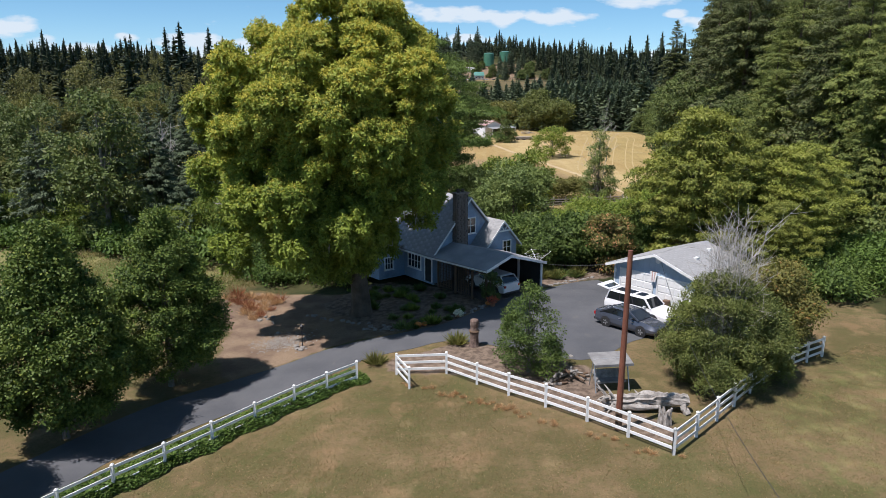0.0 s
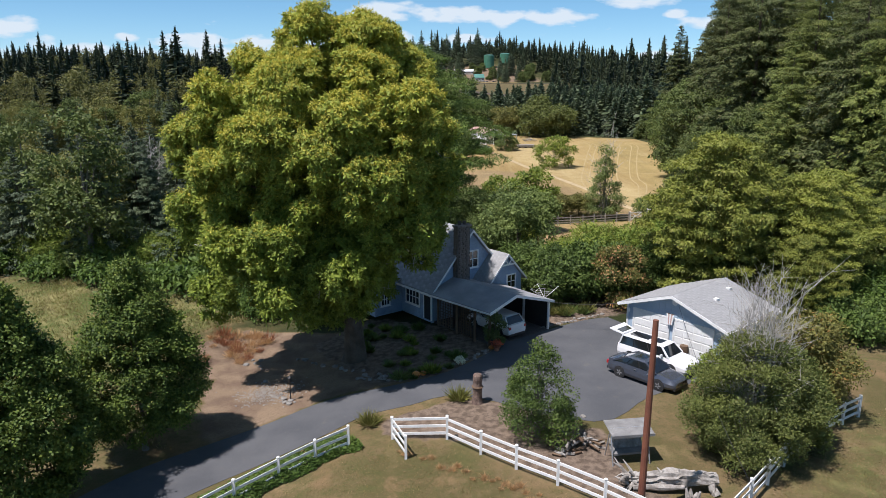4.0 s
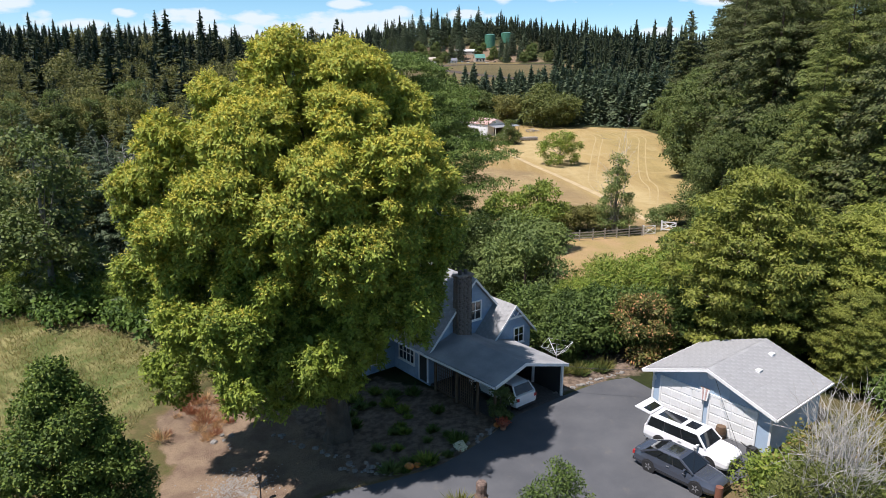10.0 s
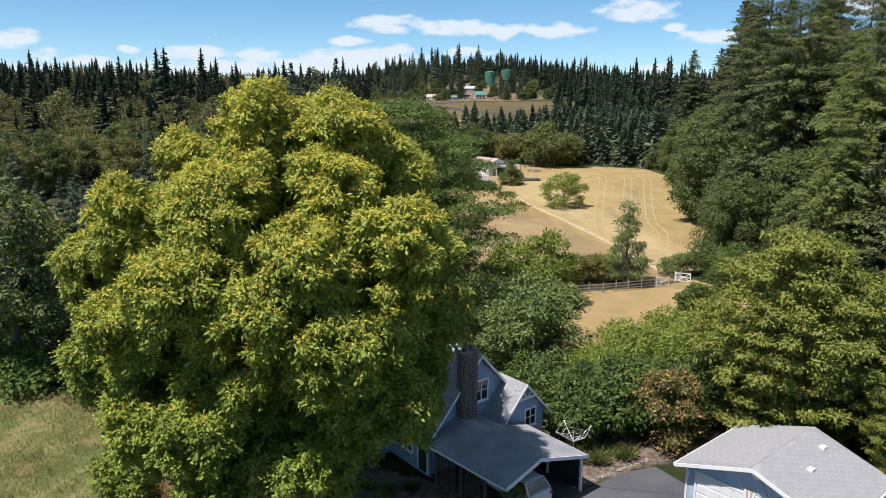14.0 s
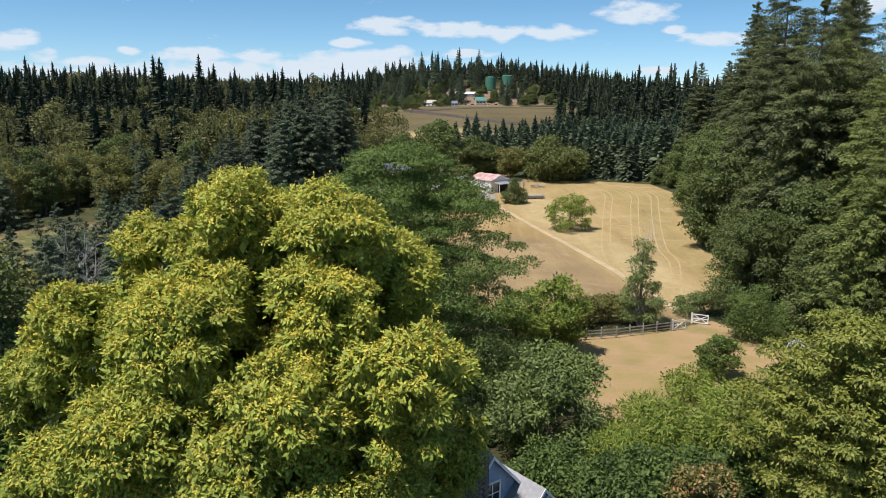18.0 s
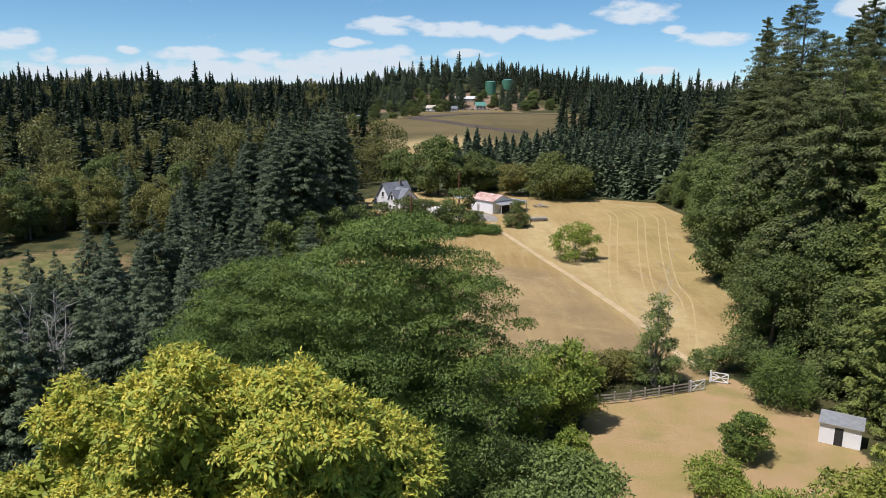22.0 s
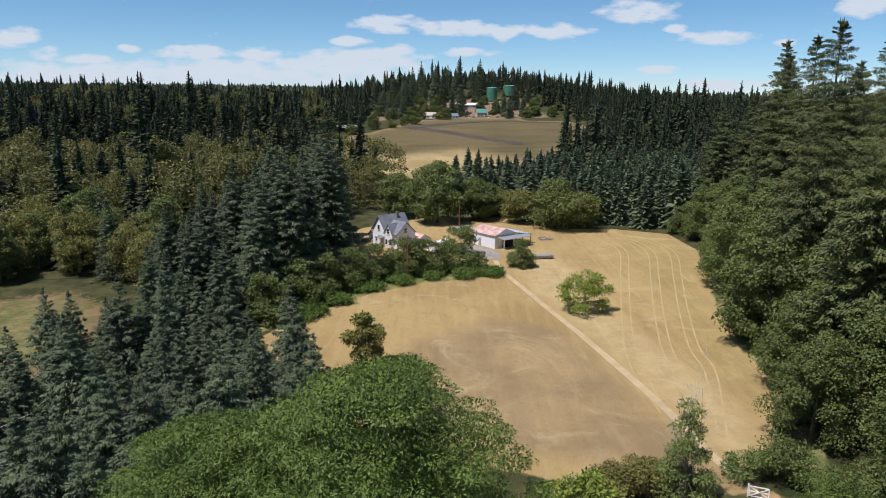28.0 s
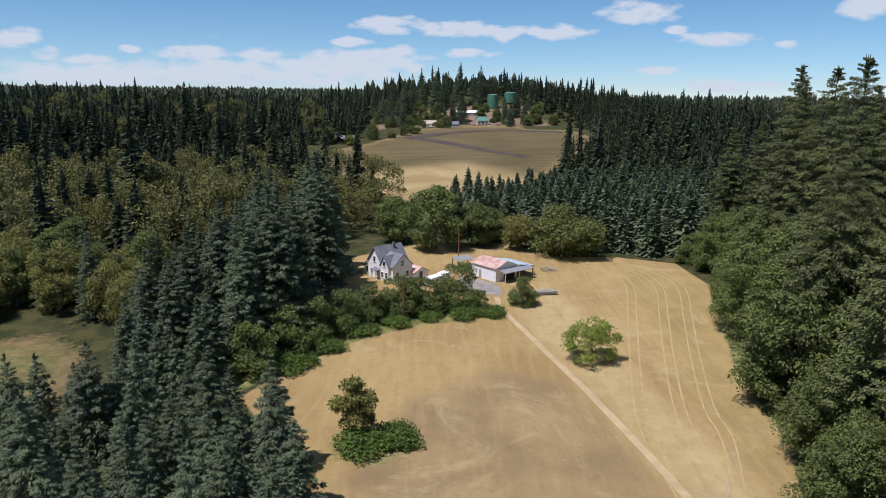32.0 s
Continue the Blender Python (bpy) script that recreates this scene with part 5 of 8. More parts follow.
GREY_ROOF = surf("slate_grey_roof", (.14, .15, .17), (.2, .21, .24), 0.6, 0.85, 0.4, 20)
GREEN_TANK = surf("green_painted_tank", (.05, .17, .1), (.08, .22, .14), 0.2, 0.5, 0.1, 5)
GREEN_ROOF = surf("green_metal_roof", (.07, .2, .16), (.11, .26, .21), 0.3, 0.5, 0.1, 8)
TAN_WALL = surf("tan_wall", (.4, .34, .27), (.5, .44, .36), 0.4, 0.8, 0.2, 10)


def glossy(name, colour, rough=0.25, coat=0.6, metal=0.0):
    n = Nodes(name)
    n.set("Base Color", n.mix(n.math("MULTIPLY", n.span(n.noise(1.4, 4), 0.4, 0.7), 0.25), colour, tuple(c * 0.8 for c in colour)))
    n.set("Roughness", rough), n.set("Coat Weight", coat), n.set("Coat Roughness", 0.06), n.set("Metallic", metal)
    return n.mat


PAINT_WHITE = glossy("white_car_paint", (.8, .8, .8), 0.3)
PAINT_GREY = glossy("dark_grey_car_paint", (.075, .085, .11), 0.25, 1.0, 0.35)
FADED_RED = surf("faded_red_cloth", (.5, .33, .3), (.6, .44, .4), 3, 0.85, 0.2, 30)
GLASS = glossy("dark_glass", (.012, .014, .016), 0.05, 1.0)
LAMP_RED = glossy("red_lamp_glass", (.4, .02, .02), 0.15, 1.0)
LAMP_CLEAR = glossy("clear_lamp_glass", (.22, .23, .25), 0.12, 1.0)
SOLAR = glossy("sunroof_glass", (.015, .017, .022), 0.06, 1.0)


# ---- building helpers ----
def window(parent, m, w, h, bars_x=1, bars_y=1, trim=WHITE):
    """A window whose outside looks along its local -y; m places the middle of its sill."""
    win = new("window")
    win.parent, win.matrix_basis = parent, m
    t = 0.09
    part("pane", Geo().box(-w / 2, w / 2, -0.015, 0.015, 0, h), GLASS, win)
    fr = Geo()
    for x0, x1, z0, z1 in ((-w / 2 - t, -w / 2, -t, h + t), (w / 2, w / 2 + t, -t, h + t), (-w / 2, w / 2, -t, 0), (-w / 2, w / 2, h, h + t)):
        fr.box(x0, x1, -0.06, 0.05, z0, z1)
    for i in range(1, bars_x + 1):
        x = -w / 2 + w * i / (bars_x + 1)
        fr.box(x - 0.035, x + 0.035, -0.035, 0.03, 0, h)
    for i in range(1, bars_y + 1):
        z = h * i / (bars_y + 1)
        fr.box(-w / 2, w / 2, -0.03, 0.03, z - 0.025, z + 0.025)
    part("frame", fr, trim, win)
    part("sill", Geo().box(-w / 2 - t - 0.04, w / 2 + t + 0.04, -0.12, 0.03, -t - 0.05, -t), trim, win)
    return win


def clapboards(parent, y0, y1, z0, z1, material, m, top=None, step=0.22):
    """Lapped boards on a wall that runs along local y and faces +x; top gives the end points at a height under a gable."""
    z = z0
    while z < z1 - 0.05:
        a, b = (y0, y1) if top is None else top(z + step * 0.5)
        if b - a > 0.15:
            part("board", Geo().hull([(0.0, a, z), (0.03, a, z), (0.012, a, z + step), (0, a, z + step)], [(0.0, b, z), (0.03, b, z), (0.012, b, z + step), (0, b, z + step)]), material, parent, m=m)
        z += step


STRIP = Geo().hull([(-0.49, 0, 0.0), (0.49, 0, 0.0), (0.49, 0, 0.028), (-0.49, 0, 0.028)], [(-0.49, 0.31, 0.004), (0.49, 0.31, 0.004), (0.49, 0.31, 0.012), (-0.49, 0.31, 0.012)]).mesh("shingle", SHINGLE)
STRIP_PALE = Geo().hull([(-0.336, 0, 0.0), (0.336, 0, 0.0), (0.336, 0, 0.016), (-0.336, 0, 0.016)], [(-0.336, 0.21, 0.004), (0.336, 0.21, 0.004), (0.336, 0.21, 0.01), (-0.336, 0.21, 0.01)]).mesh("shingle", SHINGLE_PALE)


def shingles(parent, eave, along, up, length, slope, mesh, wide=1.0, row=0.29):
    """Courses of shingle strips from the eave up a slope."""
    along, up = Vector(along).normalized(), Vector(up).normalized()
    nrm = along.cross(up)
    rot = Matrix((along, up, nrm)).transposed().to_4x4()
    rows, r = int(slope / row), np.random.default_rng(int(length * 100))
    for i in range(rows):
        for j in range(int(length / wide) + 1):
            k = (0.5 + j - 0.5 * (i % 2)) * wide
            if 0.3 * wide < k < length - 0.3 * wide:
                p = Vector(eave) + along * k + up * (row * i) + nrm * (0.004 + r.uniform(0, 0.006))
                part("shingle", mesh, None, parent, m=Matrix.Translation(p) @ rot)


def slab(a, b, c, d, thick):
    """A roof slab: four corners of its upper face, counted round."""
    up = (Vector(b) - Vector(a)).cross(Vector(d) - Vector(a)).normalized()
    if up.z < 0:
        up = -up
    return Geo().hull([Vector(p) - up * thick for p in (a, b, c, d)], [Vector(p) for p in (a, b, c, d)])


# ---- the blue house ----
def blue_house():
    t = thing("house", -0.93, 56.6, 0, -50.97, "blue clapboard cottage with grey shingles, white trim and stone chimney", "house")
    g = Geo().prism([(0.4, -0.1), (8.0, -0.1), (8.0, 2.75), (4.2, 6.75), (0.4, 2.75)], "x", -10.4, -0.3)
    part("wall", g, SIDING, t)
    slope = lambda z: (max(0.4, 0.4 + (z - 2.75) / 1.0526), min(8.0, 8.0 - (z - 2.75) / 1.0526))
    clapboards(t, 0.4, 8.0, 2.2, 6.5, SIDING, pose(-0.3, 0, 0), slope)
    clapboards(t, -10.4, -0.3, 0.0, 2.4, SIDING, pose(0, 0.4, 0, 0, 0, -90), lambda z: (-10.4, -0.3))
    roof = part("roof", slab((-10.9, -0.02, 2.42), (0.1, -0.02, 2.42), (0.1, 4.2, 6.98), (-10.9, 4.2, 6.98), 0.13), SHINGLE, t, "mottled grey shingles")
    part("roof", slab((-10.9, 8.42, 2.42), (-10.9, 4.2, 6.98), (0.1, 4.2, 6.98), (0.1, 8.42, 2.42), 0.13), SHINGLE, t)
    shingles(roof, (-10.9, -0.02, 2.42), (1, 0, 0), (0, 4.22, 4.56), 11.0, 6.2, STRIP)
    for y0, y1 in ((-0.04, 4.2), (8.44, 4.2)):
        part("barge_board", Geo().hull([(0.1, y0, 2.2), (0.14, y0, 2.2), (0.14, y0, 2.4), (0.1, y0, 2.4)], [(0.1, y1, 6.77), (0.14, y1, 6.77), (0.14, y1, 6.98), (0.1, y1, 6.98)]), WHITE, t)
    part("gutter", Geo().box(-10.9, 0.1, -0.14, -0.03, 2.24, 2.36), WHITE, t)
    part("ridge_cap", Geo().prism([(4.0, 6.8), (4.2, 7.02), (4.4, 6.8), (4.2, 6.9)], "x", -10.9, 0.12), SHINGLE, t)
    # upper window beside the chimney, paired window and door on the shady side
    window(t, pose(-0.26, 4.45, 3.85, 0, 0, 90), 1.0, 1.25, 1, 1)
    window(t, pose(-2.85, 0.36, 0.95), 1.7, 1.2, 3, 1)
    d = new("door")
    d.parent, d.matrix_basis = t, pose(-0.9, 0.36, 0.1)
    part("leaf", Geo().box(-0.42, 0.42, -0.03, 0.02, 0, 2.0), DARK, d)
    part("frame", Geo().box(-0.52, -0.42, -0.06, 0.03, 0, 2.1).box(0.42, 0.52, -0.06, 0.03, 0, 2.1).box(-0.42, 0.42, -0.06, 0.03, 2.0, 2.1), WHITE, d)
    # side wing
    part("side_wing", Geo().prism([(-2.3, -0.1), (0.45, -0.1), (0.45, 2.7), (-2.3, 2.15)], "x", -8.6, -4.4), SIDING, t)
    clapboards(t, -2.3, 0.4, 0.0, 2.2, SIDING, pose(-4.4, 0, 0), lambda z: (-2.3, 0.4))
    part("side_roof", slab((-8.9, -2.6, 2.16), (-4.15, -2.6, 2.16), (-4.15, 0.6, 2.86), (-8.9, 0.6, 2.86), 0.1), SHINGLE, t)
    window(t, pose(-4.36, -1.3, 0.75, 0, 0, 90), 0.75, 0.95, 2, 1)
    window(t, pose(-5.6, -2.34, 0.8), 0.9, 1.0, 1, 1)
    # front wing with its own gable
    part("front_wing", Geo().prism([(4.7, -0.1), (8.35, -0.1), (8.35, 2.85), (6.55, 4.75), (4.7, 2.85)], "x", -0.3, 1.4), SIDING, t)
    s2 = lambda z: (max(4.7, 4.7 + (z - 2.85) / 1.03), min(8.35, 8.35 - (z - 2.85) / 1.05))
    clapboards(t, 4.7, 8.35, 0.1, 4.6, SIDING, pose(1.4, 0, 0), s2)
    r2 = part("front_roof", slab((-3.4, 4.35, 2.62), (1.75, 4.35, 2.62), (1.75, 6.55, 4.95), (-3.4, 6.55, 4.95), 0.11), SHINGLE_PALE, t, "pale grey shingles")
    part("front_roof", slab((-3.4, 8.7, 2.62), (-3.4, 6.55, 4.95), (1.75, 6.55, 4.95), (1.75, 8.7, 2.62), 0.11), SHINGLE_PALE, t)
    shingles(r2, (-2.2, 4.35, 2.62), (1, 0, 0), (0, 2.2, 2.33), 3.9, 3.2, STRIP_PALE, 0.68, 0.2)
    for y0 in (4.33, 8.72):
        part("barge_board", Geo().hull([(1.75, y0, 2.42), (1.79, y0, 2.42), (1.79, y0, 2.6), (1.75, y0, 2.6)], [(1.75, 6.55, 4.75), (1.79, 6.55, 4.75), (1.79, 6.55, 4.96), (1.75, 6.55, 4.96)]), WHITE, t)
    part("collar_beam", Geo().box(1.72, 1.78, 5.75, 7.35, 4.0, 4.12), WHITE, t)
    part("bracket", Geo().bar((1.75, 6.55, 4.06), (1.75, 6.2, 4.5), 0.06), WHITE, t)
    part("bracket", Geo().bar((1.75, 6.55, 4.06), (1.75, 6.9, 4.5), 0.06), WHITE, t)
    window(t, pose(1.44, 7.15, 2.0, 0, 0, 90), 0.85, 1.05, 1, 1)
    # chimney
    ch = new("chimney")
    ch.parent = t
    part("core", Geo().prism([(2.42, -0.1), (3.68, -0.1), (3.62, 7.4), (2.48, 7.4)], "x", -0.26, 0.32), MORTAR, ch)
    r = np.random.default_rng(3)
    z = 2.5
    mesh = Geo().hull([(-0.17, 0, 0), (0.17, 0, 0), (0.16, 0, 0.15), (-0.15, 0, 0.14)], [(-0.15, -0.05, 0.02), (0.16, -0.05, 0.015), (0.14, -0.05, 0.13), (-0.14, -0.05, 0.125)]).mesh("stone", STONE)
    while z < 7.35:
        for y in np.arange(2.6, 3.6, 0.36):
            part("stone", mesh, None, ch, m=pose(0.33, y + r.uniform(-0.06, 0.06) + 0.1 * (int(z * 6) % 2), z, 0, 0, 90) @ Matrix.Diagonal((1, r.uniform(0.7, 1.6), 1, 1)))
        for x in (-0.1, 0.2):
            part("stone", mesh, None, ch, m=pose(x + r.uniform(-0.04, 0.04), 2.46, z, 0, 0, 0) @ Matrix.Diagonal((0.85, r.uniform(0.7, 1.4), 1, 1)))
        z += 0.165
    part("cap", Geo().box(-0.34, 0.42, 2.36, 3.74, 7.4, 7.52), STONE, ch)
    part("flue", Geo().lathe([(0.13, 0), (0.13, 0.28), (0.16, 0.3)], 10, (0.02, 2.8, 7.52)), MORTAR, ch)
    part("flue", Geo().lathe([(0.13, 0), (0.13, 0.24), (0.16, 0.26)], 10, (0.02, 3.3, 7.52)), MORTAR, ch)
    # car port
    cp = new("car_port")
    cp.parent = t
    part("roof_slope", slab((-0.28, -0.12, 2.46), (6.8, -0.12, 2.7), (6.8, 2.45, 3.52), (-0.28, 2.45, 3.34), 0.12), FELT, cp)
    part("roof_slope", slab((1.42, 2.45, 3.38), (6.8, 2.45, 3.52), (6.8, 6.45, 2.36), (1.42, 6.45, 2.36), 0.12), FELT, cp)
    part("roof_slope", slab((-0.28, 2.45, 3.34), (1.42, 2.45, 3.38), (1.42, 4.66, 2.74), (-0.28, 4.66, 2.72), 0.12), FELT, cp)
    part("fascia", Geo().hull([(6.8, -0.12, 2.5), (6.85, -0.12, 2.5), (6.85, -0.12, 2.71), (6.8, -0.12, 2.71)], [(6.8, 2.45, 3.32), (6.85, 2.45, 3.32), (6.85, 2.45, 3.53), (6.8, 2.45, 3.53)]), WHITE, cp)
    part("fascia", Geo().hull([(6.8, 6.45, 2.16), (6.85, 6.45, 2.16), (6.85, 6.45, 2.37), (6.8, 6.45, 2.37)], [(6.8, 2.45, 3.32), (6.85, 2.45, 3.32), (6.85, 2.45, 3.53), (6.8, 2.45, 3.53)]), WHITE, cp)
    part("gutter", Geo().bar((-0.2, -0.17, 2.36), (6.8, -0.17, 2.6), 0.1), WHITE, cp)
    for x, y, h in ((0.7, 0.15, 2.3), (2.9, 0.15, 2.4), (4.9, 0.15, 2.45), (6.5, 0.15, 2.5), (6.5, 6.2, 2.2), (3.9, 6.2, 2.2)):
        part("post", Geo().box(x - 0.07, x + 0.07, y - 0.07, y + 0.07, 0, h), BROWN_WOOD if y < 1 else WHITE, cp)
    part("beam", Geo().box(0.6, 6.6, 0.08, 0.22, 2.3, 2.46), BROWN_WOOD, cp)
    for x0, x1 in ((1.0, 2.4), (3.3, 4.6)):
        la = new("lattice")
        la.parent = cp
        for k in np.arange(x0, x1 + 0.01, 0.2):
            part("slat", Geo().box(k - 0.02, k + 0.02, 0.1, 0.13, 0.15, 2.25), BROWN_WOOD, la)
        for k in np.arange(0.2, 2.2, 0.22):
            part("slat", Geo().box(x0, x1, 0.135, 0.16, k - 0.02, k + 0.02), BROWN_WOOD, la)
    part("back_wall", Geo().box(-0.28, 6.3, 6.28, 6.36, 0, 2.1), DARK, cp)
    part("slab", Geo().box(-0.28, 6.6, 0.5, 6.2, -0.1, 0.035), MORTAR, cp)
    return t


blue_house()
vine = shrub("climbing_vine", 3.6, 51.6, 2.6, 0.75, LEAF_MAPLE, 300, 240, 10, 0.16, 0.09, "tangled vine climbing the car port corner post", "plant")


# ---- the garage ----
DOORS = (0.66, 3.98)


def garage():
    t = thing("garage", 13.6, 54.1, 0, -50.0, "pale blue double garage with white doors and grey shingle roof", "garage")
    w, dp, ev, pk = 7.7, 6.3, 2.77, 4.1
    part("wall", Geo().prism([(0, -0.1), (w, -0.1), (w, ev), (w / 2, pk - 0.12), (0, ev)], "y", 0.0, dp), SIDING_LIGHT, t)
    for i in range(16):
        x = 0.1 + i * 0.5
        part("batten", Geo().box(x - 0.02, x + 0.02, -0.03, 0, 2.45, min(pk - 0.3, ev - 0.1 + (min(x, w - x)) * 0.33)), SIDING_LIGHT, t)
    for side in (-1, 1):
        e = -0.45 if side < 0 else w + 0.45
        sl = part("roof", slab((e, -0.55, ev - 0.17), (e, dp + 0.4, ev - 0.17), (w / 2, dp + 0.4, pk), (w / 2, -0.55, pk), 0.1), SHINGLE_PALE, t, "pale grey shingles")
        upv = (w / 2 - e, 0, pk - ev + 0.17)
        ln = Vector(upv).length
        if side < 0:
            shingles(sl, (e, dp + 0.4, ev - 0.17), (0, -1, 0), upv, dp + 0.95, ln, STRIP_PALE, 0.68, 0.2)
        else:
            shingles(sl, (e, -0.55, ev - 0.17), (0, 1, 0), upv, dp + 0.95, ln, STRIP_PALE, 0.68, 0.2)
        part("barge_board", Geo().hull([(e, -0.6, ev - 0.37), (e, -0.55, ev - 0.37), (e, -0.55, ev - 0.17), (e, -0.6, ev - 0.17)], [(w / 2, -0.6, pk - 0.2), (w / 2, -0.55, pk - 0.2), (w / 2, -0.55, pk), (w / 2, -0.6, pk)]), WHITE, t)
        part("gutter", Geo().box(min(e, e + 0.1 * side), max(e, e + 0.1 * side), -0.55, dp + 0.4, ev - 0.33, ev - 0.2), WHITE, t)
    for x0 in DOORS:
        d = new("garage_door")
        d.parent = t
        for r in range(4):
            for c in range(4):
                part("panel", Geo().hull([(x0 + c * 0.7 + 0.01, -0.05, 0.05 + r * 0.55), (x0 + c * 0.7 + 0.69, -0.05, 0.05 + r * 0.55), (x0 + c * 0.7 + 0.69, -0.05, 0.59 + r * 0.55), (x0 + c * 0.7 + 0.01, -0.05, 0.59 + r * 0.55)],
                                         [(x0 + c * 0.7 + 0.06, -0.075, 0.1 + r * 0.55), (x0 + c * 0.7 + 0.64, -0.075, 0.1 + r * 0.55), (x0 + c * 0.7 + 0.64, -0.075, 0.54 + r * 0.55), (x0 + c * 0.7 + 0.06, -0.075, 0.54 + r * 0.55)]), WHITE, d)
        part("backing", Geo().box(x0, x0 + 2.8, -0.05, -0.01, 0.02, 2.25), WHITE, d)
        part("frame", Geo().box(x0 - 0.12, x0, -0.09, 0, 0, 2.37).box(x0 + 2.8, x0 + 2.92, -0.09, 0, 0, 2.37).box(x0, x0 + 2.8, -0.09, 0, 2.25, 2.37), WHITE, d)
    part("corner_board", Geo().box(-0.03, 0.1, -0.04, 0, 0, ev - 0.1), WHITE, t)
    part("corner_board", Geo().box(w - 0.1, w + 0.03, -0.04, 0, 0, ev - 0.1), WHITE, t)
    part("round_vent", Geo().tube([(w / 2, -0.05, 3.5), (w / 2, 0.0, 3.5)], [0.22, 0.22], 14), WHITE, t)
    for x, y in ((5.4, 2.6), (4.9, 5.2)):
        z = pk - (x - w / 2) * 0.34
        part("roof_vent", Geo().box(x - 0.12, x + 0.18, y - 0.2, y + 0.2, z - 0.1, z + 0.1), WHITE, t)
    part("wall_lamp", Geo().lathe([(0.05, 0), (0.09, 0.05), (0.07, 0.25), (0.02, 0.3)], 8, (0.2, -0.1, 1.95)), WHITE, t)
    return t


garage()


def banner():
    t = thing("banner", 15.85, 51.2, 1.9, -50, "small faded red and white striped banner hung between the garage doors", "banner")
    for i in range(5):
        part("stripe", Geo().hull([(-0.2 + i * 0.08, -0.1, 0), (-0.125 + i * 0.08, -0.1, 0), (-0.125 + i * 0.08, -0.12, 0), (-0.2 + i * 0.08, -0.12, 0)],
                                  [(-0.3 + i * 0.12, -0.05, 0.75), (-0.19 + i * 0.12, -0.05, 0.75), (-0.19 + i * 0.12, -0.07, 0.75), (-0.3 + i * 0.12, -0.07, 0.75)]), FADED_RED if i % 2 else WHITE, t)
    part("rod", Geo().bar((-0.34, -0.05, 0.77), (0.34, -0.05, 0.77), 0.03), BROWN_WOOD, t)


banner()


def dish(x, y, z, turn):
    t = thing("satellite_dish", x, y, z, turn, "pale grey satellite dish on a short mast behind the garage", "satellite dish")
    part("bowl", Geo().lathe([(0.05, 0), (0.25, 0.04), (0.42, 0.14), (0.43, 0.15), (0.24, 0.06), (0.03, 0.02)], 16), METAL, t, m=pose(0, 0, 1.4, 65, 0, 0))
    part("mast", Geo().tube([(0, 0.1, 0), (0, 0.1, 1.4)], [0.03, 0.03], 6), METAL, t)
    part("arm", Geo().bar((0, 0, 1.3), (0, -0.4, 1.45), 0.03), METAL, t)


dish(23.5, 57.4, 0, 20), dish(22.3, 58.6, 0, 60)


# ---- vehicles ----
def wheel(parent, x, y, r=0.34, w=0.22):
    side = 1 if y > 0 else -1
    t = new("wheel")
    t.parent, t.matrix_basis = parent, pose(x, y, r, 90 * side, 0, 0)
    part("tyre", Geo().lathe([(r * 0.62, -w / 2), (r * 0.94, -w / 2), (r, -w * 0.3), (r, w * 0.3), (r * 0.94, w / 2), (r * 0.62, w / 2)], 20), RUBBER, t)
    part("rim", Geo().lathe([(r * 0.64, -w * 0.4), (r * 0.64, -w * 0.46), (r * 0.5, -w * 0.36), (r * 0.2, -w * 0.42), (0.02, -w * 0.42)], 16), ALLOY, t)
    for k in range(5):
        a = k * 1.2566
        part("spoke", Geo().bar((0.05 * math.cos(a), 0.05 * math.sin(a), -w * 0.46), (r * 0.6 * math.cos(a), r * 0.6 * math.sin(a), -w * 0.44), 0.06, 0.03), ALLOY, t)


def loft(stations):
    """A body shell: each station is (x, half width, bottom, belt, shoulder half width)."""
    g = Geo()
    rings = []
    for x, hw, zb, zt, tw in stations:
        half = [(hw * 0.55, zb), (hw * 0.93, zb + 0.04), (hw, zb + 0.3 * (zt - zb)), (hw * 0.99, zb + 0.62 * (zt - zb)), (tw, zt - 0.03), (tw * 0.86, zt)]
        rings.append([(x, -y, z) for y, z in half] + [(x, y, z) for y, z in reversed(half)])
    k = len(rings[0])
    v = [p for r in rings for p in r]
    f = [(i * k + j, i * k + (j + 1) % k, (i + 1) * k + (j + 1) % k, (i + 1) * k + j) for i in range(len(rings) - 1) for j in range(k)]
    f += [tuple(range(k))[::-1], tuple((len(rings) - 1) * k + j for j in range(k))]
    return g.add(v, f)


def rounded(stations, sub=4):
    """More body stations, eased from one to the next."""
    s = np.array(stations)
    k = np.linspace(0, len(s) - 1, (len(s) - 1) * sub + 1)
    i = np.minimum(k.astype(int), len(s) - 2)
    f = (k - i)[:, None]
    p0, p1, p2, p3 = s[np.maximum(i - 1, 0)], s[i], s[i + 1], s[np.minimum(i + 2, len(s) - 1)]
    out = 0.5 * (2 * p1 + (p2 - p0) * f + (2 * p0 - 5 * p1 + 4 * p2 - p3) * f ** 2 + (3 * p1 - p0 - 3 * p2 + p3) * f ** 3)
    return [tuple(map(float, r)) for r in out]


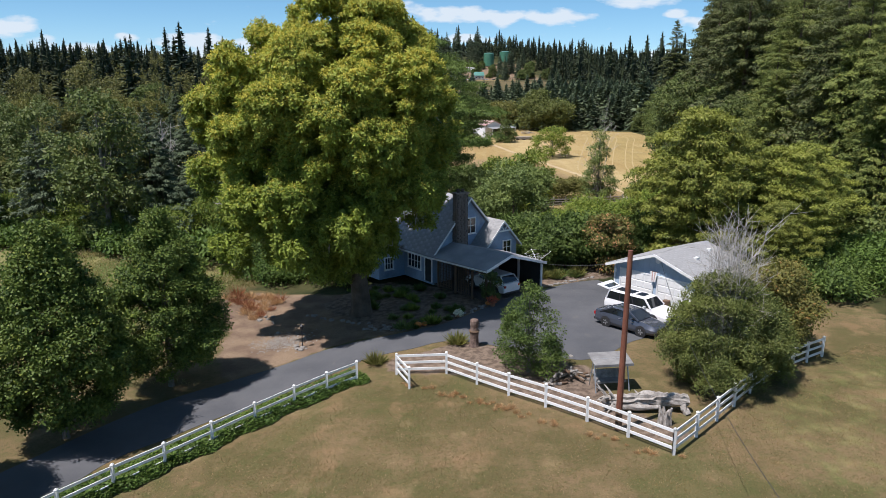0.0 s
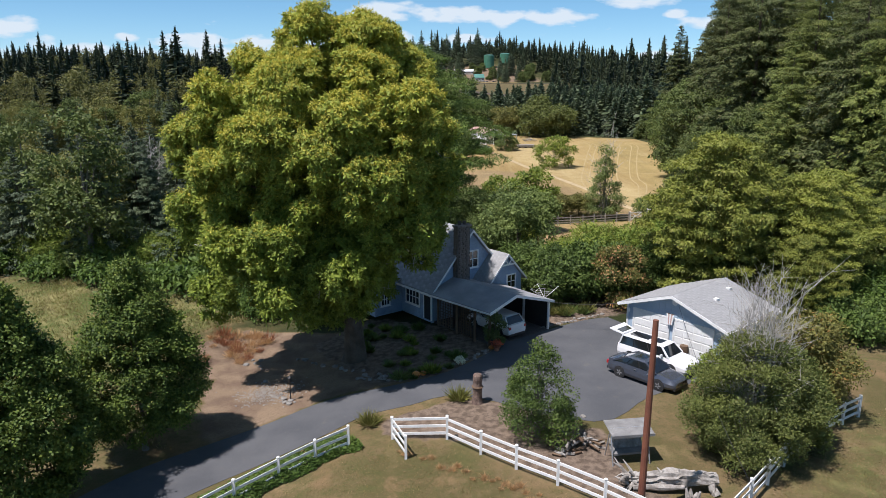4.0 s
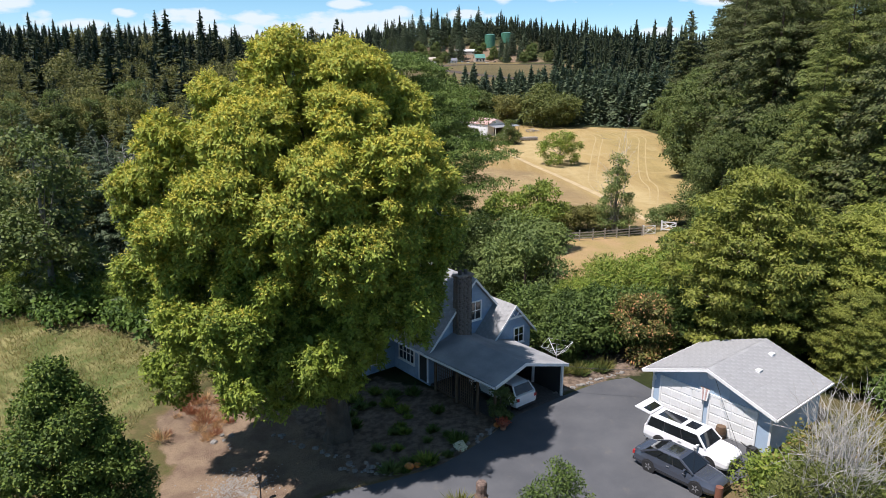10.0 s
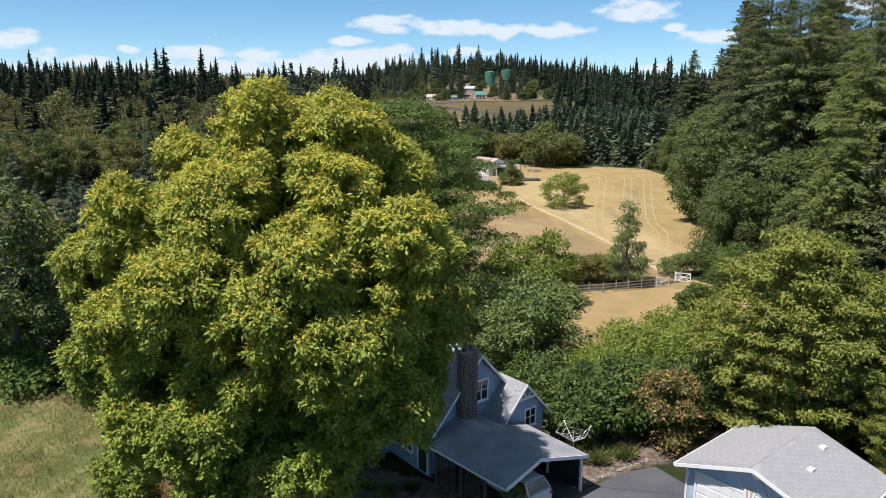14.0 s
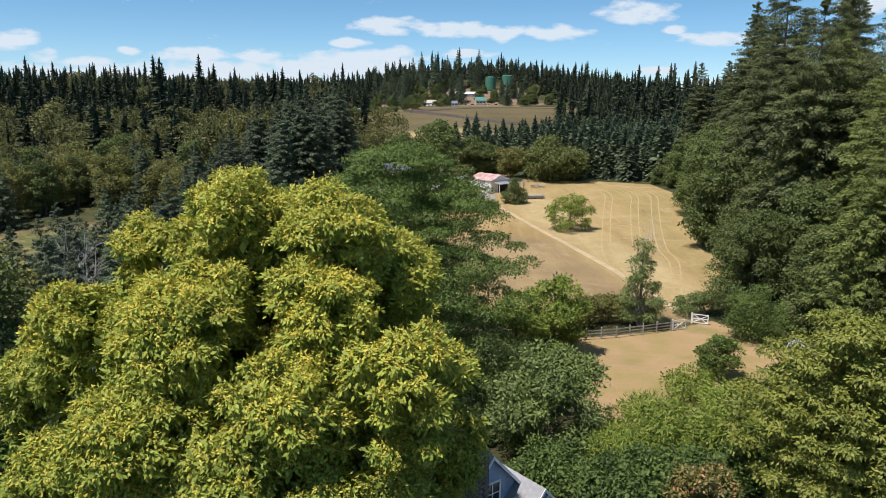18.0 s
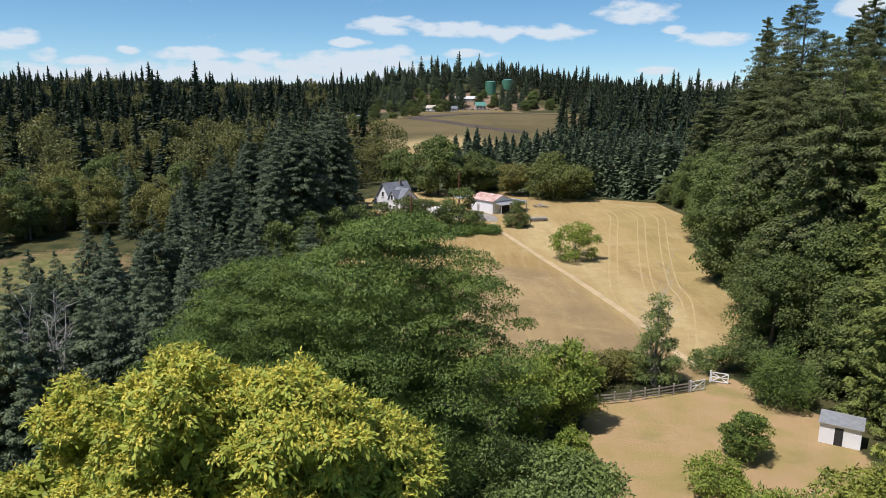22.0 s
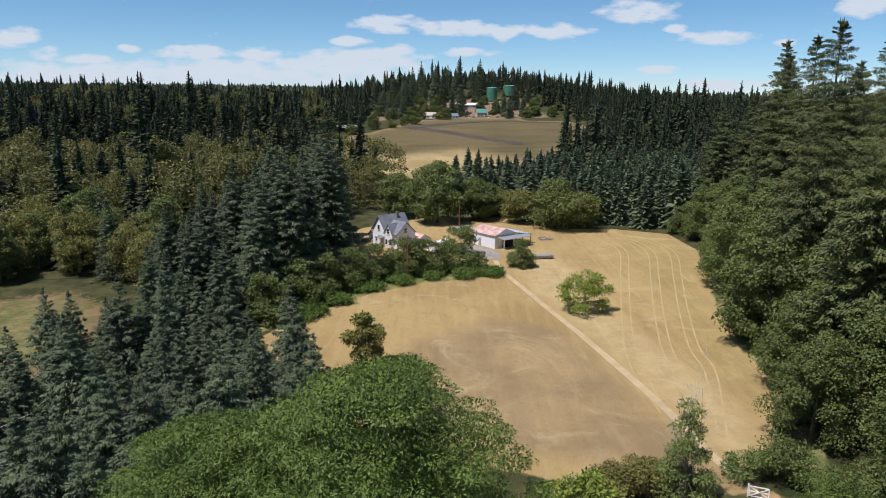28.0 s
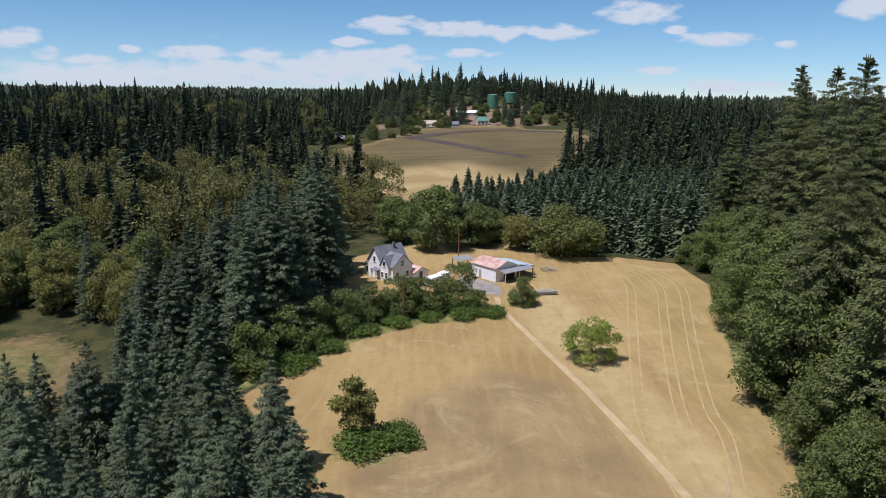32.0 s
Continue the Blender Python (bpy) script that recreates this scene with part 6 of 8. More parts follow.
def car(name, x, y, turn, paint, lower, cabin, roof, length, width, base, label, r=0.34, open_tail=False, sunroof=True, z=0.03):
    """lower: body stations; cabin: (x0, x1 at belt), (x0, x1 at roof), belt height, roof height. Its nose points along local +x."""
    t = thing(name, x, y, z, turn, label, "car")
    part("body", loft(rounded(lower)), paint, t, smooth_on=False)
    (b0, b1), (r0, r1), zb, zr = cabin
    hb, hr = width / 2 * 0.9, width / 2 * 0.72
    glass = new("glasshouse")
    glass.parent = t
    inset = 0.02
    a = [(b0, -hb, zb), (b1, -hb, zb), (b1, hb, zb), (b0, hb, zb)]
    b = [(r0, -hr, zr), (r1, -hr, zr), (r1, hr, zr), (r0, hr, zr)]
    part("inside", Geo().hull([(p[0] * 0.97, p[1] * 0.96, p[2]) for p in a], [(p[0] * 0.97, p[1] * 0.96, p[2]) for p in b]), DARK, glass)

    def pane(nm, p, q, s, u):
        p, q, s, u = (Vector(k) for k in (p, q, s, u))
        c = (p + q + s + u) / 4
        nr = (q - p).cross(u - p).normalized()
        nr = nr if nr.dot(c - Vector((0, 0, zb * 0.6))) > 0 else -nr
        sh = [c + (k - c) * 0.94 for k in (p, q, s, u)]
        part(nm, Geo().hull([k - nr * 0.005 for k in sh], [k + nr * 0.012 for k in sh]), GLASS, glass)
    pane("windscreen", a[1], a[2], b[2], b[1])
    pane("rear_window", a[3], a[0], b[0], b[3])
    for s in (0, 1):
        p0, p1, q0, q1 = (a[0], a[1], b[0], b[1]) if s == 0 else (a[3], a[2], b[3], b[2])
        cuts = (0, 0.3, 0.62, 1.0)
        for k in range(3):
            lo = lambda f: Vector(p0).lerp(Vector(p1), f)
            hi = lambda f: Vector(q0).lerp(Vector(q1), f)
            pane("side_window", lo(cuts[k]), lo(cuts[k + 1]), hi(cuts[k + 1]), hi(cuts[k]))
    for p, q in zip(a, b):
        part("pillar", Geo().bar(p, q, 0.09), paint, t)
    part("roof", Geo().hull([(r0 - 0.08, -hr - 0.03, zr - 0.03), (r1 + 0.08, -hr - 0.03, zr - 0.03), (r1 + 0.08, hr + 0.03, zr - 0.03), (r0 - 0.08, hr + 0.03, zr - 0.03)],
                            [(r0 + 0.1, -hr * 0.86, zr + 0.06), (r1 - 0.15, -hr * 0.86, zr + 0.06), (r1 - 0.15, hr * 0.86, zr + 0.06), (r0 + 0.1, hr * 0.86, zr + 0.06)]), paint, t)
    if sunroof:
        part("sunroof", Geo().box(r1 - 0.95, r1 - 0.3, -hr * 0.55, hr * 0.55, zr + 0.061, zr + 0.075), SOLAR, t)
    f, k = lower[-1], lower[0]
    for s in (-1, 1):
        part("headlight", Geo().hull([(length / 2 - 0.32, s * width * 0.30, f[3] - 0.22), (length / 2 - 0.1, s * width * 0.28, f[3] - 0.24), (length / 2 - 0.36, s * width * 0.46, f[3] - 0.2)],
                                     [(length / 2 - 0.4, s * width * 0.30, f[3] - 0.03), (length / 2 - 0.13, s * width * 0.27, f[3] - 0.06), (length / 2 - 0.5, s * width * 0.47, f[3] - 0.02)]), LAMP_CLEAR, t)
        part("tail_light", Geo().box(-length / 2 - 0.015, -length / 2 + 0.12, s * width * 0.4 - 0.1, s * width * 0.4 + 0.1, k[3] - 0.28, k[3] - 0.08), LAMP_RED, t)
        part("mirror", Geo().hull([(b1 - 0.5, s * width * 0.47, zb + 0.02), (b1 - 0.36, s * width * 0.47, zb + 0.02), (b1 - 0.36, s * width * 0.47, zb + 0.16), (b1 - 0.5, s * width * 0.47, zb + 0.16)],
                                  [(b1 - 0.47, s * width * 0.58, zb + 0.04), (b1 - 0.38, s * width * 0.58, zb + 0.04), (b1 - 0.38, s * width * 0.58, zb + 0.15), (b1 - 0.47, s * width * 0.58, zb + 0.15)]), paint, t)
        for j in (0, 1):
            part("door_handle", Geo().box(-0.35 + j * 0.95, -0.17 + j * 0.95, s * width * 0.495 - 0.015, s * width * 0.495 + 0.015, zb - 0.16, zb - 0.12), ALLOY, t)
        part("side_trim", Geo().box(-base / 2 + 0.4, base / 2 - 0.4, s * width * 0.485 - 0.02, s * width * 0.485 + 0.02, 0.24, 0.34), PLASTIC, t)
        for xx in (-base / 2, base / 2):
            part("wheel_arch", Geo().tube([(xx, s * (width / 2 - 0.2), r), (xx, s * (width / 2 + 0.004), r)], [r + 0.08, r + 0.08], 18), PLASTIC, t)
            wheel(t, xx, s * (width / 2 - 0.09), r)
    part("grille", Geo().box(length / 2 - 0.06, length / 2 + 0.01, -width * 0.24, width * 0.24, 0.42, 0.62), PLASTIC, t)
    part("bumper", Geo().box(length / 2 - 0.1, length / 2 + 0.025, -width * 0.4, width * 0.4, 0.22, 0.36), PLASTIC, t)
    part("bumper", Geo().box(-length / 2 - 0.025, -length / 2 + 0.1, -width * 0.42, width * 0.42, 0.26, 0.42), PLASTIC, t)
    part("number_plate", Geo().box(-length / 2 - 0.035, -length / 2 - 0.01, -0.2, 0.2, 0.6, 0.72), WHITE, t)
    if open_tail:
        tg = new("tailgate")
        tg.parent = t
        part("panel", Geo().hull([(r0 - 0.05, -hr, zr + 0.02), (r0 - 0.05, hr, zr + 0.02), (r0 - 0.05, hr, zr + 0.1), (r0 - 0.05, -hr, zr + 0.1)],
                                 [(r0 - 1.0, -hb, zr + 0.22), (r0 - 1.0, hb, zr + 0.22), (r0 - 1.0, hb, zr + 0.28), (r0 - 1.0, -hb, zr + 0.28)]), paint, tg)
        part("pane", Geo().hull([(r0 - 0.15, -hr * 0.8, zr + 0.125), (r0 - 0.15, hr * 0.8, zr + 0.125), (r0 - 0.6, hr * 0.85, zr + 0.21), (r0 - 0.6, -hr * 0.85, zr + 0.21)],
                                [(r0 - 0.15, -hr * 0.8, zr + 0.14), (r0 - 0.15, hr * 0.8, zr + 0.14), (r0 - 0.6, hr * 0.85, zr + 0.225), (r0 - 0.6, -hr * 0.85, zr + 0.225)]), GLASS, tg)
    return t


SEDAN = [(-2.43, .72, .34, .92, .62), (-2.25, .86, .22, 1.02, .74), (-1.4, .92, .17, 1.04, .8), (0.0, .92, .16, .98, .82), (1.0, .92, .17, .96, .8), (1.9, .9, .2, .86, .74), (2.3, .8, .24, .76, .64), (2.45, .66, .32, .66, .55)]
BOXY = [(-2.56, .86, .4, 1.06, .8), (-2.45, .94, .28, 1.1, .88), (-1.2, .96, .24, 1.1, .9), (0.4, .96, .24, 1.08, .9), (1.2, .96, .24, 1.08, .88), (2.1, .95, .26, 1.02, .84), (2.45, .9, .3, .9, .8), (2.56, .8, .36, .8, .7)]
SUV = [(-2.36, .8, .42, 1.06, .72), (-2.2, .92, .3, 1.12, .84), (-1.0, .95, .26, 1.1, .88), (0.5, .95, .26, 1.06, .88), (1.4, .95, .27, 1.02, .84), (2.0, .92, .3, .94, .78), (2.36, .76, .38, .78, .64)]
HEAD = -48.6
car("sedan", 12.85, 46.05, HEAD, PAINT_GREY, SEDAN, ((-1.95, 1.15), (-1.05, 0.3), 0.97, 1.4), None, 4.88, 1.84, 2.78, "dark grey four-door sedan parked on the asphalt court", 0.33)
flex = car("station_wagon", 14.25, 48.4, HEAD, PAINT_WHITE, BOXY, ((-2.45, 1.25), (-2.3, 0.65), 1.08, 1.66), None, 5.13, 1.93, 2.99, "boxy white station wagon with dark roof glass and open tailgate", 0.36, True)
part("roof_glass", Geo().box(-2.0, -0.55, -0.42, 0.42, 1.722, 1.735), SOLAR, flex)
car("white_suv", 3.95, 55.25, 129.0, PAINT_WHITE, SUV, ((-2.2, 1.0), (-1.75, 0.2), 1.06, 1.62), None, 4.75, 1.9, 2.8, "white crossover parked nose-in under the car port", 0.36, False, False, 0.04)


# ---- white rail fences ----
def fence(points, rails, label, post_h=1.3, name="rail_fence", material=None, r=0.055, drop=0.0):
    mat = material or WHITE
    t = thing(name, points[0][0], points[0][1], ground_at(*points[0]), 0, label, "fence")
    o = Vector((points[0][0], points[0][1], ground_at(*points[0])))
    rel = [Vector((x, y, ground_at(x, y))) - o for x, y in points]
    for p in rel:
        part("post", Geo().box(p.x - 0.065, p.x + 0.065, p.y - 0.065, p.y + 0.065, p.z - 0.2, p.z + post_h).hull(
            [(p.x - 0.08, p.y - 0.08, p.z + post_h), (p.x + 0.08, p.y - 0.08, p.z + post_h), (p.x + 0.08, p.y + 0.08, p.z + post_h), (p.x - 0.08, p.y + 0.08, p.z + post_h)],
            [(p.x - 0.02, p.y - 0.02, p.z + post_h + 0.06), (p.x + 0.02, p.y - 0.02, p.z + post_h + 0.06), (p.x + 0.02, p.y + 0.02, p.z + post_h + 0.06), (p.x - 0.02, p.y + 0.02, p.z + post_h + 0.06)]), mat, t)
    for p, q in zip(rel, rel[1:]):
        for h in rails:
            part("rail", Geo().bar(p + Vector((0, 0, h)), q + Vector((0, 0, h)), 0.045, 0.14), mat, t)
    return t


RAILS = (0.32, 0.74, 1.16)
fence([(0.2, 38.6), (1.9, 36.9), (3.55, 35.45), (5.35, 34.05), (7.2, 32.45), (8.85, 30.85), (10.5, 29.2)], RAILS, "white three-rail fence round the front bed")
fence([(0.2, 38.7), (-2.75, 39.1), (-1.9, 36.9)], RAILS, "white three-rail fence end turning back at the drive")
fence([(10.5, 29.2), (12.1, 30.85), (13.7, 32.5), (15.2, 34.1), (16.7, 35.7), (18.1, 37.1), (19.4, 38.2), (20.7, 39.2), (22.0, 40.1), (23.4, 41.0)], RAILS, "white three-rail fence along the side lawn")
fence([(-5.05, 38.65), (-6.62, 37.5), (-8.2, 36.1), (-9.95, 34.4), (-11.65, 32.55), (-13.3, 30.6), (-14.9, 28.7), (-16.35, 26.7), (-17.8, 24.7), (-19.2, 22.7), (-20.6, 20.7), (-22, 18.7)], RAILS, "white rail fence beside the drive with ivy at its foot")


def ivy_strip(points, seed, inner, outer, high=0.42):
    """A mat of ivy along a line, reaching further on one side than on the other."""
    rng = np.random.default_rng(seed)
    out = []
    for (x0, y0), (x1, y1) in zip(points, points[1:]):
        ln = math.hypot(x1 - x0, y1 - y0)
        n = int(ln * 1150)
        s = rng.uniform(0, 1, n)
        dx, dy = x1 - x0, y1 - y0
        u = rng.uniform(-1, 1, n)
        wob = 0.8 + 0.25 * np.sin(s * ln * 1.7 + x0) + 0.12 * np.sin(s * ln * 4.3)
        off = np.where(u > 0, u * outer, u * inner * wob)
        x, y = x0 + dx * s + dy / ln * off, y0 + dy * s - dx / ln * off
        bulge = high * (1 - u * u) * (0.65 + 0.45 * np.sin(2.3 * x + y) * np.sin(2.9 * y)) + 0.08
        z = rng.uniform(0.15, 1, n) ** 0.5 * bulge + land(x, y)
        out.append(leaves(np.stack([x, y, z], -1), rng.normal(size=(n, 3)) * (1, 1, 0.5) + (0, 0, 0.3), rng.uniform(0.09, 0.18, n), rng.uniform(0.08, 0.15, n), rng, np.tile((0.0, 0.0, 1.0), (n, 1))))
    ob = new("ivy", quads("ivy", np.concatenate(out), IVY))
    tagged(ob, "dark green ivy growing along the foot of the white fence", "ivy", kind="stuff")


ivy_strip([(-4.6, 38.9), (-6.62, 37.5), (-8.2, 36.1), (-9.95, 34.4), (-11.65, 32.55), (-13.3, 30.6), (-14.9, 28.7), (-17.8, 24.7), (-22, 18.7)], 61, 0.6, 1.9)


# ---- things in the front bed ----
pole = thing("old_pole", 8.55, 31.6, 0, 0, "tall bare red-brown timber pole behind the white fence", "pole")
part("shaft", Geo().tube([(0, 0, -0.3), (0.0, 0, 1.2), (0.03, 0.02, 4.5), (0.08, 0.02, 9.0)], [0.17, 0.155, 0.14, 0.115], 12), RED_WOOD, pole)
part("sleeve", Geo().tube([(0, 0, 0), (0, 0, 1.15)], [0.175, 0.165], 12), BROWN_WOOD, pole)

STUMP_WOOD = surf("weathered_brown_stump", (.1, .065, .05), (.24, .17, .135), 4, 0.9, 0.9, 14)
stump = thing("carved_stump", 2.0, 42.8, 0, 0, "weathered grey-brown upright stump standing in the bark bed", "stump")
part("trunk", Geo().lathe([(0.36, -0.05), (0.3, 0.15), (0.27, 0.6), (0.29, 1.0), (0.25, 1.25), (0.29, 1.5), (0.27, 1.72), (0.22, 1.8)], 11), STUMP_WOOD, stump)
part("ledge", Geo().lathe([(0.3, 0.95), (0.36, 1.02), (0.3, 1.1)], 9), BROWN_WOOD, stump)


def knotty(points, radii, seed, n=10):
    rng = np.random.default_rng(seed)
    g = Geo().tube(points, radii, n)
    g.v = [tuple(np.array(p) + rng.normal(size=3) * 0.06 * max(radii)) for p in g.v]
    return g


def driftwood(path, radii, seed, sides=18, sub=5):
    """A weathered log: deep flutes that wind along it, hollows and broken edges."""
    r = np.random.default_rng(seed)
    pts, rad = [], []
    for i in range(len(path) - 1):
        for k in range(sub):
            f = k / sub
            pts.append(tuple(np.array(path[i]) * (1 - f) + np.array(path[i + 1]) * f + r.normal(size=3) * 0.012))
            rad.append((radii[i] * (1 - f) + radii[i + 1] * f) * r.uniform(0.93, 1.07))
    pts.append(path[-1]), rad.append(radii[-1])
    g = Geo().tube(pts, rad, sides)
    flute = r.uniform(0.72, 1.12, sides)
    out = []
    for i, p in enumerate(g.v):
        c = np.array(pts[i // sides])
        k = flute[(i + i // sides // 4) % sides] * r.uniform(0.9, 1.08)
        out.append(tuple(c + (np.array(p) - c) * k))
    g.v = out
    return g


log = thing("driftwood_log", 10.5, 33.7, 0, -6, "big silver-grey driftwood log with a torn root end", "log")
part("trunk", driftwood([(-2.1, 0.15, 0.42), (-1.2, 0.05, 0.5), (0.0, 0, 0.58), (1.1, 0.05, 0.62), (2.1, 0.1, 0.58)], [0.2, 0.34, 0.4, 0.36, 0.3], 1), GREY_WOOD, log)
part("slab", driftwood([(-1.7, -0.25, 0.2), (-0.6, -0.32, 0.32), (0.6, -0.3, 0.34)], [0.14, 0.22, 0.1], 8, 10, 4), GREY_WOOD, log)
part("slab", driftwood([(-0.9, 0.2, 0.72), (0.1, 0.22, 0.86), (1.2, 0.1, 0.82)], [0.06, 0.16, 0.05], 9, 9, 4), GREY_WOOD, log)
part("stub", driftwood([(1.75, 0.0, 0.5), (1.85, -0.15, 0.22), (2.0, -0.3, -0.02)], [0.26, 0.22, 0.24], 2, 10, 3), GREY_WOOD, log)
rq = np.random.default_rng(15)
for i in range(15):
    a = rq.uniform(-1.2, 1.5)
    p = np.array((-1.5 - rq.uniform(0, 0.5), rq.uniform(-0.25, 0.3), rq.uniform(0.25, 0.6)))
    q = p + np.array((-rq.uniform(0.2, 0.75), rq.normal() * 0.4, 0.45 * a))
    q[2] = max(q[2], 0.03)
    part("root", driftwood([tuple(p), tuple((p + q) / 2 + rq.normal(size=3) * 0.06), tuple(q)], [0.1, 0.065, 0.02], 30 + i, 6, 2), GREY_WOOD, log)
for i in range(8):
    p = np.array((rq.uniform(-1.0, 1.9), rq.uniform(-0.15, 0.15), 0.85))
    part("splinter", driftwood([tuple(p), tuple(p + (rq.uniform(-0.3, 0.3), rq.normal() * 0.12, rq.uniform(0.08, 0.3)))], [0.07, 0.015], 60 + i, 6, 2), GREY_WOOD, log)
st2 = thing("old_stump", 11.0, 32.2, 0, 30, "split grey stump with splintered top behind the fence", "stump")
for i in range(6):
    a = i * 1.05
    part("splinter", knotty([(0.22 * math.cos(a), 0.22 * math.sin(a), 0), (0.2 * math.cos(a), 0.2 * math.sin(a), 0.5), (0.3 * math.cos(a), 0.3 * math.sin(a), 0.7 + 0.1 * (i % 3))], [0.16, 0.12, 0.04], 20 + i, 6), GREY_WOOD, st2)


def swing_seat(x, y, turn):
    t = thing("garden_swing", x, y, 0, turn, "garden swing seat with a faded grey canopy and metal frame", "swing seat")
    for sx in (-0.95, 0.95):
        part("leg", Geo().bar((sx, -0.55, 0), (sx, 0, 1.75), 0.05), METAL, t)
        part("leg", Geo().bar((sx, 0.55, 0), (sx, 0, 1.75), 0.05), METAL, t)
        part("hanger", Geo().bar((sx * 0.85, 0, 1.7), (sx * 0.85, -0.1, 0.55), 0.025), METAL, t)
    part("top_bar", Geo().bar((-0.97, 0, 1.75), (0.97, 0, 1.75), 0.05), METAL, t)
    part("canopy", Geo().hull([(-1.1, -0.6, 1.62), (1.1, -0.6, 1.62), (1.1, 0.65, 1.85), (-1.1, 0.65, 1.85)], [(-1.08, -0.58, 1.66), (1.08, -0.58, 1.66), (1.08, 0.63, 1.9), (-1.08, 0.63, 1.9)]), CANVAS, t)
    part("canopy_edge", Geo().box(-1.1, 1.1, -0.63, -0.6, 1.52, 1.66), CANVAS, t)
    part("seat", Geo().box(-0.85, 0.85, -0.35, 0.2, 0.45, 0.55), CANVAS, t)
    part("backrest", Geo().hull([(-0.85, 0.2, 0.5), (0.85, 0.2, 0.5), (0.85, 0.26, 0.5), (-0.85, 0.26, 0.5)], [(-0.85, 0.4, 0.98), (0.85, 0.4, 0.98), (0.85, 0.46, 0.98), (-0.85, 0.46, 0.98)]), GREY_WOOD, t)


swing_seat(9.2, 36.4, 8)
rng = np.random.default_rng(77)
pile = thing("wood_pile", 7.0, 37.6, 0, 20, "heap of dark split firewood and old branches in the bark bed", "wood pile")
for i in range(34):
    a, z = rng.uniform(0, 6.28), 0.08 + 0.6 * rng.uniform() ** 1.6
    p = Vector((rng.normal() * 0.75 * (1 - z * 0.7), rng.normal() * 0.4 * (1 - z * 0.6), z))
    d = Vector((math.cos(a), math.sin(a), rng.uniform(-0.25, 0.25))) * rng.uniform(0.2, 0.45)
    part("split_log", Geo().tube([p - d, p + d], [0.075, 0.065], 5), GREY_WOOD if i % 3 else BROWN_WOOD, pile)


def rock(x, y, s, seed, label="pale rounded stone at the edge of the bed", z=0.0):
    r = np.random.default_rng(seed)
    bm = bmesh.new()
    bmesh.ops.create_icosphere(bm, subdivisions=1, radius=s)
    for v in bm.verts:
        v.co = v.co * r.uniform(0.75, 1.2)
        v.co.z *= 0.6
    m = bpy.data.meshes.new("stone")
    bm.to_mesh(m)
    bm.free()
    m.materials.append(ROCK)
    o = new("stone", m)
    o.matrix_basis = pose(x, y, ground_at(x, y) + z + 0.15 * s, 0, 0, r.uniform(0, 360))
    return tagged(o, label, "stone", "stones edging the garden")


rock(-14.2, 52.0, 0.26, 399)
for i, (x, y) in enumerate([(-13.6, 52.2), (-13.1, 51.6), (-13.9, 52.8), (-13.3, 52.7), (-12.9, 51.2), (-12.0, 48.8), (-9.3, 45.2), (-9.9, 45.3), (-9.6, 45.0), (-10.1, 45.8), (7.9, 41.0)]):
    rock(x, y, rng.uniform(0.1, 0.24), 400 + i)
line = [(-5.4, 47.6), (-2.6, 46.6), (0.2, 47.8), (2.6, 50.0), (3.9, 51.4)]
for i in range(46):
    k = i / 45 * 3.999
    j = int(k)
    x, y = (np.array(line[j]) * (1 - k + j) + np.array(line[j + 1]) * (k - j)) + rng.normal(0, 0.12, 2) + (-0.15, 0.2)
    rock(x, y, rng.uniform(0.09, 0.2), 500 + i)
line = [(-10.5, 52.6), (-8, 50.6), (-5, 48.2), (-3, 47.4)]
for i in range(26):
    k = i / 25 * 2.999
    j = int(k)
    x, y = np.array(line[j]) * (1 - k + j) + np.array(line[j + 1]) * (k - j) + rng.normal(0, 0.15, 2)
    rock(x, y, rng.uniform(0.1, 0.24), 600 + i)
line = [(7.6, 55.6), (9.5, 56.9), (11.2, 58.0), (13.0, 59.0)]
for i in range(24):
    k = i / 23 * 2.999
    j = int(k)
    x, y = np.array(line[j]) * (1 - k + j) + np.array(line[j + 1]) * (k - j) + rng.normal(0, 0.1, 2)
    rock(x, y, rng.uniform(0.1, 0.2), 700 + i, "small kerb stone along the court")


def tuft(name, x, y, h, r, mat, seed, label, n=260, category="plant", w=0.03):
    q = np.random.default_rng(seed)
    a = q.uniform(0, 6.28, n)
    k = np.sqrt(q.uniform(0, 1, n))
    p = np.stack([k * r * 0.35 * np.cos(a), k * r * 0.35 * np.sin(a), np.zeros(n)], -1)
    axis = np.stack([np.cos(a) * k * r, np.sin(a) * k * r, h * (1.1 - 0.6 * k)], -1) + q.normal(size=(n, 3)) * 0.12 * h
    o = new(name, quads(name, leaves(p, axis, np.linalg.norm(axis, axis=1) * q.uniform(0.6, 1.1, n), np.full(n, w), q), mat))
    o.matrix_basis = pose(x, y, ground_at(x, y), 0, 0, q.uniform(0, 360))
    return tagged(o, label, category)


STRAW = foliage("straw_blades", (.3, .2, .1), (.46, .34, .17), each=0.2)
RUSSET = foliage("russet_stems", (.17, .07, .035), (.3, .14, .07), each=0.1)
clumps = [tuft("grass_clump", -4.2, 41.1, 0.9, 0.8, LEAF_OLIVE, 31, "spiky olive grass clump", 320, "plant", 0.05), tuft("garden_plant", -0.8, 47.6, 0.8, 0.7, LEAF_BRIGHT, 32, "leafy green perennial in the garden bed", 260, "plant", 0.08),
          tuft("garden_plant", -2.8, 47.0, 0.7, 0.7, LEAF_GREY, 33, "grey-green perennial in the garden bed", 260, "plant", 0.07), tuft("garden_plant", 1.0, 49.6, 0.8, 0.6, LEAF_LAUREL, 34, "dark green perennial in the garden bed", 240, "plant", 0.09)]
again(clumps[0], 0.9, 43.3, 1.0, 60)
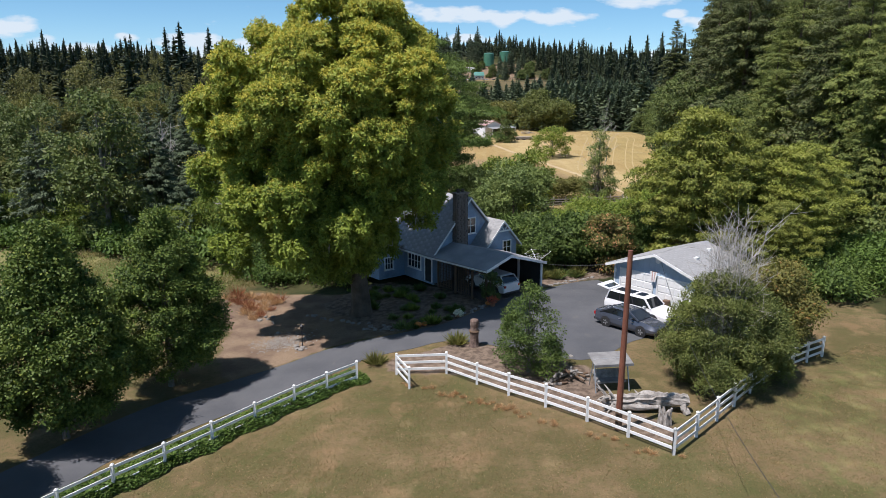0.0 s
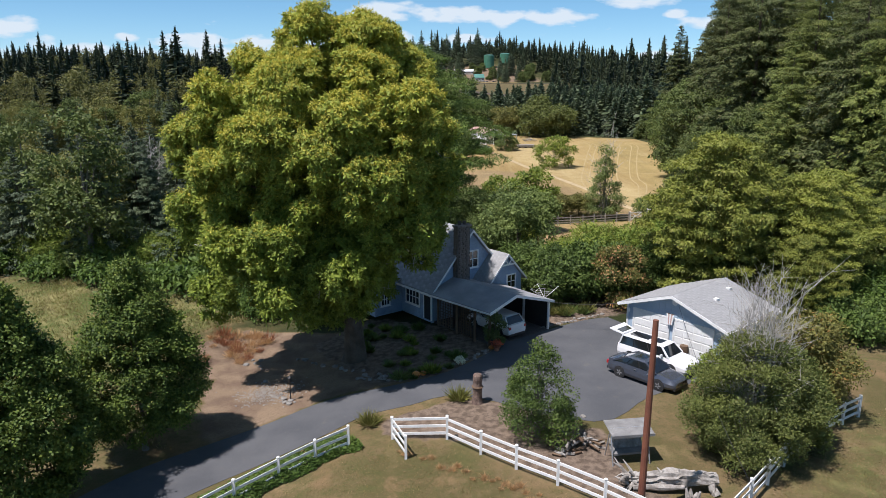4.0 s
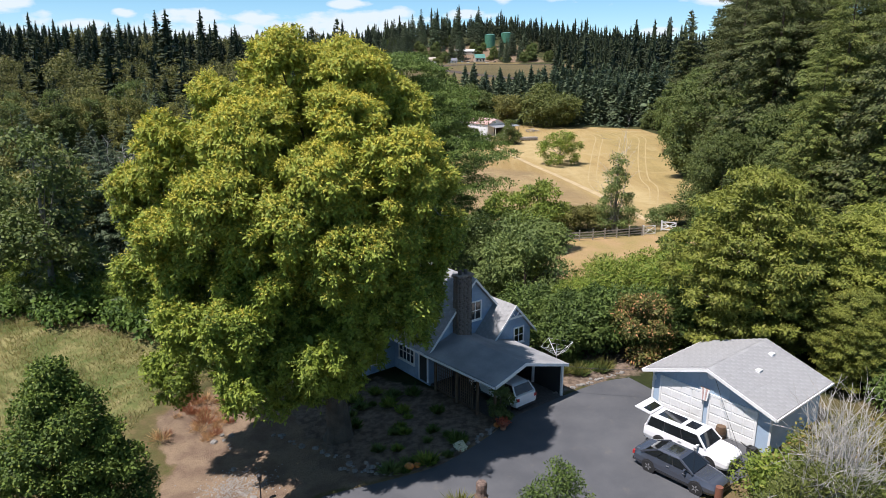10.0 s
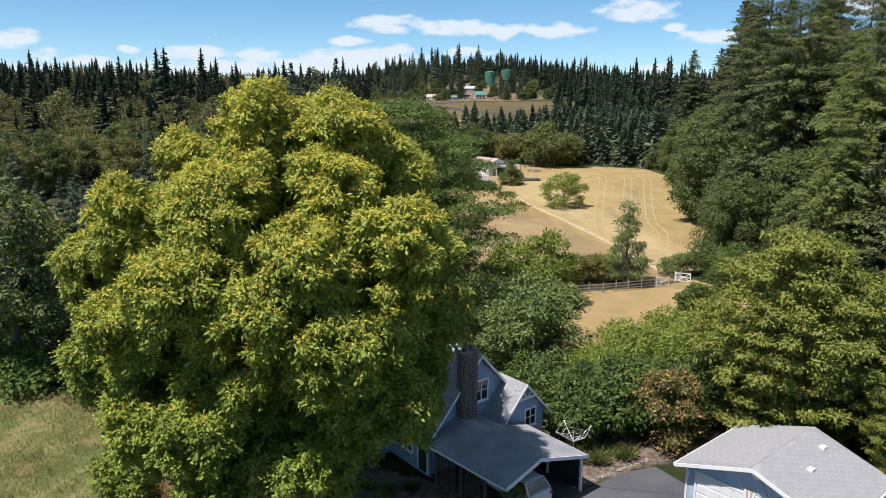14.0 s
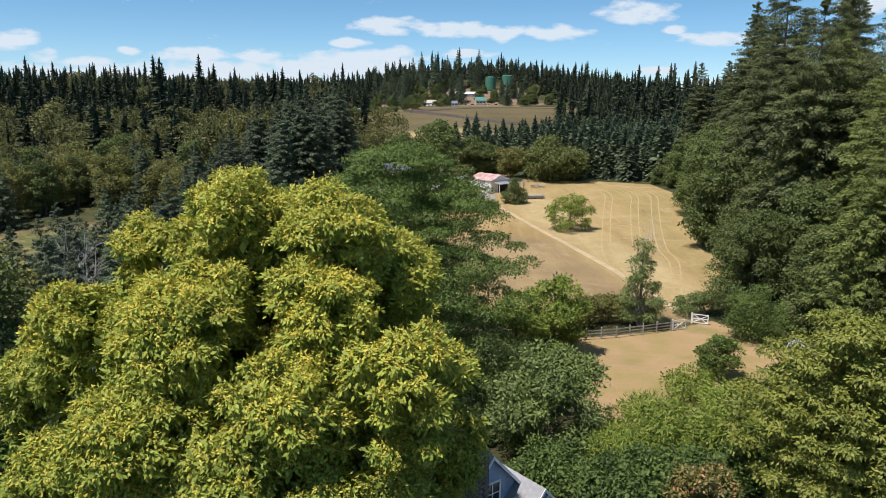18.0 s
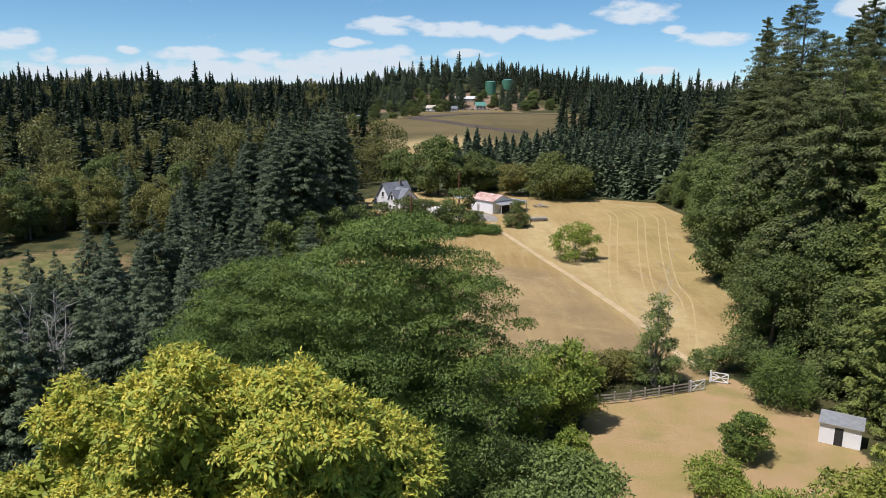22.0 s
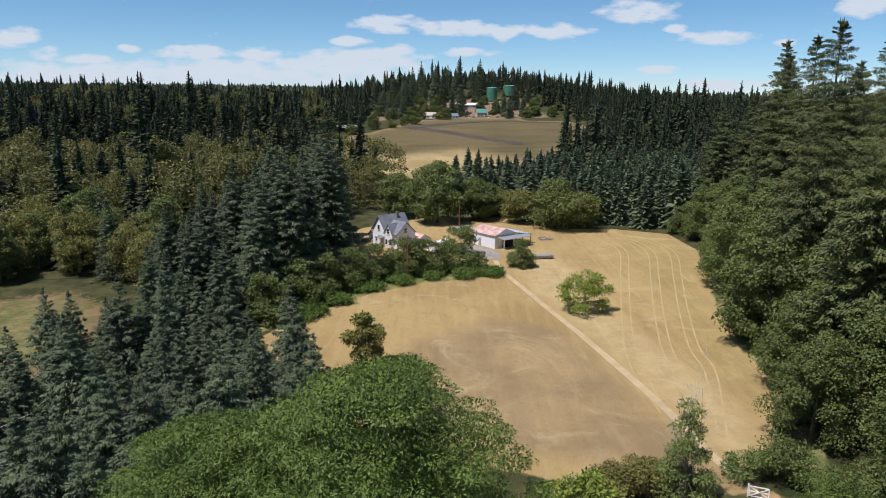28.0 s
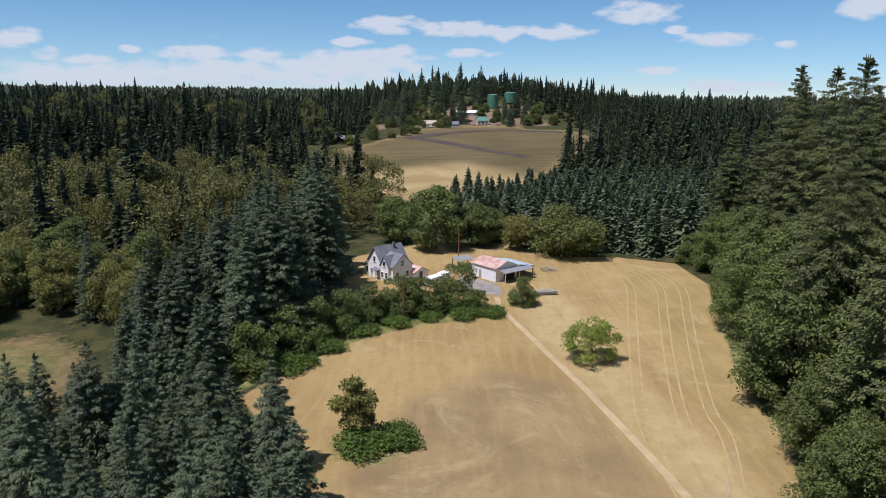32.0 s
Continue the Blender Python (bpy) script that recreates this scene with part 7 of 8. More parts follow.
for i in range(44):
    x, y = rng.uniform(-8, 4), rng.uniform(46, 58)
    if inside(np.array(x), np.array(y), GARDEN) and math.hypot(x + 6.3, y - 50.6) > 1.5 and (x - 2.9) ** 2 + (y - 54) ** 2 > 6:
        again(clumps[1 + i % 3], x, y, rng.uniform(0.4, 0.95), rng.uniform(0, 360))
for i in range(16):
    again(clumps[(0, 2, 3)[i % 3]], rng.uniform(8.2, 12.5), 58.6 + rng.uniform(0, 2.2), rng.uniform(0.6, 1.2), rng.uniform(0, 360))
rus = tuft("russet_weeds", -15.4, 54.2, 1.1, 0.8, RUSSET, 36, "clump of dead russet weeds on the bank", 130, "weeds", 0.03)
dryg = tuft("dry_grass", -14.8, 55.6, 0.8, 0.8, STRAW, 37, "clump of bleached dry grass on the bank", 150, "weeds", 0.03)
for i in range(30):
    again((rus, dryg, dryg)[i % 3], -13.4 - rng.uniform(0, 4.4), 51.5 + rng.uniform(0, 7), rng.uniform(0.45, 1.0), rng.uniform(0, 360))
for i in range(40):
    k = rng.uniform(0, 1)
    again(dryg, -2.5 + 13 * k + rng.normal() * 0.3, 38.2 - 9.2 * k - rng.uniform(0.0, 0.7), rng.uniform(0.16, 0.4), rng.uniform(0, 360))

# loose gravel by the garden lamp
gg = Geo()
gr = np.random.default_rng(91)
for i in range(700):
    x, y = -11.3 + gr.normal() * 0.9, 46.9 + gr.normal() * 0.8
    s = gr.uniform(0.03, 0.08)
    z = ground_at(x, y)
    ring = [(x + s * gr.uniform(0.7, 1.2) * math.cos(k * 1.2566), y + s * gr.uniform(0.7, 1.2) * math.sin(k * 1.2566)) for k in range(5)]
    gg.hull([(p, q, z - 0.01) for p, q in ring], [(x + (p - x) * 0.6, y + (q - y) * 0.6, z + s * 0.6) for p, q in ring])
tagged(part("gravel", gg, ROCK), "scatter of pale grey gravel on the bare earth", "gravel", kind="stuff")

# rough grass on the wild meadow beside the great tree
mq = np.random.default_rng(92)
mx, my = mq.uniform(-44, -14, 90000), mq.uniform(40, 72, 90000)
wild = np.sin(0.7 * mx + np.sin(0.5 * my)) * np.sin(0.6 * my) + 0.5 * np.sin(2.1 * mx) * np.sin(1.9 * my)
ok = inside(mx, my, LAWN_L) & ~inside(mx, my, DIRT) & (mq.uniform(-1.3, 1.2, len(mx)) < wild + 0.3)
mx, my = mx[ok], my[ok]
STALKS = foliage("wild_grass", (.06, .08, .02), (.19, .19, .06), (.34, .26, .13), 0.3, 0.2, scale=0.3, each=0)
tagged(new("wild_grass", quads("wild_grass", leaves(np.stack([mx, my, land(mx, my)], -1), mq.normal(size=(len(mx), 3)) * (0.6, 0.6, 0.2) + (0, 0, 0.9), mq.uniform(0.15, 0.45, len(mx)), mq.uniform(0.02, 0.05, len(mx)), mq), STALKS)),
       "uncut olive and straw coloured grass on the slope", "grass", kind="stuff")

# short grass over the front lawn, thin on the dry patches
gq2 = np.random.default_rng(83)
lx, ly = gq2.uniform(-16, 30, 150000), gq2.uniform(17, 43, 150000)
patchiness = np.sin(0.9 * lx + 1.3 * np.sin(0.6 * ly)) * np.sin(0.8 * ly + np.sin(0.5 * lx)) + 0.5 * np.sin(2.7 * lx + ly) * np.sin(2.2 * ly)
side_line = np.where(lx < 10.5, np.interp(lx, (-16, -5, -2.6, 0.2, 5.3, 10.5), (26.5, 38.0, 38.4, 38.2, 33.6, 28.8)), np.interp(lx, (10.5, 16.7, 23.4, 30), (28.8, 35.2, 40.6, 45)))
ok = (ly < side_line) & (gq2.uniform(-1.4, 1.0, len(lx)) < patchiness + 0.35)
lx, ly = lx[ok], ly[ok]
ax = gq2.normal(size=(len(lx), 3)) * (0.7, 0.7, 0.2) + (0, 0, 0.7)
blades = leaves(np.stack([lx, ly, land(lx, ly)], -1), ax, gq2.uniform(0.05, 0.13, len(lx)), gq2.uniform(0.012, 0.03, len(lx)), gq2)
GRASS = foliage("lawn_blades", (.08, .078, .027), (.2, .17, .07), (.34, .24, .13), 0.3, 0.2, scale=0.4, each=0)
tagged(new("lawn_grass", quads("lawn_grass", blades, GRASS)), "short dry lawn grass in uneven tufts", "grass", kind="stuff")

mum = thing("chrysanthemum", 1.1, 48.7, ground_at(1.1, 48.7), 0, "round cream-white chrysanthemum at the edge of the drive", "flower")
lv, _ = crown_leaves(np.random.default_rng(4), np.array([(0, 0, 0.25, 0.33)]), 700, 0.07, 0.06, -0.1)
tagged(part("bloom", quads("bloom", lv, FLOWER), None, mum), kind="stuff")
part("pot", Geo().lathe([(0.14, 0), (0.19, 0.2), (0.2, 0.22)], 12), TERRACOTTA, mum)


def pumpkin(x, y, s):
    t = thing("pumpkin", x, y, ground_at(x, y), 0, "orange pumpkin beside the drive", "pumpkin", "pumpkins along the drive")
    bm = bmesh.new()
    bmesh.ops.create_uvsphere(bm, u_segments=20, v_segments=9, radius=s)
    for v in bm.verts:
        v.co *= 1 + 0.07 * math.cos(10 * math.atan2(v.co.y, v.co.x)) * (1 - abs(v.co.z) / s)
        v.co.z = v.co.z * 0.75 + s * 0.72
    m = bpy.data.meshes.new("shell")
    bm.to_mesh(m)
    bm.free()
    m.materials.append(ORANGE)
    part("shell", m, None, t)
    part("stalk", Geo().tube([(0, 0, s * 1.38), (0.02, 0.01, s * 1.7)], [0.03, 0.02], 6), GREY_WOOD, t)


pumpkin(-1.75, 47.1, 0.26), pumpkin(-1.3, 47.25, 0.2), pumpkin(3.4, 51.3, 0.2)
bl = thing("red_flowers", 3.75, 51.0, 0, 0, "pot of red-orange flowers at the car port corner", "flower")
lv, _ = crown_leaves(np.random.default_rng(6), np.array([(0, 0, 0.5, 0.35)]), 420, 0.09, 0.07, 0)
tagged(part("bloom", quads("bloom", lv, REDFLOWER), None, bl), kind="stuff")
part("pot", Geo().lathe([(0.16, 0), (0.22, 0.3), (0.24, 0.32)], 12), TERRACOTTA, bl)

lampost = thing("garden_lamp", -9.6, 45.5, ground_at(-9.6, 45.5), 0, "small dark iron garden lamp on a post among stones", "garden lamp")
part("post", Geo().tube([(0, 0, 0), (0, 0, 1.25)], [0.04, 0.03], 8), PLASTIC, lampost)
part("lantern", Geo().lathe([(0.05, 1.25), (0.11, 1.3), (0.13, 1.55), (0.15, 1.57), (0.02, 1.7)], 8), PLASTIC, lampost)
part("base", Geo().lathe([(0.2, 0), (0.18, 0.08), (0.05, 0.14)], 10), ROCK, lampost)

bin_ = thing("litter_barrel", 16.55, 50.1, 0, 0, "brown wooden barrel standing between the garage doors", "barrel")
part("barrel", Geo().lathe([(0.26, 0), (0.31, 0.25), (0.31, 0.5), (0.27, 0.75)], 14), BROWN_WOOD, bin_)
part("hoop", Geo().lathe([(0.315, 0.24), (0.322, 0.25), (0.322, 0.29), (0.315, 0.3)], 14), PLASTIC, bin_)
mow = thing("hand_mower", 17.7, 48.3, 0, 20, "small dark garden machine on two wheels by the garage corner", "mower")
for y in (-0.22, 0.22):
    part("wheel", Geo().tube([(0, y - 0.04, 0.22), (0, y + 0.04, 0.22)], [0.22, 0.22], 14), RUBBER, mow)
part("deck", Geo().hull([(-0.3, -0.17, 0.12), (0.35, -0.17, 0.12), (0.35, 0.17, 0.12), (-0.3, 0.17, 0.12)], [(-0.2, -0.13, 0.4), (0.2, -0.13, 0.4), (0.2, 0.13, 0.4), (-0.2, 0.13, 0.4)]), PLASTIC, mow)
part("handle", Geo().bar((-0.25, 0, 0.35), (-0.95, 0, 0.95), 0.04), PLASTIC, mow)

dryer = thing("rotary_airer", 8.1, 58.6, 0, 20, "rotary clothes airer with thin white arms beside the house", "clothes airer")
part("mast", Geo().tube([(0, 0, 0), (0, 0, 2.3)], [0.025, 0.025], 6), METAL, dryer)
for i in range(4):
    a = i * math.pi / 2
    part("arm", Geo().bar((0, 0, 1.5), (1.25 * math.cos(a), 1.25 * math.sin(a), 2.35), 0.03), WHITE, dryer)
    for k in (0.45, 0.7, 1.0):
        b = a + math.pi / 2
        part("line", Geo().bar((1.25 * k * math.cos(a), 1.25 * k * math.sin(a), 1.5 + 0.85 * k), (1.25 * k * math.cos(b), 1.25 * k * math.sin(b), 1.5 + 0.85 * k), 0.012), WHITE, dryer)


def cable(p, q, sag, label, r=0.012):
    pts = [Vector(p).lerp(Vector(q), i / 14) - Vector((0, 0, sag * 4 * (i / 14) * (1 - i / 14))) for i in range(15)]
    t = part("cable", Geo().tube(pts, [r] * 15, 4), PLASTIC)
    tagged(t, label, "cable")


cable((8.0, 55.4, 2.2), (13.2, 54.5, 2.4), 0.15, "black cable strung from the car port to the garage")
cable((16.4, 51.6, 3.4), (9.6, 18.0, 5.0), 1.2, "thin black overhead cable running out over the lawn")

# ---- back yard fence, gate and shed ----
fence([(14.2, 100.0), (15.9, 100.5), (17.7, 100.9), (19.5, 101.3), (21.2, 102.0), (22.9, 102.6), (24.7, 103.3), (26.6, 104.0)], (0.35, 0.7, 1.05), "weathered pale timber rail fence across the back yard", 1.35, "timber_fence", GREY_WOOD)


def x_gate(x, y, turn, label):
    t = thing("gate", x, y, ground_at(x, y), turn, label, "gate")
    w, h = 1.75, 1.25
    for a, b in (((0, 0, 0.1), (0, 0, h)), ((w, 0, 0.1), (w, 0, h))):
        part("stile", Geo().bar(a, b, 0.11, 0.06), WHITE, t)
    for z in (0.16, h / 2 + 0.05, h - 0.05):
        part("rail", Geo().bar((0, 0, z), (w, 0, z), 0.05, 0.11), WHITE, t)
    part("brace", Geo().bar((0.05, -0.03, 0.2), (w - 0.05, -0.03, h - 0.1), 0.04, 0.1), WHITE, t)
    part("brace", Geo().bar((0.05, 0.03, h - 0.1), (w - 0.05, 0.03, 0.2), 0.04, 0.1), WHITE, t)
    part("gate_post", Geo().box(-0.2, -0.06, -0.07, 0.07, -0.1, h + 0.15), WHITE, t)


x_gate(30.2, 107.0, -22, "white timber field gate with crossed braces")
x_gate(26.9, 104.1, 20, "weathered white gate leaf at the fence end")
sh = thing("garden_shed", 34.6, 92.1, ground_at(34.6, 92.1), -33, "small white metal garden shed with a dark doorway", "shed")
part("wall", Geo().prism([(0, -0.1), (3.4, -0.1), (3.4, 2.0), (0, 2.0)], "y", 0, 2.3), WHITE_WALL, sh)
part("roof", slab((-0.15, -0.2, 2.06), (3.55, -0.2, 2.06), (3.55, 2.5, 2.3), (-0.15, 2.5, 2.3), 0.07), METAL, sh)
# flat near-black panel on the solid wall; its colour stands for shade inside
part("doorway", Geo().box(1.25, 1.95, -0.03, 0.02, 0.0, 1.75), DARK, sh)
for i in range(12):
    part("rib", Geo().box(0.1 + i * 0.28, 0.14 + i * 0.28, -0.025, 0, 0, 1.95), WHITE_WALL, sh)


# ---- the farm beyond the field ----
def gable_block(t, x0, x1, y0, y1, eave, peak, wall, roof, axis="x", name="wall", over=0.35, z0=-0.3):
    """A gabled block whose ridge runs along axis."""
    if axis == "x":
        m = (y0 + y1) / 2
        part(name, Geo().prism([(y0, z0), (y1, z0), (y1, eave), (m, peak - 0.08), (y0, eave)], "x", x0, x1), wall, t)
        k = (peak - eave) / (m - y0)
        for e in (y0 - over, y1 + over):
            part("roof", slab((x0 - over, e, eave - k * over), (x1 + over, e, eave - k * over), (x1 + over, m, peak), (x0 - over, m, peak), 0.12), roof, t)
    else:
        m = (x0 + x1) / 2
        part(name, Geo().prism([(x0, z0), (x1, z0), (x1, eave), (m, peak - 0.08), (x0, eave)], "y", y0, y1), wall, t)
        k = (peak - eave) / (m - x0)
        for e in (x0 - over, x1 + over):
            part("roof", slab((e, y0 - over, eave - k * over), (e, y1 + over, eave - k * over), (m, y1 + over, peak), (m, y0 - over, peak), 0.12), roof, t)


fh = thing("farmhouse", -18.6, 221.6, ground_at(-15, 220), -47, "white two-storey farmhouse with steep slate-grey gables", "house")
gable_block(fh, 0.8, 5.8, 0.0, 8.0, 4.3, 7.6, WHITE_WALL, GREY_ROOF, "y")
gable_block(fh, 5.8, 10.2, 0.1, 6.0, 3.9, 6.5, WHITE_WALL, GREY_ROOF, "x", "wing")
gable_block(fh, 6.2, 9.2, -0.5, 2.6, 3.9, 6.1, WHITE_WALL, GREY_ROOF, "y", "front_gable", 0.25)
gable_block(fh, -1.6, 0.8, 0.6, 5.2, 2.3, 3.4, WHITE_WALL, GREY_ROOF, "y", "side_wing")
for x, y, z, a in ((7.0, -0.54, 0.9, 0), (8.5, -0.54, 0.9, 0), (7.7, -0.54, 3.6, 0), (2.2, -0.04, 1.0, 0), (4.4, -0.04, 1.0, 0), (3.3, -0.04, 4.0, 0), (-0.4, 0.56, 0.9, 0)):
    window(fh, pose(x, y, z, 0, 0, a), 0.8, 1.2, 0, 1)
for y, z in ((1.4, 1.0), (4.4, 1.0), (2.9, 3.7)):
    window(fh, pose(10.24, y, z, 0, 0, 90), 0.9, 1.2, 0, 1)
part("chimney", Geo().box(3.6, 4.1, 5.2, 5.8, 5.8, 8.1), STONE, fh)
part("porch_roof", slab((3.4, -1.5, 2.3), (6.0, -1.5, 2.3), (6.0, 0.05, 2.7), (3.4, 0.05, 2.7), 0.1), GREY_ROOF, fh)
for x in (3.6, 5.8):
    part("porch_post", Geo().box(x - 0.07, x + 0.07, -1.4, -1.26, -0.1, 2.3), WHITE, fh)

bn = thing("barn", 7.4, 221.8, ground_at(10, 215), -50.8, "white barn with a patchy rust-red metal roof and open lean-to", "barn")
gable_block(bn, 0, 8.4, 0, 7.0, 3.45, 4.75, WHITE_WALL, RUST_ROOF, "x")
part("lean_to_roof", slab((-0.2, 6.9, 3.5), (9.0, 6.9, 3.5), (9.0, 12.6, 2.5), (-0.2, 12.6, 2.5), 0.1), BLUE_ROOF, bn)
for x in (0.2, 3.0, 5.8, 8.7):
    part("lean_to_post", Geo().box(x - 0.09, x + 0.09, 12.2, 12.38, -0.3, 2.5), BROWN_WOOD, bn)
part("back_wall", Geo().box(0.0, 0.16, 7.05, 12.2, -0.2, 2.5), BROWN_WOOD, bn)
part("door", Geo().box(2.4, 3.3, -0.05, -0.02, 0, 2.05), METAL, bn)
part("canopy", slab((8.45, 0.6, 3.0), (11.0, 0.6, 2.55), (11.0, 10.4, 2.55), (8.45, 10.4, 3.0), 0.08), METAL, bn)
for y in (0.8, 5.4, 10.2):
    part("canopy_post", Geo().box(10.75, 10.9, y - 0.07, y + 0.07, -0.3, 2.55), WHITE, bn)
part("bay_door", Geo().box(8.4, 8.44, 2.6, 6.2, 0, 2.5), DARK, bn)
for i in range(13):
    part("roof_rib", Geo().bar((0.0 + i * 0.7, -0.33, 3.36), (0.0 + i * 0.7, 3.46, 4.78), 0.04, 0.05), RUST_ROOF, bn)
for i in range(16):
    part("wall_rib", Geo().box(0.25 + i * 0.52, 0.29 + i * 0.52, -0.03, 0.0, -0.2, 3.4), WHITE_WALL, bn)

red = thing("red_shed", -6.6, 217.0, ground_at(-6, 212), 40, "small sagging shed with a rust-red roof", "shed")
gable_block(red, 0, 4.2, 0, 3.4, 1.9, 3.0, WHITE_WALL, RUST_ROOF, "y")
part("door", Geo().box(1.5, 2.4, -0.04, 0, 0, 1.8), BROWN_WOOD, red)


def trailer(x, y, turn, label, w=2.2, l=4.6, h=2.3):
    t = thing("trailer", x, y, ground_at(x, y) + 0.02, turn, label, "trailer")
    part("box", Geo().prism([(-l / 2, 0.5), (l / 2 - 0.3, 0.5), (l / 2, 0.9), (l / 2 - 0.1, h - 0.2), (l / 2 - 0.5, h), (-l / 2 + 0.2, h), (-l / 2, h - 0.25)], "y", -w / 2, w / 2), WHITE, t)
    part("window", Geo().box(-0.6, 0.6, -w / 2 - 0.015, -w / 2, 1.2, 1.8), GLASS, t)
    for s in (-1, 1):
        part("wheel", Geo().tube([(0, s * w * 0.5 - 0.1 * s, 0.34), (0, s * w * 0.5 + 0.06 * s, 0.34)], [0.34, 0.34], 14), RUBBER, t)
    part("drawbar", Geo().bar((l / 2, 0, 0.5), (l / 2 + 0.9, 0, 0.45), 0.1), PLASTIC, t)


trailer(-1.8, 212.0, 50, "white boxy trailer parked behind the hedge"), trailer(0.4, 216.5, 60, "white boxy trailer parked behind the hedge", 2.0, 3.6, 2.1)
lean = thing("open_shelter", 2.4, 231, ground_at(1, 232), -72, "open shelter with a pale metal roof behind the barn", "shelter")
part("roof", slab((0, 0, 2.5), (5, 0, 2.5), (5, 4.5, 2.9), (0, 4.5, 2.9), 0.08), METAL, lean)
for x, y in ((0.2, 0.2), (4.8, 0.2), (0.2, 4.3), (4.8, 4.3)):
    part("post", Geo().box(x - 0.08, x + 0.08, y - 0.08, y + 0.08, -0.2, 2.5), BROWN_WOOD, lean)
lum = thing("timber_stack", 23.5, 204.5, ground_at(23, 204), 12, "stack of weathered sawn timber on bearers beside the track", "timber stack")
for z in range(4):
    for y in range(6):
        part("plank", Geo().box(-2.4 + 0.1 * (y % 2), 2.4 - 0.15 * (z % 3), y * 0.36, y * 0.36 + 0.3, 0.25 + z * 0.16, 0.37 + z * 0.16), GREY_WOOD, lum)
for x in (-1.8, 0, 1.8):
    part("bearer", Geo().box(x - 0.1, x + 0.1, 0, 2.1, 0, 0.24), BROWN_WOOD, lum)
up = thing("utility_pole", -7.4, 185.5, ground_at(-7, 185), 0, "brown timber utility pole with a crossarm at the hedge", "utility pole")
part("shaft", Geo().tube([(0, 0, -0.3), (0, 0, 9.5)], [0.17, 0.12], 10), RED_WOOD, up)
part("crossarm", Geo().bar((-0.9, 0, 9.0), (0.9, 0, 9.0), 0.1, 0.12), BROWN_WOOD, up)
for s in (-0.8, 0.8):
    cable((-7.4 + s, 185.5, 9.1 + ground_at(-7, 185)), (-62 + s, 150, 9.0), 1.4, "thin power cable between poles", 0.02)
up2 = copy_thing(up, pose(4.2, 232.0, ground_at(4, 232), 0, 0, 60))
brush = thing("brush_pile", 27.5, 226.5, ground_at(27, 226), 0, "heap of grey brush and old boards by the track", "brush pile")
for i in range(20):
    a = rng.uniform(0, 6.28)
    p = Vector((rng.normal() * 1.6, rng.normal() * 0.9, 0.15 + 0.5 * rng.uniform()))
    part("stick", Geo().bar(p, p + Vector((math.cos(a), math.sin(a), rng.uniform(-0.1, 0.3))) * 1.8, 0.12), GREY_WOOD, brush)


# ---- buildings on the far hill ----
def far_house(name, x, y, turn, l, w, eave, peak, wall, roof, label, category="house", windows=3):
    t = thing(name, x, y, ground_at(x, y), turn, label, category)
    gable_block(t, -l / 2, l / 2, -w / 2, w / 2, eave, peak, wall, roof, "x", z0=-2.5)
    for i in range(windows):
        window(t, pose(-l / 2 + l * (i + 0.5) / windows, -w / 2 - 0.04, eave * 0.35), min(1.6, l / windows * 0.5), eave * 0.4, 1, 0)
    return t


far_house("green_barn", 33.5, 690, 8, 9, 11, 4.2, 7.4, TAN_WALL, GREEN_ROOF, "green-roofed barn on the far hill", "barn")
far_house("ranch_house", -12.5, 668, -12, 12, 8, 3.2, 5.6, WHITE_WALL, TAN_WALL, "low white ranch house on the far hill")
far_house("ranch_house", 21.5, 722, 4, 20, 8, 3.0, 4.8, TAN_WALL, WHITE_WALL, "long low pale house on the far hill")
far_house("ranch_house", -46, 705, -6, 22, 8, 3.2, 5.0, WHITE_WALL, METAL, "long white low house among far trees")
far_house("ranch_house", -64, 520, 14, 14, 8, 2.6, 4.2, BROWN_WOOD, GREY_ROOF, "low dark house at the far field's corner")
far_house("cottage", 8, 664, 10, 8, 6, 3, 5, WHITE_WALL, GREY_ROOF, "small white cottage on the far hill")
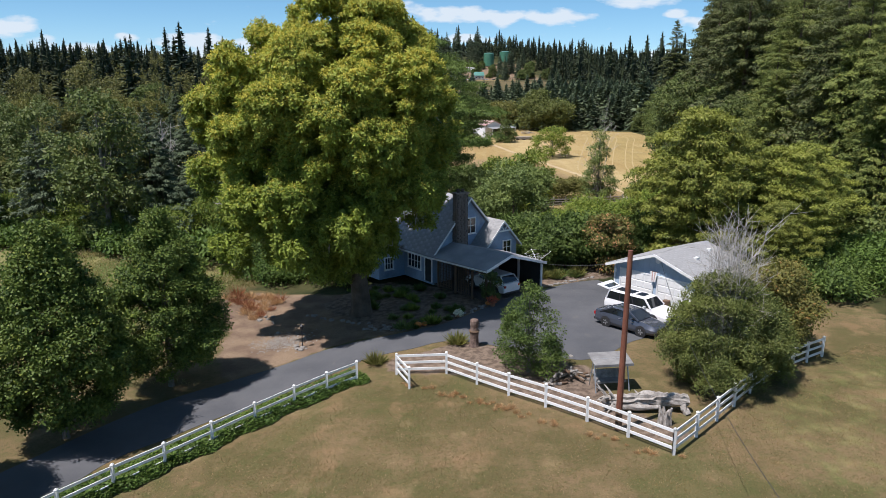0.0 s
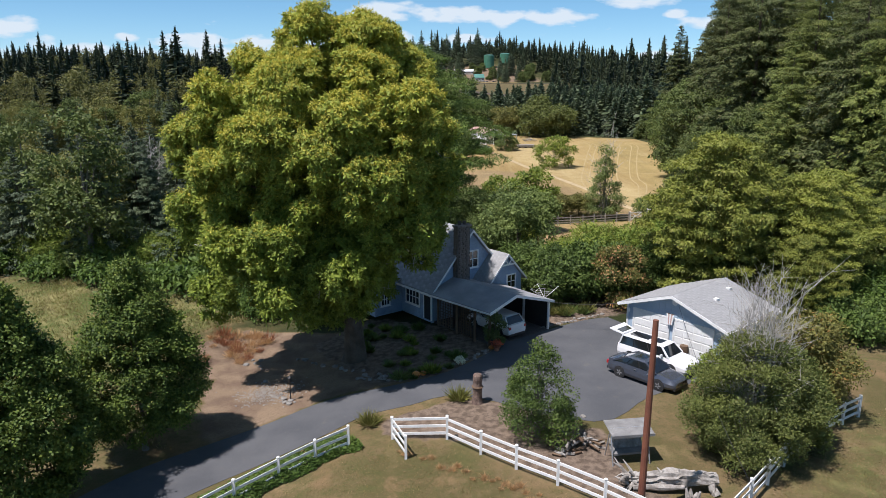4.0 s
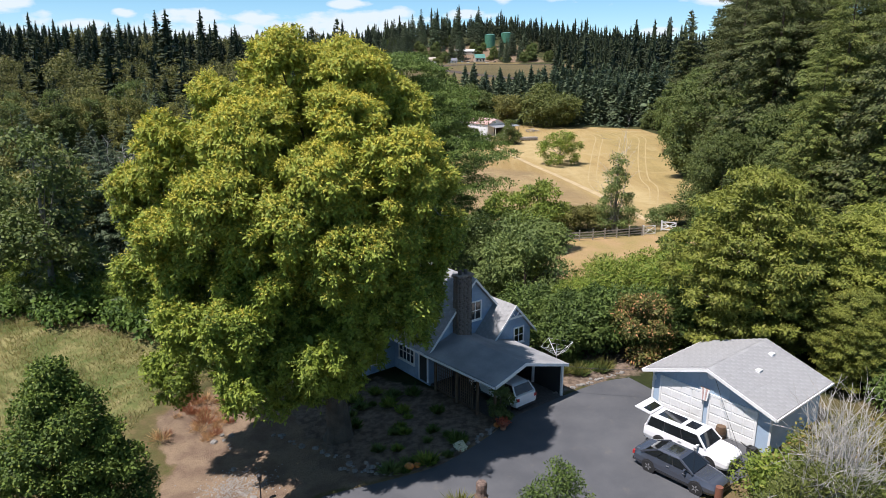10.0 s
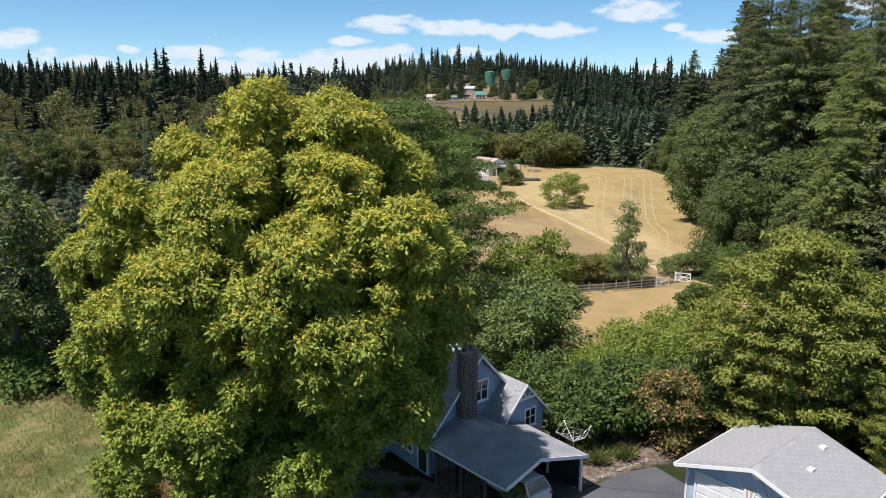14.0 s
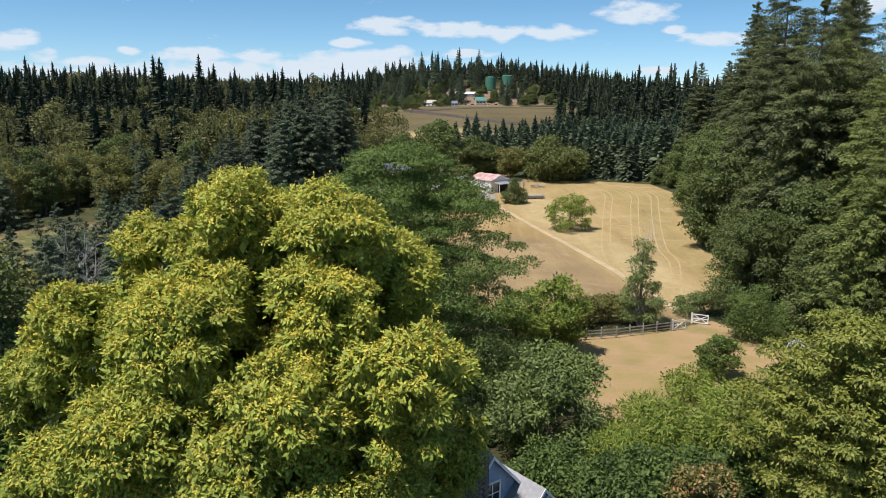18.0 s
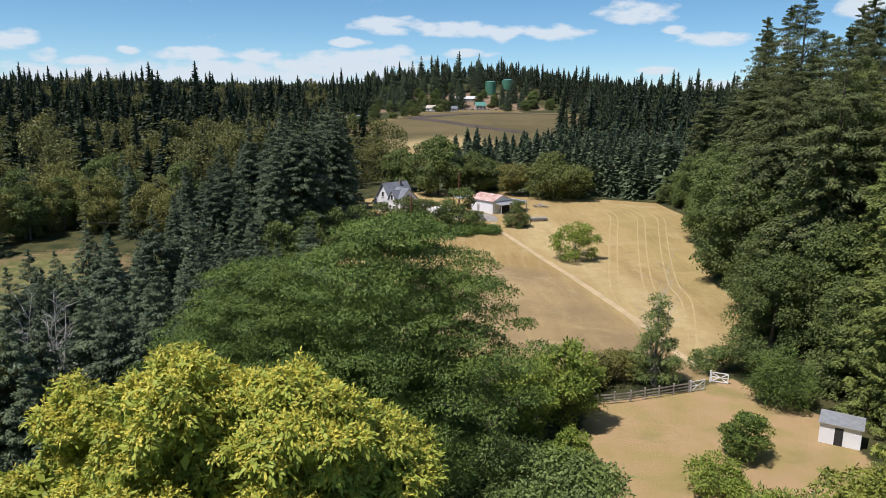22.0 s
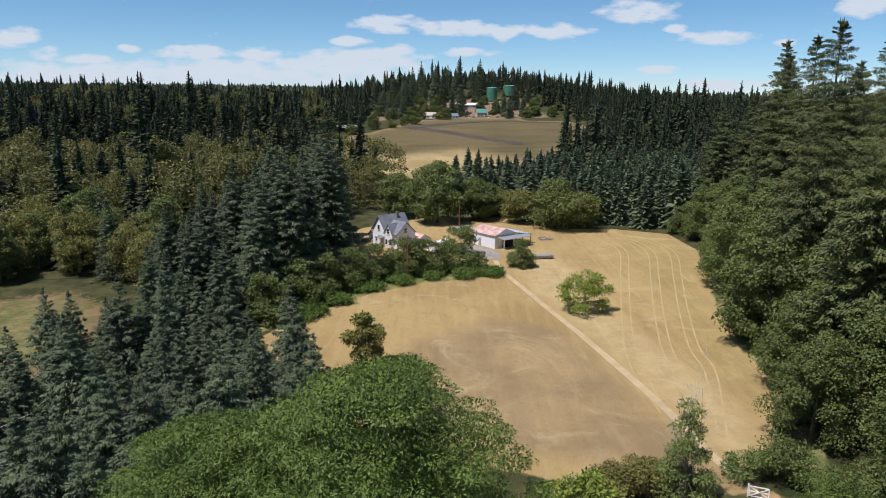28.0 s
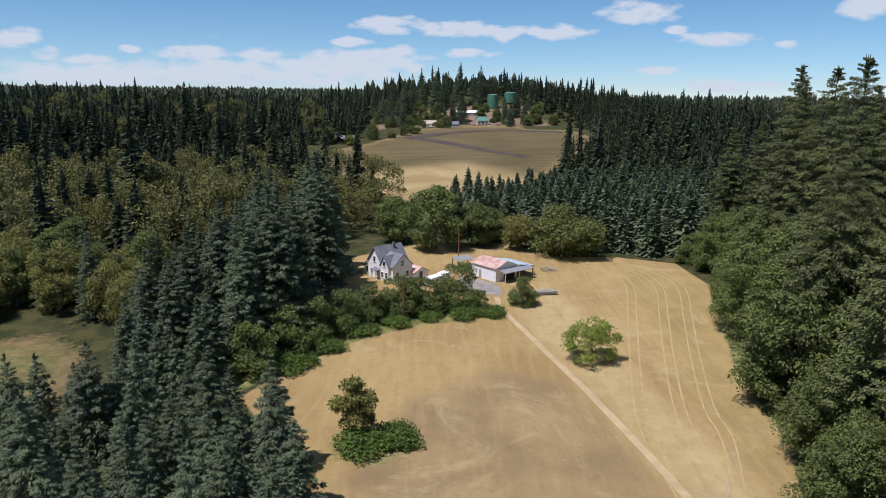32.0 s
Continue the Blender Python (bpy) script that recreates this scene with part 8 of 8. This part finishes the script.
for x, y, r, h in ((46.6, 746, 5.2, 11.5), (65, 765, 6.0, 8.5)):
    tk = thing("water_tank", x, y, ground_at(x, y), 0, "large round green water tank on the far hill", "water tank", "green water tanks")
    part("shell", Geo().lathe([(r, -1), (r, h - 0.3), (r * 0.98, h)], 28), GREEN_TANK, tk)
    part("lid", Geo().lathe([(r * 1.01, h), (r * 0.5, h + 0.7), (0.1, h + 0.9)], 28), GREEN_ROOF, tk)
for i, (x, y) in enumerate(((-36, 545), (-28, 560), (-22, 575), (-48, 535), (-40, 655), (-30, 662), (-4, 655), (2, 648), (-26, 700), (10, 700), (-58, 505), (-74, 510), (44, 700), (-18, 648), (58, 690))):
    again(maple if i % 2 else round_tree, x, y, 0.35 + 0.06 * (i % 4), i * 41)
for i, (x, y) in enumerate(((-54, 690), (-38, 720), (-30, 740), (-8, 735), (0, 748), (-64, 720), (-22, 760), (14, 752), (28, 760), (-48, 740), (36, 770), (-34, 685), (4, 770))):
    again(big_spr, x, y, 0.95 + 0.1 * (i % 4), i * 61)
for i, (x, y) in enumerate(((24, 684), (27, 682), (41, 682), (48, 684), (18, 690))):
    c = thing("far_car", x, y, ground_at(x, y), 20 * i, "small pale parked car on the far hill", "car", "cars on the far hill")
    part("body", loft([(p[0], p[1], p[2], p[3], p[4]) for p in SUV]), PAINT_WHITE if i % 2 == 0 else PAINT_GREY, c)
    part("cabin", Geo().hull([(-2.0, -0.8, 1.0), (0.9, -0.8, 1.0), (0.9, 0.8, 1.0), (-2.0, 0.8, 1.0)], [(-1.6, -0.65, 1.6), (0.2, -0.65, 1.6), (0.2, 0.65, 1.6), (-1.6, 0.65, 1.6)]), GLASS, c)
tx, ty = scatter(HILL_TOWN, 13, 33)
for i, (x, y) in enumerate(zip(tx, ty)):
    if min(math.hypot(x - a, y - b) for a, b in ((33, 690), (-12, 668), (21, 722), (-46, 705), (8, 664), (47, 746), (65, 765), (33, 675), (45, 684))) > 13 and not (18 < x < 52 and 660 < y < 690):
        again((maple, big_spr, big_spr, yardtree)[i % 4], x, y, (0.5, 0.6, 0.8, 0.55)[i % 4] * (0.8 + 0.05 * (i % 7)), i * 41)
